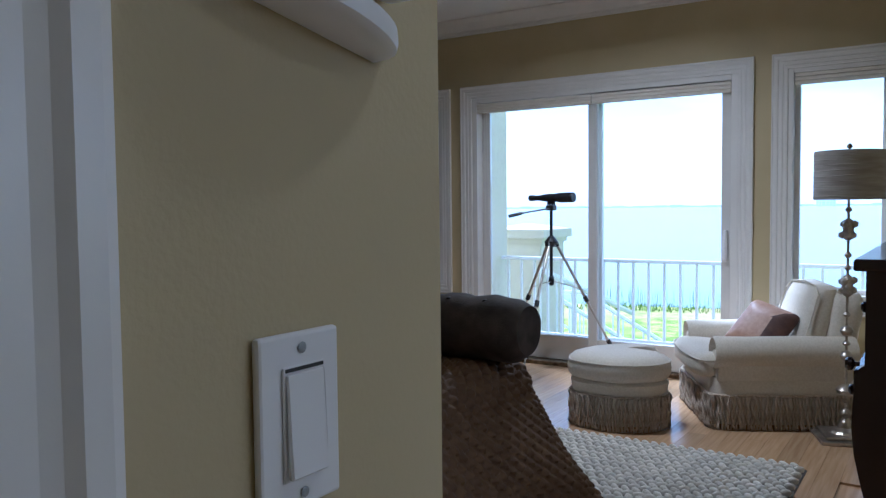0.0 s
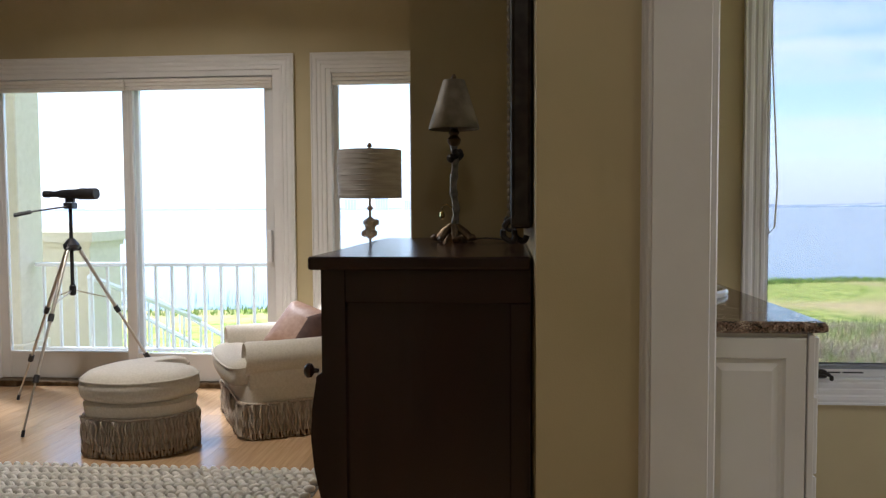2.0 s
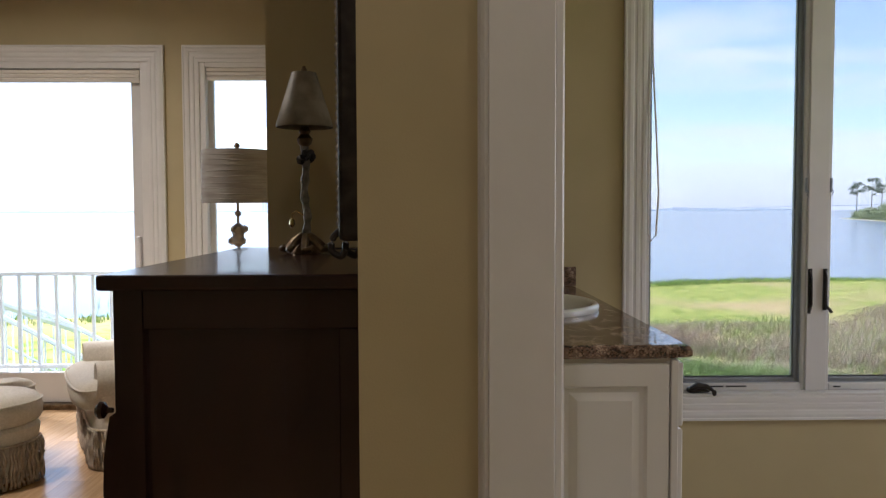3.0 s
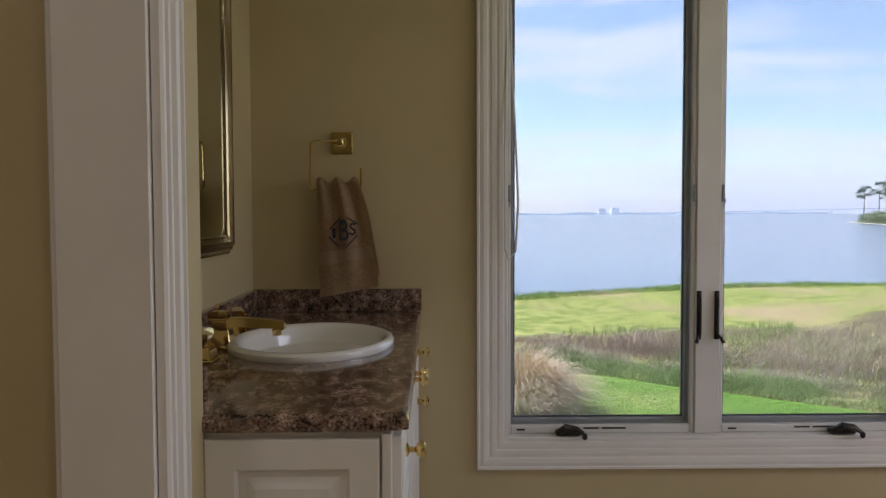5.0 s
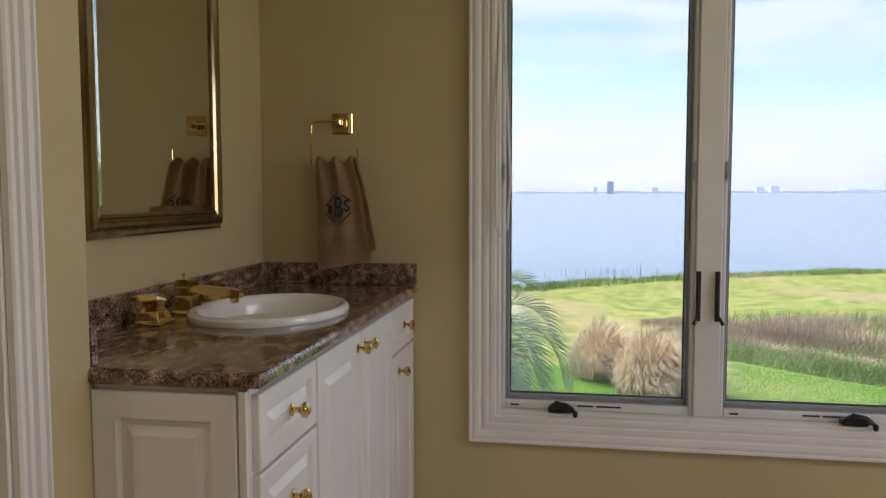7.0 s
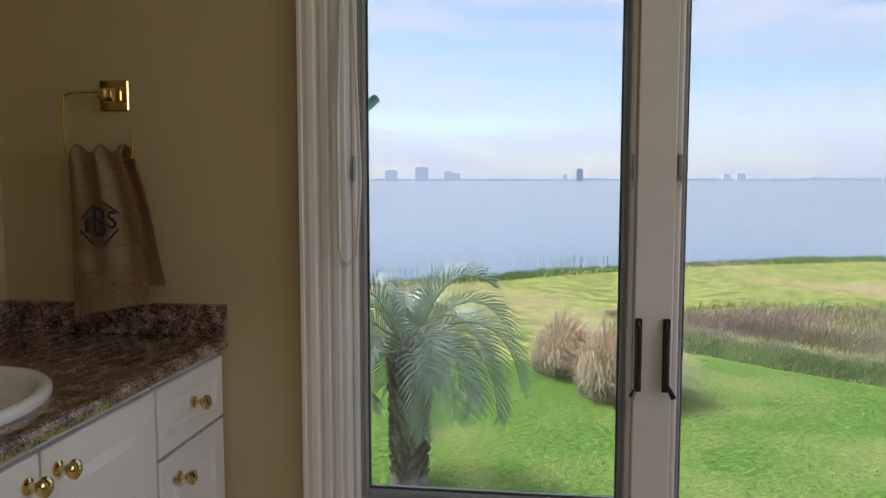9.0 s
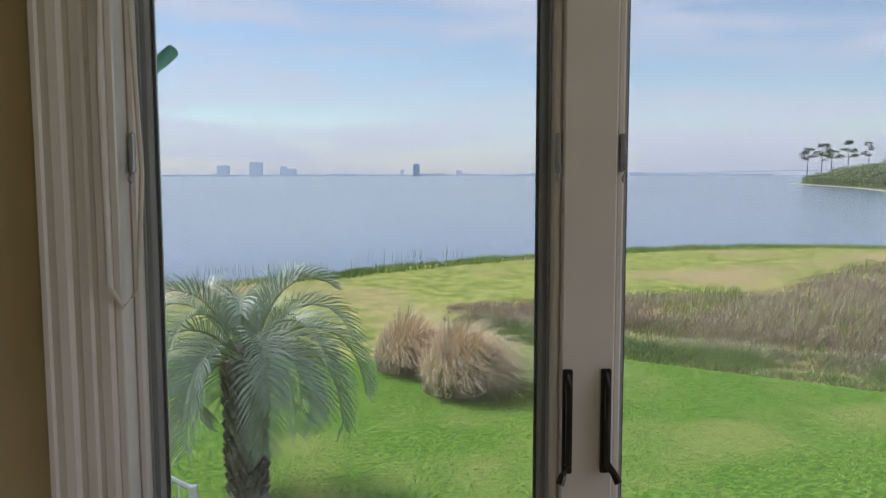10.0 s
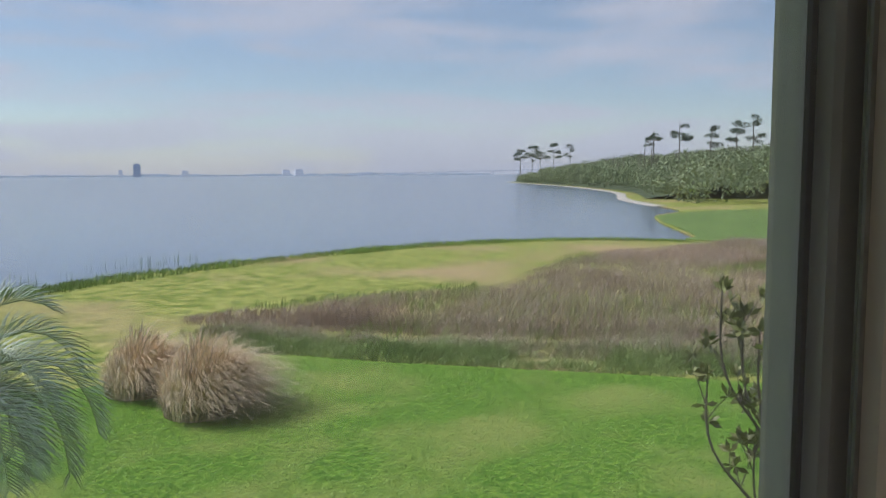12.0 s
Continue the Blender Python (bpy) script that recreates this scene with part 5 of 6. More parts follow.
bmesh.ops.recalc_face_normals(gl, faces=gl.faces)
under(bmr, "mirror_glass", gl, M_MIRROR)

# towel ring and towel
ring = thing("towel_ring", 1.123, YW, 1.562, "polished brass towel ring on a square wall plate", "towel ring")
under(ring, "wall_plate", box(1.086, 1.160, YW - 0.008, YW - 0.0005, 1.525, 1.599, 0.003), M_BRASS)
under(ring, "post", merge(box(1.106, 1.140, YW - 0.034, YW - 0.008, 1.545, 1.579, 0.006, 2), box(1.112, 1.134, YW - 0.062, YW - 0.034, 1.551, 1.573, 0.004)), M_BRASS)
RY = YW - 0.052
under(ring, "ring", tube(bezier([(1.120, RY, 1.566), (1.06, RY, 1.566), (1.032, RY, 1.562), (1.022, RY, 1.545), (1.020, RY, 1.47), (1.020, RY, 1.425), (1.026, RY, 1.408), (1.06, RY, 1.402), (1.15, RY, 1.402), (1.182, RY, 1.406), (1.190, RY, 1.420), (1.190, RY, 1.475)], 4), 0.0036, 8), M_BRASS, "", True)
tw = thing("hand_towel", 1.11, RY, 1.06, "tan terry hand towel with black monogram hanging from ring", "towel")


def towel_panel(front):
    rows = []
    for j in range(34):
        f = j / 33
        z = 1.436 - f * (0.372 if front else 0.33)
        w0, w1 = 0.068, 0.098
        k = f ** 0.8
        hw = w0 + (w1 - w0) * k
        cxt = 1.112 + 0.048 * f + 0.004 * math.sin(5 * f)
        row = []
        for i in range(27):
            s = -1 + 2 * i / 26
            gather = (1 - k) * 0.016 * math.sin(s * 7.5 + 0.6) + 0.004 * math.sin(s * 4 + 3 * f)
            yy = RY + (-0.020 - 0.018 * f if front else 0.016) - gather - 0.010 * math.sin(min(1, f * 14) * math.pi / 2) * (1 if front else -0.4)
            if f < 0.04:
                yy = RY + (yy - RY) * (0.35 + f * 16)
            row.append((cxt + hw * s, yy, z + (0.010 * math.cos(s * 7.5) * (1 - k) if j < 4 else 0) + 0.018 * s * f * (1 if front else 0.4)))
        rows.append(row)
    bm = bmesh.new()
    add_grid(bm, rows)
    r = bmesh.ops.solidify(bm, geom=list(bm.faces), thickness=0.006)
    bmesh.ops.recalc_face_normals(bm, faces=bm.faces)
    return bm


tf = under(tw, "front_fold", towel_panel(True), M_TOWEL, "", True)
under(tw, "back_fold", towel_panel(False), M_TOWEL, "", True)
rows = []
for z in (1.205, 1.165):
    f = (1.436 - z) / 0.372
    hw = 0.068 + 0.03 * f ** 0.8
    rows.append([(1.112 + 0.048 * f + 0.004 * math.sin(5 * f) + hw * s, RY - 0.030 - 0.018 * f - 0.0055 - (1 - f ** 0.8) * 0.016 * math.sin(s * 7.5 + 0.6) - 0.004 * math.sin(s * 4 + 3 * f), z + 0.018 * s * f) for s in [-0.99 + 1.98 * i / 26 for i in range(27)]])
bb = bmesh.new()
add_grid(bb, rows)
bmesh.ops.solidify(bb, geom=list(bb.faces), thickness=0.002)
m = under(tw, "woven_band", bb, M_TOWELB, "flat woven band", True)


def lettering(parent, name, text, size, m, material, sx=1.0, sy=1.0):
    """Writing in the built-in font as a mesh part, standing at the pose m."""
    cu = bpy.data.curves.new(name, "FONT")
    cu.body, cu.size, cu.extrude, cu.offset = text, size, 0.0008, 0.0006
    cu.align_x, cu.align_y = "CENTER", "CENTER"
    tmp = new("tmp_text", cu)
    bpy.context.view_layer.update()
    me = bpy.data.meshes.new_from_object(tmp)
    bpy.data.objects.remove(tmp)
    me.materials.clear()
    me.materials.append(material)
    me.transform(parent.matrix_world.inverted() @ m @ Matrix.Diagonal((sx, sy, 1, 1)))
    me.name = name
    ob = new(name, me)
    ob.parent = parent
    return ob


MY = RY - 0.0600
lettering(tw, "letter", "I", 0.062, pose(1.107, MY, 1.257, 90, 0, 0), M_THREAD, 1.5, 0.75)
lettering(tw, "letter", "B", 0.085, pose(1.138, MY - 0.001, 1.264, 90, 0, 0), M_THREAD, 0.75, 1.15)
lettering(tw, "letter", "S", 0.062, pose(1.168, MY, 1.270, 90, 0, 0), M_THREAD, 0.85, 0.9)
for a, b in (((1.078, 1.272), (1.112, 1.310)), ((1.132, 1.312), (1.170, 1.288)), ((1.074, 1.248), (1.108, 1.214)), ((1.130, 1.213), (1.168, 1.252))):
    under(tw, "border_stitch", tube([(a[0] + 0.016, MY, a[1]), (b[0] + 0.016, MY, b[1])], 0.0022, 5), M_THREAD)


# ---- outside ----
GZ, WZ = -3.57, -3.74


def field_mat(name, cols, scale, bump=0.3, big=0.06):
    """Grass seen from afar: three greens mixed at two scales."""
    m = bpy.data.materials.new(name)
    m.use_nodes = True
    n, l = m.node_tree.nodes, m.node_tree.links
    b = n["Principled BSDF"]
    b.inputs["Roughness"].default_value = 0.85
    b.inputs["Specular IOR Level"].default_value = 0.2
    co = n.new("ShaderNodeTexCoord")
    t1, t2 = n.new("ShaderNodeTexNoise"), n.new("ShaderNodeTexNoise")
    t1.inputs["Scale"].default_value, t1.inputs["Detail"].default_value = scale, 8
    t2.inputs["Scale"].default_value, t2.inputs["Detail"].default_value = big, 6
    l.new(co.outputs["Object"], t1.inputs["Vector"])
    l.new(co.outputs["Object"], t2.inputs["Vector"])
    r1, r2 = n.new("ShaderNodeValToRGB"), n.new("ShaderNodeValToRGB")
    r1.color_ramp.elements[0].color, r1.color_ramp.elements[1].color = rgb(*cols[0]), rgb(*cols[1])
    r1.color_ramp.elements[0].position, r1.color_ramp.elements[1].position = 0.40, 0.60
    r2.color_ramp.elements[0].position, r2.color_ramp.elements[1].position = 0.48, 0.66
    l.new(t1.outputs["Fac"], r1.inputs["Fac"])
    l.new(t2.outputs["Fac"], r2.inputs["Fac"])
    mix = n.new("ShaderNodeMix")
    mix.data_type = "RGBA"
    l.new(r2.outputs["Color"], mix.inputs["Factor"])
    l.new(r1.outputs["Color"], mix.inputs[6])
    mix.inputs[7].default_value = rgb(*cols[2])
    l.new(mix.outputs[2], b.inputs["Base Color"])
    bp = n.new("ShaderNodeBump")
    bp.inputs["Strength"].default_value, bp.inputs["Distance"].default_value = bump, 0.05
    l.new(t1.outputs["Fac"], bp.inputs["Height"])
    l.new(bp.outputs["Normal"], b.inputs["Normal"])
    return m


M_LAWN = field_mat("lawn", ((0.075, 0.20, 0.012), (0.22, 0.38, 0.04), (0.30, 0.36, 0.08)), 9, 0.6, 0.40)
M_FIELD = field_mat("dry_field", ((0.19, 0.26, 0.03), (0.48, 0.47, 0.12), (0.52, 0.38, 0.19)), 1.6, 0.2, 0.10)
M_WATER = mat("bay_water", (0.11, 0.15, 0.23), 0.16, color2=(0.14, 0.18, 0.27), scale=0.05, bump=0.6, bump_scale=1.1, bump_stretch=(0.5, 1.6, 1), spec=0.5)
M_SAND = mat("pale_sand", (0.55, 0.50, 0.42), 0.9, color2=(0.66, 0.61, 0.52), scale=3)
M_BLADE = mat("lawn_blade", (0.15, 0.33, 0.025), 0.6, color2=(0.30, 0.46, 0.08), scale=0.6, island=0.3)
M_REEDG = mat("green_reed", (0.20, 0.30, 0.07), 0.7, color2=(0.34, 0.43, 0.14), scale=0.6, island=0.25)
M_REEDB = mat("brown_rush", (0.38, 0.28, 0.205), 0.8, color2=(0.52, 0.41, 0.31), scale=0.25, island=0.3)
M_REEDY = mat("shore_grass", (0.18, 0.29, 0.04), 0.7, color2=(0.25, 0.36, 0.06), scale=0.4, island=0.35)
M_PLUME = mat("tan_fountain_grass", (0.66, 0.49, 0.30), 0.8, color2=(0.82, 0.67, 0.46), scale=3, island=0.45)
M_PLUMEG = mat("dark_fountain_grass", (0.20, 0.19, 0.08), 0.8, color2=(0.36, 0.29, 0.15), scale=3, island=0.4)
M_PALM = mat("blue_green_frond", (0.29, 0.37, 0.27), 0.45, color2=(0.46, 0.53, 0.41), scale=2.0, island=0.35)
M_PALMY = mat("frond_stalk", (0.22, 0.28, 0.12), 0.5, color2=(0.30, 0.34, 0.17), scale=4)
M_BOOT = mat("palm_boots", (0.10, 0.08, 0.065), 0.9, color2=(0.32, 0.27, 0.22), scale=9, stretch=(1, 1, 0.5), bump=0.6, bump_scale=25, island=0.4)
M_PINE = mat("pine_needles", (0.10, 0.14, 0.10), 0.8, color2=(0.15, 0.20, 0.13), scale=0.4, island=0.4)
M_SCRUB = mat("coastal_scrub", (0.23, 0.29, 0.14), 0.85, color2=(0.35, 0.40, 0.22), scale=0.12, island=0.3)
M_BARK = mat("grey_pine_bark", (0.14, 0.11, 0.09), 0.9, color2=(0.22, 0.19, 0.16), scale=2, stretch=(1, 1, 0.3))
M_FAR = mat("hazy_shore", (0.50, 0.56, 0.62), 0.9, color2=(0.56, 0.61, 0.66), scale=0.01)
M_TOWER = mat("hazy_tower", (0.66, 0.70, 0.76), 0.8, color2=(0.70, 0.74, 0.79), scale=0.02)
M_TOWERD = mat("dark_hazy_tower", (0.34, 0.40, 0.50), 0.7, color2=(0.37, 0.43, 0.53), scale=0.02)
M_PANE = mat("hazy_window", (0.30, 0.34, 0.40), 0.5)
# airlight haze put into the distant materials as a faint blue emission
for m_, haze_glow in ((M_FAR, (0.26, 0.31, 0.38)), (M_TOWER, (0.33, 0.36, 0.42)), (M_TOWERD, (0.10, 0.15, 0.23)), (M_PANE, (0.22, 0.27, 0.35))):
    m_.node_tree.nodes["Principled BSDF"].inputs["Emission Color"].default_value = rgb(*haze_glow)
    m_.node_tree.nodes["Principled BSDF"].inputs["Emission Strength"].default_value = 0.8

SHORE = [(-300, 60), (-60, 36), (-25, 37.5), (-10, 39.5), (-1.2, 43.2), (1.4, 45.4), (8, 50), (16, 54), (22, 56), (29, 56.8), (36, 55), (40.5, 51.0), (43, 52), (48, 60), (54, 70), (61.5, 80), (70, 86), (78, 100), (92, 128), (118, 166), (138, 205), (170, 280), (205, 380), (222, 422)]
BACK = [(240, 430), (330, 420), (520, 300), (600, 0), (600, -300), (-600, -300), (-600, 80)]


def poly_land(name, pts, z, mat_, drop=0.4):
    bm = bmesh.new()
    top = [bm.verts.new((x, y, z)) for x, y in pts]
    low = [bm.verts.new((x, y, z - drop)) for x, y in pts]
    f = bm.faces.new(top)
    k = len(pts)
    for i in range(k):
        j = (i + 1) % k
        bm.faces.new((top[j], top[i], low[i], low[j]))
    bmesh.ops.triangulate(bm, faces=[f])
    bmesh.ops.recalc_face_normals(bm, faces=bm.faces)
    return part(name, bm, mat_)


def smooth_line(pts, n=5):
    return [(p.x, p.y) for p in bezier([(x, y, 0) for x, y in pts], n)]


structure(part("water", box(-4000, 4000, -400, 3300, WZ - 1, WZ), M_WATER), "wide grey-blue bay water with light ripples", "water")
structure(poly_land("ground", smooth_line(SHORE) + BACK, GZ - 0.06, M_FIELD, 1.2), "dry yellow-green grass field running to the shore", "ground")
LAWN = smooth_line([(-40, 9), (-30, 24), (-12, 27), (-3, 25.5), (1.0, 24.5), (3.2, 25.6), (6.0, 26.0), (8.5, 24.0), (11.1, 22.1), (15.3, 18.9), (21, 13.5), (32, 7)], 5)
structure(poly_land("lawn", LAWN + [(32, -20), (-40, -20)], GZ, M_LAWN, 0.2), "mown bright green lawn", "lawn")
structure(poly_land("inlet_meadow", smooth_line([(43, 48), (41.5, 51.2), (44, 53), (49, 61), (55, 71), (63, 80), (80, 84), (95, 70), (80, 48), (43, 48)], 4)[:-1], GZ + 0.02, mat("marsh_meadow", (0.13, 0.22, 0.035), 0.85, color2=(0.20, 0.30, 0.06), scale=0.4, bump=0.4, bump_scale=2), 0.3), "bright green marsh meadow by the inlet", "meadow")
beach = bmesh.new()
LB2 = smooth_line(SHORE[17:], 6)
rows = [[(x + dx, y + dy, z) for x, y in LB2] for dx, dy, z in ((-0.9, 0.4, WZ + 0.02), (0.0, 0.0, WZ + 0.14), (0.9, -0.5, GZ - 0.03))]
add_grid(beach, rows)
structure(part("beach", beach, M_SAND), "thin strip of pale sand along the headland", "beach")


def blades(name, spots, height, width, lean, mat_, label, category, segs=2, parent=None, curl=0.6):
    """Grass blades as one joined mesh; spots: x, y, z, height factor."""
    verts, faces = [], []
    for x, y, z, k in spots:
        a = random.uniform(0, 2 * math.pi)
        la = random.uniform(0, 2 * math.pi)
        h = height * k * random.uniform(0.7, 1.2)
        w = width * random.uniform(0.7, 1.3)
        ln = h * lean * random.uniform(0.2, 1.2)
        dx, dy = w * math.cos(a), w * math.sin(a)
        ex, ey = ln * (math.cos(la) + 0.55), ln * (math.sin(la) - 0.1)
        b = len(verts)
        for s in range(segs):
            f = s / segs
            verts += [(x - dx * (1 - f) + ex * f * f, y - dy * (1 - f) + ey * f * f, z + h * (f - curl * lean * f * f * 0.3)), (x + dx * (1 - f) + ex * f * f, y + dy * (1 - f) + ey * f * f, z + h * (f - curl * lean * f * f * 0.3))]
        verts.append((x + ex, y + ey, z + h * (1 - curl * lean * 0.3)))
        for s in range(segs - 1):
            c = b + 2 * s
            faces.append((c, c + 1, c + 3, c + 2))
        c = b + 2 * (segs - 1)
        faces.append((c, c + 1, c + 2))
    me = bpy.data.meshes.new(name)
    me.from_pydata(verts, [], faces)
    me.materials.append(mat_)
    ob = new(name, me)
    if parent:
        ob.parent = parent
    return tagged(ob, label, category, "", "stuff")


def inside(x, y, poly):
    hit = False
    for (x0, y0), (x1, y1) in zip(poly, poly[1:] + poly[:1]):
        if (y0 > y) != (y1 > y) and x < (x1 - x0) * (y - y0) / (y1 - y0) + x0:
            hit = not hit
    return hit


def scatter(poly, count, z=GZ, keep=None):
    xs, ys = [p[0] for p in poly], [p[1] for p in poly]
    out = []
    while len(out) < count:
        x, y = random.uniform(min(xs), max(xs)), random.uniform(min(ys), max(ys))
        if inside(x, y, poly):
            k = keep(x, y) if keep else 1.0
            if k > 0.05:
                out.append((x, y, z, k))
    return out


def edge_rise(x, y, poly, reach):
    """0 at a patch's edge, 1 at reach metres inside it."""
    best = 9.0
    for (x0, y0), (x1, y1) in zip(poly, poly[1:] + poly[:1]):
        dx, dy = x1 - x0, y1 - y0
        t = max(0.0, min(1.0, ((x - x0) * dx + (y - y0) * dy) / (dx * dx + dy * dy)))
        best = min(best, math.hypot(x - x0 - t * dx, y - y0 - t * dy))
    return min(1.0, 0.15 + best / reach)


def patchy(x, y):
    k = 0.70 + 0.9 * noise.noise(Vector((x * 0.35, y * 0.35, 3.0))) + 0.4 * noise.noise(Vector((x * 1.3, y * 1.3, 5.0)))
    return k * edge_rise(x, y, REED_FRONT, 1.6)


REED_FRONT = [(3.8, 27.5), (6.0, 25.9), (8.5, 23.9), (11.1, 21.9), (15.3, 18.7), (21, 13.4), (34, 7), (36, 10), (25, 17), (18, 22.0), (12.5, 25.5), (9, 28.0), (6.5, 30), (4.4, 31.5)]
blades("green_reeds", scatter(REED_FRONT, 70000, GZ - 0.1, patchy), 0.72, 0.011, 0.9, M_REEDG, "dense green marsh reeds at the lawn edge", "reeds", 3)
blades("rush_tops", scatter([(x, y + 2.0) for x, y in REED_FRONT], 40000, GZ - 0.1, patchy), 0.95, 0.010, 0.85, M_REEDB, "brown rushes standing among the green reeds", "rushes", 3)
REED_BACK = [(4.0, 31.5), (6.5, 29.5), (9, 27.5), (12.5, 25), (18, 21.5), (25, 16.5), (36, 9.5), (62, 14), (62, 44), (44, 49.5), (30, 46.5), (24, 42), (17.5, 36.2), (9, 35.0), (4.2, 33.6)]


def rush_gap(x, y):
    g = noise.noise(Vector((x * 0.10 + 7, y * 0.13, 1.0)))
    return 0 if (g > 0.30 and y > 30) else (0.7 + 0.6 * noise.noise(Vector((x * 0.3, y * 0.3, 9.0)))) * edge_rise(x, y, REED_BACK, 2.5)


blades("brown_rushes", scatter(REED_BACK, 110000, GZ - 0.1, rush_gap), 0.80, 0.014, 0.8, M_REEDB, "wide stand of brown marsh rushes", "rushes", 2)
blades("mixed_reeds", scatter(REED_BACK, 16000, GZ - 0.1, lambda x, y: 0.9 if noise.noise(Vector((x * 0.10 + 7, y * 0.13, 1.0))) > 0.12 else 0), 0.62, 0.014, 0.8, M_REEDY, "green grass among the rushes", "grass", 2)
SH = smooth_line(SHORE[1:12], 8)
edge = []
for i in range(9000):
    k = random.randrange(len(SH) - 1)
    f = random.random()
    x, y = SH[k][0] + f * (SH[k + 1][0] - SH[k][0]), SH[k][1] + f * (SH[k + 1][1] - SH[k][1])
    edge.append((x + random.uniform(-0.5, 0.5), y - random.uniform(-0.3, 2.2), GZ - 0.1, 0.6 + 0.8 * abs(noise.noise(Vector((x * 0.2, 0, 0))))))
blades("shore_grass", edge, 0.42, 0.03, 0.6, M_REEDY, "green grass fringe along the water", "grass", 2)
water_reeds = []
for cx, cy, n in ((-6, 46, 30), (-2.5, 47, 35), (3, 52, 35), (5.5, 54, 30), (-14, 44, 60), (-24, 43, 80), (-9, 43.5, 45)):
    water_reeds += [(cx + random.gauss(0, 1.6), cy + random.gauss(0, 0.5), WZ, 1.0) for _ in range(n)]
blades("water_reeds", water_reeds, 0.6, 0.015, 0.2, M_REEDG, "sparse reeds standing in the shallows", "reeds", 2)
near_lawn = scatter([(-14, 9.2), (-6, 25.5), (1.0, 24.3), (6.0, 25.7), (11.1, 21.8), (15.3, 18.6), (18, 12), (10, 8.5), (-4, 8.5)], 130000)
blades("grass_blades", near_lawn, 0.034, 0.011, 1.6, M_BLADE, "short mown grass blades on the lawn", "grass", 1)


def fountain(name, x, y, r, h, n, label):
    """A tussock: long arching blades from one crown."""
    g = thing(name, x, y, GZ, label, "ornamental grass", "fountain grasses")
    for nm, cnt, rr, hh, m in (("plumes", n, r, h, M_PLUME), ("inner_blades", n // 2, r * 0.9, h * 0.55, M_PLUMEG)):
        verts, faces = [], []
        for _ in range(cnt):
            a = random.uniform(0, 2 * math.pi)
            e = random.uniform(0.02, 1.0) ** 0.55
            b0 = Vector((0.55 * r * e * math.cos(a), 0.55 * r * e * math.sin(a), 0))
            hgt = hh * (1.0 - 0.25 * e * e) * random.uniform(0.4, 1.2)
            out = rr * (0.22 + 0.60 * e) * random.uniform(0.4, 1.0)
            wob, lay = random.uniform(-0.7, 0.7), random.uniform(0.4, 1.0)
            d = Vector((math.cos(a + wob) + 0.75, math.sin(a + wob) - 0.1, 0))
            side = Vector((-math.sin(a), math.cos(a), 0)) * 0.014
            b = len(verts)
            for s in range(7):
                f = s / 6
                p = b0 + d * out * f ** 1.4 + Vector((random.gauss(0, 0.02) * f, random.gauss(0, 0.02) * f, hgt * (1.9 * f - f * f * (0.9 + 0.75 * e * lay))))
                verts += [tuple(p - side * (1.15 - f)), tuple(p + side * (1.15 - f))]
                if s:
                    c = b + 2 * s
                    faces.append((c - 2, c - 1, c + 1, c))
        me = bpy.data.meshes.new(nm)
        me.from_pydata(verts, [], faces)
        me.materials.append(m)
        ob = new(nm, me)
        ob.parent = g
    return g


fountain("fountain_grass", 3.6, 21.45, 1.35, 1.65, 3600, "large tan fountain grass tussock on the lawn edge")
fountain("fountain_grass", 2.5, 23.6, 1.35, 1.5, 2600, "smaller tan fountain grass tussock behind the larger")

# pindo palm
palm = thing("palm_tree", -0.07, 15.58, GZ, "stout blue-green pindo palm with drooping fronds on lawn", "palm tree")
tb = bmesh.new()
TRH = 2.0
add_lathe(tb, [(0.34, 0.0), (0.29, 0.10), (0.235, 0.3), (0.235, 0.9), (0.26, 1.5), (0.30, TRH), (0.2, TRH + 0.3), (0.05, TRH + 0.5)], seg=18)
for k in range(190):
    z = 0.06 + (TRH + 0.05) * k / 190
    a = k * 2.39996
    r = 0.235 + 0.045 * z / TRH
    b = box(-0.055, 0.055, -0.012, 0.03, 0, 0.16 + 0.05 * random.random())
    for v in b.verts:
        if v.co.z > 0.1:
            v.co.x *= 0.5
    b.transform(pose(r * math.cos(a), r * math.sin(a), z, 0, 0, math.degrees(a) - 90) @ pose(0, 0, 0, -18 - random.uniform(0, 14), 0, random.uniform(-12, 12)))
    merge(tb, b)
part("trunk", tb, M_BOOT, palm)


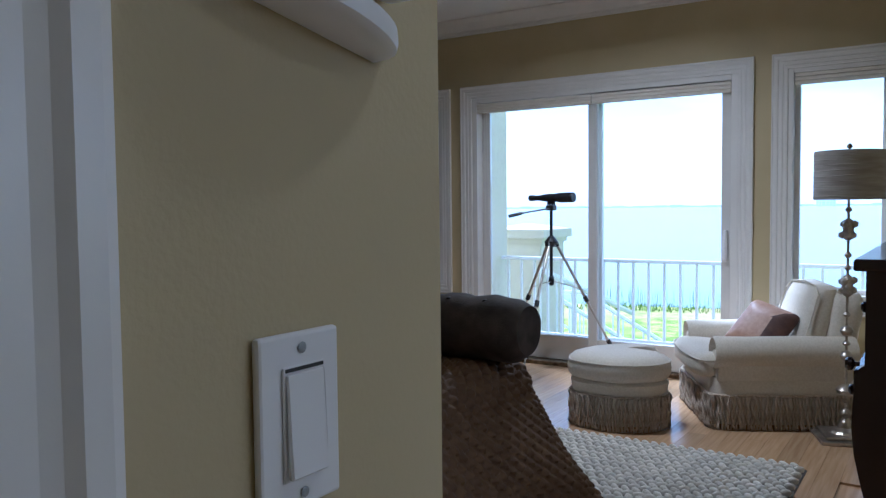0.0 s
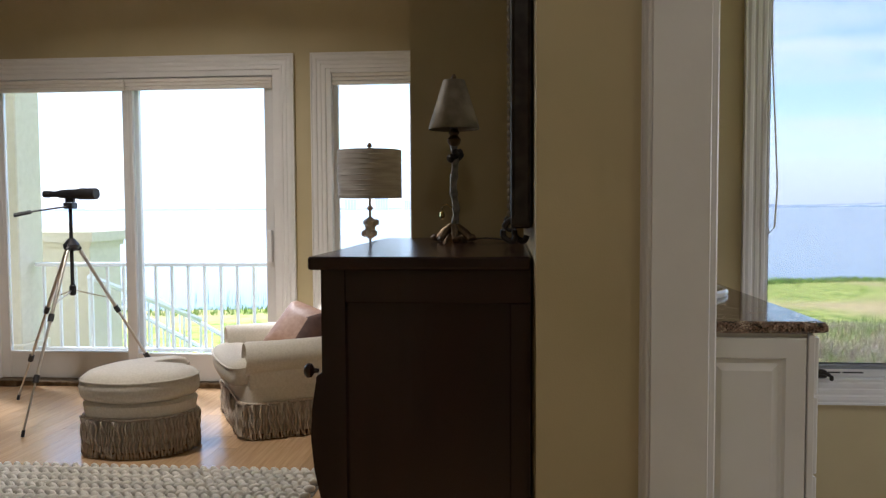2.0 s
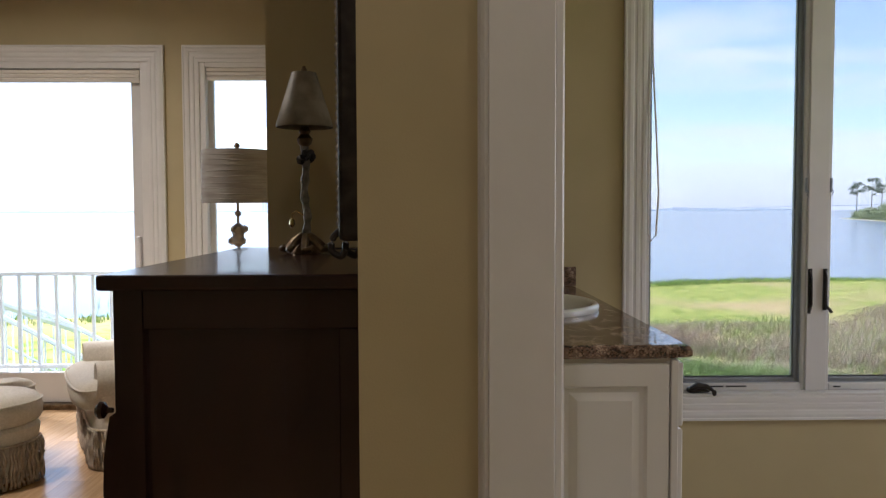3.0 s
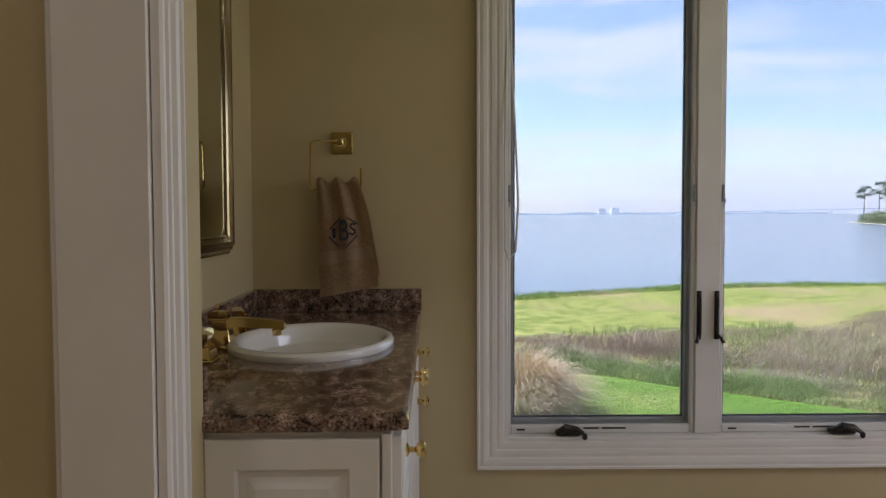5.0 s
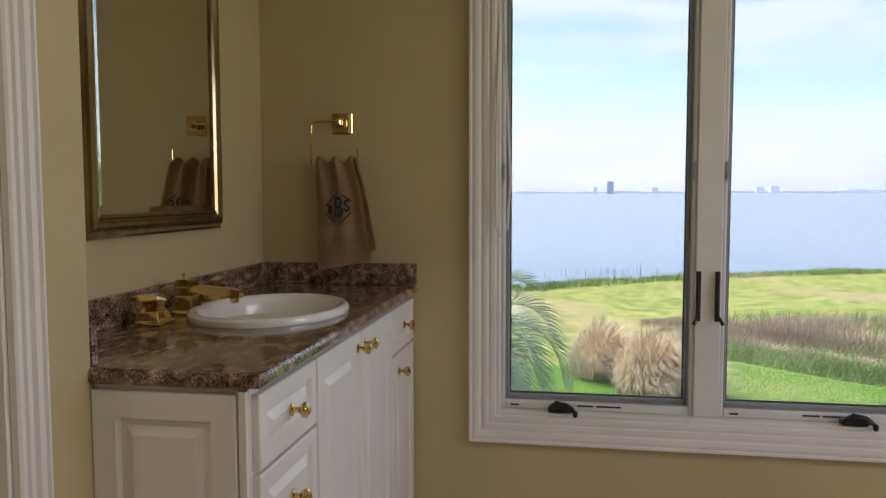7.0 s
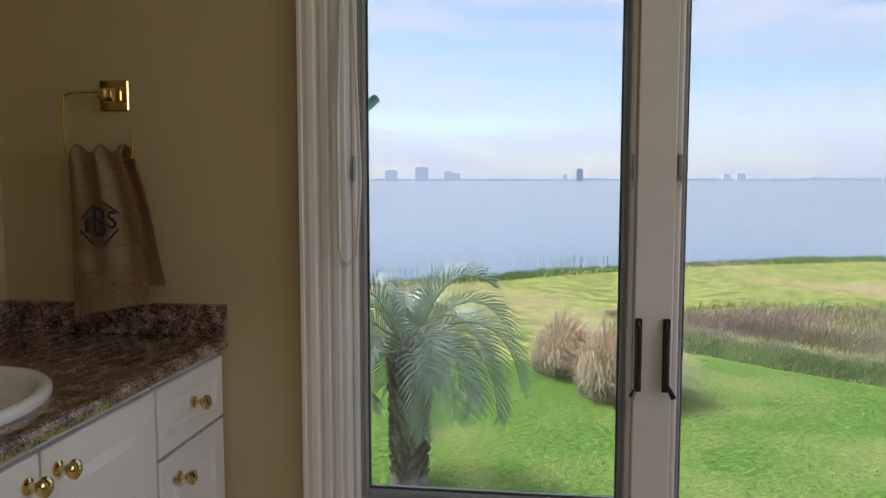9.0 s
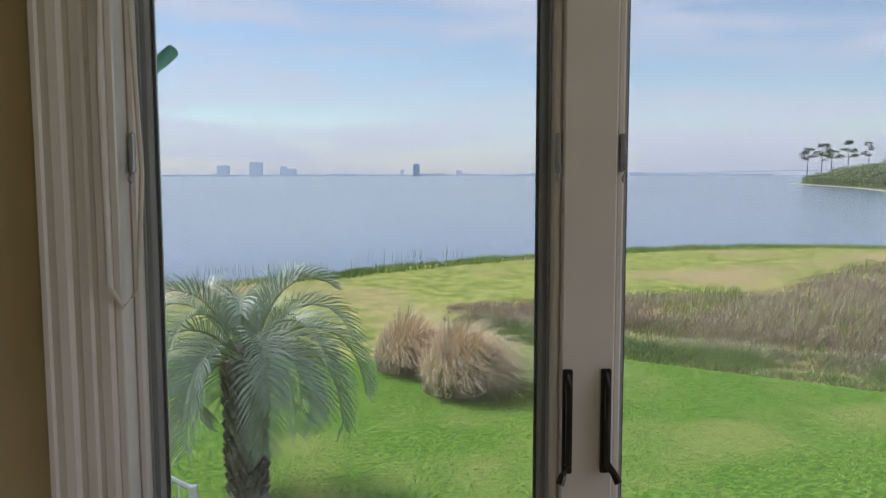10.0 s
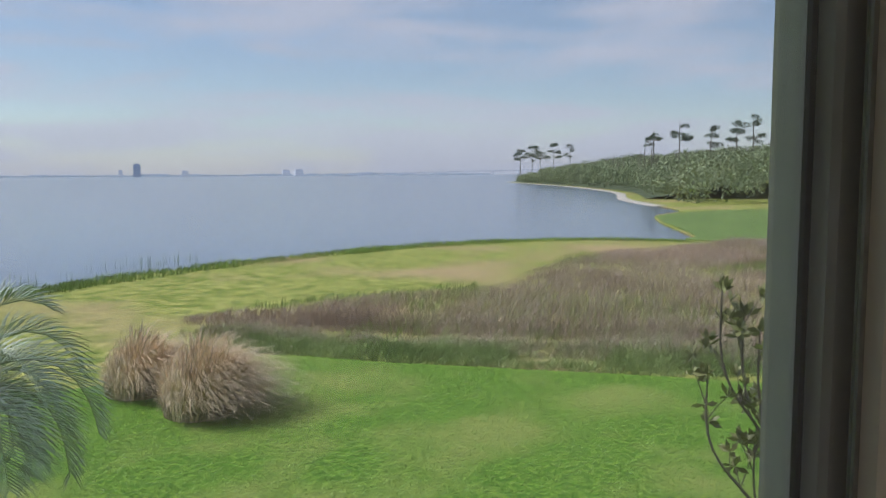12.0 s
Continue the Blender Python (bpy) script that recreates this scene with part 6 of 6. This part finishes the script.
def frond(verts, faces, stalk, az, elev, length, droop):
    """One arching frond: stalk points and two ranks of narrow leaflets."""
    top = Vector((0.12 * math.cos(az), 0.12 * math.sin(az), TRH + 0.15))
    p, d = top.copy(), Vector((math.cos(az) * math.cos(elev), math.sin(az) * math.cos(elev), math.sin(elev)))
    pts = [p.copy()]
    n = 26
    for i in range(n):
        d = (d + Vector((0, 0, -droop * (0.4 + 1.6 * i / n) / n * 2.2))).normalized()
        p = p + d * (length / n)
        pts.append(p.copy())
    stalk.append(pts)
    for i in range(5, n + 1):
        t = i / n
        dd = (pts[i] - pts[i - 1]).normalized()
        side = dd.cross(Vector((0, 0, 1)))
        if side.length < 0.05:
            side = Vector((-math.sin(az), math.cos(az), 0))
        side.normalize()
        upv = side.cross(dd).normalized()
        for half in (0.0, 0.5):
            q = pts[i - 1].lerp(pts[i], half)
            ll = 0.70 * math.sin(math.pi * (0.12 + 0.80 * t)) ** 0.8 * random.uniform(0.93, 1.06)
            for s in (-1, 1):
                out = (side * s * 0.80 + dd * 0.85 + upv * (0.62 + random.uniform(-0.07, 0.07))).normalized()
                b = len(verts)
                wv = dd.cross(out).normalized().cross(out) * 0.0092
                m1 = q + out * ll * 0.5
                m2 = q + out * ll + Vector((0, 0, -0.16 * ll - 0.04))
                verts.extend([tuple(q - wv * 0.7), tuple(q + wv * 0.7), tuple(m1 + wv + Vector((0, 0, -0.02))), tuple(m1 - wv + Vector((0, 0, -0.02))), tuple(m2)])
                faces.extend([(b, b + 1, b + 2, b + 3), (b + 3, b + 2, b + 4)])


rng = random.Random(11)
verts, faces, stalks = [], [], []
NF = 34
for k in range(NF):
    f = k / NF
    az = k * 2.39996 + rng.uniform(-0.2, 0.2)
    elev = radians(76 - 62 * f + rng.uniform(-7, 7))
    southward = math.cos(az + math.pi / 2)
    if f > 0.80 and southward > 0.6:
        continue
    frond(verts, faces, stalks, az, elev, 1.25 + 1.1 * math.sin(math.pi * min(1, f * 0.8 + 0.2)) + rng.uniform(-0.2, 0.2), 1.15 + 1.1 * f + rng.uniform(-0.15, 0.15))
me = bpy.data.meshes.new("crown")
me.from_pydata(verts, [], faces)
me.materials.append(M_PALM)
cr = new("crown", me)
cr.parent = palm
sb = bmesh.new()
for pts in stalks:
    add_tube(sb, pts[::3] + [pts[-1]], 0.012, 5, [0.024 - 0.020 * i / len(pts[::3]) for i in range(len(pts[::3]) + 1)])
part("frond_stalks", sb, M_PALMY, palm)

# leaf shrub near the house
M_SHRUBL = mat("leathery_leaf", (0.16, 0.18, 0.06), 0.45, color2=(0.36, 0.36, 0.16), scale=6, island=0.5)
shrub = thing("shrub", 6.75, 8.2, GZ, "tall sparse shrub with grey twigs and leaf whorls", "shrub")
tw_b, lv_v, lv_f = bmesh.new(), [], []
rng = random.Random(5)


def whorl(q, d, size, count):
    """A tuft of pointed leaves round a twig's end."""
    for i in range(count):
        o = Vector((rng.gauss(0, 1), rng.gauss(0, 1), rng.gauss(0, 1))).normalized()
        o = (d * rng.uniform(0.35, 1.1) + o).normalized() * size * rng.uniform(0.7, 1.15)
        w = o.cross(Vector((rng.gauss(0, 1), rng.gauss(0, 1), rng.gauss(0, 1)))).normalized() * size * 0.21
        b = len(lv_v)
        lv_v.extend([tuple(q), tuple(q + o * 0.55 + w), tuple(q + o), tuple(q + o * 0.55 - w)])
        lv_f.append((b, b + 1, b + 2, b + 3))


def limb(ctrl, r0, tufts):
    """A tapering stem with short leafy side twigs along its outer half."""
    pts = bezier([Vector(c) for c in ctrl], 6)
    n = len(pts)
    add_tube(tw_b, pts, 0.01, 6, [r0 * (1 - 0.8 * i / n) for i in range(n)])
    whorl(pts[-1], (pts[-1] - pts[-2]).normalized(), 0.11, 15)
    for i in range(tufts):
        k = rng.randrange(n // 2, n - 1)
        d = ((pts[k + 1] - pts[k]).normalized() * 0.6 + Vector((rng.gauss(0, 0.5), rng.gauss(0, 0.5), 0.55))).normalized()
        e = pts[k] + d * rng.uniform(0.08, 0.26)
        add_tube(tw_b, [pts[k], pts[k].lerp(e, 0.5) + Vector((0, 0, 0.01)), e], 0.004, 5, [0.005, 0.004, 0.003])
        whorl(e, d, 0.095, 10)


TOPS = [(-1.11, 0.49, 4.15), (-0.98, 0.42, 3.98), (-0.89, 0.37, 3.87), (-1.22, 0.48, 3.59), (-0.95, 0.32, 3.13), (-0.5, 0.6, 4.1), (-0.3, 0.2, 4.3), (0.1, 0.5, 4.2), (0.4, 0.3, 3.9), (0.6, -0.2, 3.6), (0.2, -0.5, 3.8), (0.7, 0.5, 3.2), (-0.4, -0.3, 3.5)]
for tx, ty, tz in TOPS:
    z0 = rng.uniform(0.3, 1.2)
    limb([(0.05 * tx, 0.05 * ty, 0.0), (0.18 * tx, 0.2 * ty, z0), (0.66 * tx, 0.5 * ty, tz * 0.62 + 0.25), (0.97 * tx, 0.95 * ty, tz * 0.86), (tx, ty, tz)], 0.022, 9)
part("twigs", tw_b, M_BARK, shrub)
me = bpy.data.meshes.new("leaves")
me.from_pydata(lv_v, [], lv_f)
me.materials.append(M_SHRUBL)
ob = new("leaves", me)
ob.parent = shrub

# headland: scrub wood and tall pines
HEAD = [(p[0] + 6, p[1] - 2) for p in smooth_line(SHORE[18:], 4)] + [(228, 418), (300, 380), (330, 250), (240, 120), (150, 90), (105, 92), (84, 98)]
sv, sf = [], []
rng = random.Random(21)
ICO = bmesh.new()
bmesh.ops.create_icosphere(ICO, subdivisions=1, radius=1.0)
ico_v = [v.co.copy() for v in ICO.verts]
ico_f = [tuple(v.index for v in f.verts) for f in ICO.faces]
ICO.free()


def clump(verts_, faces_, c, r, flat=0.8, n=26, size=0.35):
    """Foliage: many small tilted leaf sprays on a lumpy ball."""
    for _ in range(n):
        d = Vector((rng.gauss(0, 1), rng.gauss(0, 1), rng.gauss(0.25, 1))).normalized()
        p = Vector(c) + Vector((d.x, d.y, d.z * flat)) * r * rng.uniform(0.55, 1.08)
        u = Vector((rng.gauss(0, 1), rng.gauss(0, 1), rng.gauss(0, 1))).normalized()
        w = u.cross(d).normalized()
        s = r * size * rng.uniform(0.6, 1.3)
        b = len(verts_)
        verts_ += [tuple(p + u * s), tuple(p + w * s * 0.7), tuple(p - u * s), tuple(p - w * s * 0.7 + d * s * 0.4)]
        faces_.append((b, b + 1, b + 2, b + 3))


count = 0
xs, ys = [p[0] for p in HEAD], [p[1] for p in HEAD]
while count < 2400:
    x, y = rng.uniform(min(xs), max(xs)), rng.uniform(min(ys), max(ys))
    if not inside(x, y, HEAD):
        continue
    away = min(math.hypot(x - a, y - b) for a, b in LB2)
    if away > 90:
        continue
    hgt = (0.8 + min(away, 45) * 0.16 + rng.uniform(-1.5, 3.0)) * min(1.0, 0.35 + (425 - y) / 150)
    r = rng.uniform(1.4, 2.6) * (1 + y / 400)
    clump(sv, sf, (x, y, GZ + max(0.5, hgt)), r * min(1.0, 0.5 + (425 - y) / 120), 0.8, 120, 0.10)
    count += 1
me = bpy.data.meshes.new("headland_scrub")
me.from_pydata(sv, [], sf)
me.materials.append(M_SCRUB)
tagged(new("headland_scrub", me), "low green coastal scrub wood covering the headland", "scrub wood", "", "stuff")
hill = bmesh.new()
rows = []
HL = smooth_line(SHORE[18:], 3)
for away, up in ((4, 0.0), (14, 1.6), (30, 4.2), (55, 6.5), (110, 6.5)):
    rows.append([(x + away * 0.87, y - away * 0.45, GZ + up * (0.5 + 0.5 * min(1, (430 - y) / 160))) for x, y in HL])
add_grid(hill, rows)
structure(part("headland", hill, mat("scrub_floor", (0.06, 0.09, 0.035), 0.9, color2=(0.11, 0.14, 0.06), scale=0.3), None, "", True), "low wooded headland across the water", "headland")


def pine(x, y, h, spread):
    base = GZ + 1.0
    t = thing("pine_tree", x, y, base, "tall slim pine with a sparse flat crown", "pine tree", "headland pines")
    v, f = [], []
    tb_ = bmesh.new()
    bend = rng.uniform(-0.03, 0.03) * h
    add_tube(tb_, [(0, 0, -1.5), (bend * 0.3, 0, h * 0.4), (bend, 0, h * 0.97)], 0.2, 6, [0.26, 0.20, 0.07])
    for k in range(rng.randint(8, 11)):
        z = h * rng.uniform(0.62, 1.0)
        a = rng.uniform(0, 6.28)
        r = spread * (1.15 - 0.75 * (z / h - 0.62) / 0.38) * rng.uniform(0.45, 1.0)
        c = (bend + r * math.cos(a), r * math.sin(a), z + 0.1 * r)
        add_tube(tb_, [(bend * z / h, 0, z - 0.4), c], 0.05, 4)
        clump(v, f, c, spread * rng.uniform(0.32, 0.52), 0.45, 90, 0.16)
    part("trunk", tb_, M_BARK, t)
    me_ = bpy.data.meshes.new("crown")
    me_.from_pydata(v, [], f)
    me_.materials.append(M_PINE)
    o = new("crown", me_)
    o.parent = t
    return t


for x, y, h, s in ((222, 405, 17, 4.2), (228, 402, 20, 4.6), (235, 405, 17, 4.0), (240, 398, 20, 4.4), (243, 385, 20, 3.0),
                   (152, 196, 17, 2.6), (158, 192, 20, 3.4), (164, 186, 17, 3.0), (157, 168, 18, 2.9), (163, 168, 19, 3.2), (166, 160, 21, 3.6), (173, 158, 17, 2.6),
                   (172, 150, 22, 3.4), (176, 150, 21, 3.2), (181, 152, 23, 3.6), (179, 146, 18, 3.0), (186, 148, 21, 3.3), (190, 146, 19, 3.0), (197, 150, 20, 3.0), (205, 150, 19, 3.0)):
    pine(x, y, h, s)
bare = [(121, 150, 5.5), (125, 149, 4.2), (150, 178, 9), (138, 170, 7.5), (160, 200, 9)]
bare += [(132 + 3.1 * k + rng.uniform(-2, 2), 166 + 6.0 * k + rng.uniform(-14, 6), rng.uniform(8.5, 12)) for k in range(26)]
for x, y, h in bare:
    dp = thing("dead_trunk", x, y, GZ, "bare grey dead pine trunk at the shore", "dead tree", "bare trunks")
    part("trunk", tube([(0, 0, -0.3), (0.1, 0, h * 0.5), (0.25, 0.1, h)], 0.2, 6, [0.25, 0.2, 0.1]), M_BARK, dp)

# far shore with towers
FY = 3000
fs = bmesh.new()
rng = random.Random(3)
x = -3300
while x < 1500:
    w = rng.uniform(18, 60)
    hh = rng.uniform(3.5, 9.0)
    add_box(fs, x, x + w, FY, FY + 30, WZ, WZ + hh)
    x += w * 0.9
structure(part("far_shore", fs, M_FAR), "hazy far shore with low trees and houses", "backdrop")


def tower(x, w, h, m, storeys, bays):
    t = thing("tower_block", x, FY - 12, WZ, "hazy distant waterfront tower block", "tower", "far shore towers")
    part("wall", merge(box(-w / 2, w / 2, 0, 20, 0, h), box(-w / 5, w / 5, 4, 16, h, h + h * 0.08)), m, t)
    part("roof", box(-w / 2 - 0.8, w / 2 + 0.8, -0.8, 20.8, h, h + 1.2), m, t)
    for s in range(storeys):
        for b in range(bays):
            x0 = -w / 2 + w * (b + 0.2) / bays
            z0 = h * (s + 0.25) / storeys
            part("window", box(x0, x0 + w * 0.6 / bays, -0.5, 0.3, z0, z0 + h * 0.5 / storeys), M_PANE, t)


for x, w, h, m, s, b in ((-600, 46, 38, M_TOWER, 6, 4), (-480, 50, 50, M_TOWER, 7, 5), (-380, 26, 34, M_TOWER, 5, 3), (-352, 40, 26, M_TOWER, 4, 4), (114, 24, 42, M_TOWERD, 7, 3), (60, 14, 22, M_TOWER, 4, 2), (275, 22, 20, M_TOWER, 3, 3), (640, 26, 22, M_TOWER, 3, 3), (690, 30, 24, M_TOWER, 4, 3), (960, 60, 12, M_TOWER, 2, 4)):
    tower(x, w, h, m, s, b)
br = thing("bridge", 1600, FY - 40, WZ, "long thin hazy bridge over the bay", "bridge")
dk = bmesh.new()
add_grid(dk, [[(x, -4, z), (x, 4, z), (x, 4, z - 2.5), (x, -4, z - 2.5)] for x, z in [(-700 + 60 * i, 9 + 12 * math.sin(math.pi * min(1, i / 30)) ** 2) for i in range(31)]], True, True)
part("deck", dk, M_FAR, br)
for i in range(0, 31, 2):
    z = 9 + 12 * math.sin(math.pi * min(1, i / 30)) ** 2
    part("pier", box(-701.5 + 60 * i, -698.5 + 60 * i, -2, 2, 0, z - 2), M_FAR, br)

# ---- balcony, stairs, house outside ----
structure(part("balcony_deck", box(-6.5, 0.62, YB + 0.165, 8.40, -0.25, -0.06), M_DECK), "grey boarded balcony floor", "balcony floor")
rl = thing("balcony_railing", -2.4, 8.25, -0.06, "white painted metal balcony railing with slim balusters", "railing")
under(rl, "top_rail", box(-3.62, 0.60, 8.215, 8.285, 0.775, 0.81, 0.008, 2), M_RAIL)
under(rl, "bottom_rail", box(-3.62, 0.60, 8.23, 8.27, 0.02, 0.05, 0.004), M_RAIL)
x = -3.55
while x < 0.58:
    under(rl, "baluster", box(x - 0.011, x + 0.011, 8.239, 8.261, 0.05, 0.775), M_RAIL)
    x += 0.148
under(rl, "post", box(0.56, 0.60, 8.23, 8.27, -0.06, 0.775), M_RAIL)
pl = thing("porch_pillar", -3.72, 8.25, -0.06, "cream stucco porch pillar beside the railing", "pillar")
under(pl, "shaft", box(-4.56, -3.66, 8.07, 8.43, -0.06, 3.2, 0.01), M_STUCCO)
under(pl, "plinth", box(-4.59, -3.63, 8.04, 8.46, -0.06, 0.10, 0.01), M_STUCCO)
col = thing("stair_pier", -3.95, 9.5, GZ, "cream stucco pier with pyramid cap by the stairs", "pier")
under(col, "shaft", box(-4.27, -3.63, 9.18, 9.82, GZ, 0.93, 0.01), M_STUCCO)
cp = bmesh.new()
add_grid(cp, [[(-3.95 + sx * k, 9.5 + sy * k, z) for sx, sy in ((-1, -1), (1, -1), (1, 1), (-1, 1))] for k, z in ((0.345, 0.90), (0.345, 0.955), (0.39, 0.955), (0.39, 1.055), (0.02, 1.12))], True, True)
under(col, "cap", cp, M_STUCCO)
under(col, "base", box(-4.31, -3.59, 9.14, 9.86, -1.4, -0.35, 0.015), M_STUCCO)
structure(part("porch_landing", merge(box(-6.5, -3.0, 8.40, 9.9, -0.75, -0.60), box(-7.4, -5.0, 9.9, 13.9, -1.25, -1.07)), M_DECK), "grey boarded stair landing", "landing")
lr = thing("landing_railing", -5.2, 9.0, -0.6, "white landing railing beyond the balcony", "railing")
under(lr, "top_rail", tube([(-4.6, 8.5, 0.66), (-6.4, 10.6, 0.60)], 0.03, 6), M_RAIL)
for k in range(12):
    f = k / 11
    under(lr, "baluster", tube([(-4.6 - 1.8 * f, 8.5 + 2.1 * f, -0.60), (-4.6 - 1.8 * f, 8.5 + 2.1 * f, 0.64)], 0.012, 5), M_RAIL)
sr = thing("stair_railing", -3.4, 9.2, -0.6, "white stair railing falling beside the pier", "railing")
under(sr, "top_rail", tube([(-3.55, 9.0, 0.62), (-2.9, 10.2, 0.02)], 0.03, 6), M_RAIL)
for k in range(7):
    f = k / 6
    p0 = Vector((-3.55, 9.0, 0.60)).lerp(Vector((-2.9, 10.2, 0.0)), f)
    under(sr, "baluster", tube([p0, p0 - Vector((0, 0, 0.85))], 0.012, 5), M_RAIL)
stair = thing("garden_stair", -2.7, 13.2, GZ, "white-railed wooden stair descending to the lawn", "stair")
NS = 14
for k in range(NS):
    z = -1.07 - (k + 1) * (2.5 / (NS + 1))
    under(stair, "tread", box(-5.0 + 4.5 * k / NS, -5.0 + 4.5 * (k + 1) / NS + 0.03, 12.72, 13.68, z - 0.05, z), M_DECK)
for y in (12.7, 13.7):
    under(stair, "stringer", tube([(-5.0, y, -1.25), (-0.45, y, -3.62)], 0.07, 4), M_RAIL)
    under(stair, "handrail", tube([(-6.9, y, -0.17), (-5.0, y, -0.17), (-0.42, y, -2.63)], 0.035, 6), M_RAIL)
    under(stair, "lower_rail", tube([(-5.0, y, -0.55), (-0.42, y, -3.01)], 0.02, 5), M_RAIL)
    for k in range(27):
        f = k / 26
        x, z = -5.0 + 4.58 * f, -0.17 - 2.46 * f
        under(stair, "baluster", tube([(x, y, z), (x, y, z - 0.95)], 0.014, 5), M_RAIL)
    under(stair, "newel_post", box(-0.47, -0.37, y - 0.05, y + 0.05, GZ, -2.58, 0.008), M_RAIL)
    for k in range(9):
        under(stair, "baluster", tube([(-6.9 + 0.21 * k, y, -0.17), (-6.9 + 0.21 * k, y, -1.07)], 0.014, 5), M_RAIL)
# lower house wall under the rooms
wall("house_base", [(XL - 0.2, 0.8, 6.9, 7.1, GZ, -0.16), (0.7, 4.55, 4.95, 5.12, GZ, -0.001), (0.8, 0.95, 5.12, 7.12, GZ, CEIL)], "cream stucco outside wall below the rooms", M_STUCCO)
# teal shutter stay beside the bathroom window
ts = thing("shutter_stay", 1.69, 5.16, 1.5, "weathered teal painted shutter stay outside the window", "shutter stay")
under(ts, "rail", box(1.650, 1.680, 5.135, 5.165, 0.5, 2.3, 0.003), M_TEAL)
under(ts, "bracket", box(1.648, 1.684, 5.133, 5.167, 1.465, 1.482, 0.002), M_SASH)
under(ts, "arm", tube([(1.660, 5.16, 1.51), (1.664, 5.205, 1.54), (1.694, 5.24, 1.578)], 0.0125, 10), M_TEAL, "", True)
# floor boards round the seating
NB = 0
for i in range(30):
    x0 = -2.95 + i * 0.105
    y0 = 5.2 - random.uniform(0.0, 0.9)
    while y0 < YB - 0.02:
        ln = random.uniform(0.7, 1.3)
        y1 = min(y0 + ln, YB - 0.004)
        if y1 - y0 > 0.05:
            ob = part("plank", box(x0, x0 + 0.1038, y0, y1 - 0.0012, -0.0115, 0.0), M_OAK, floor_ob)
        y0 = y1
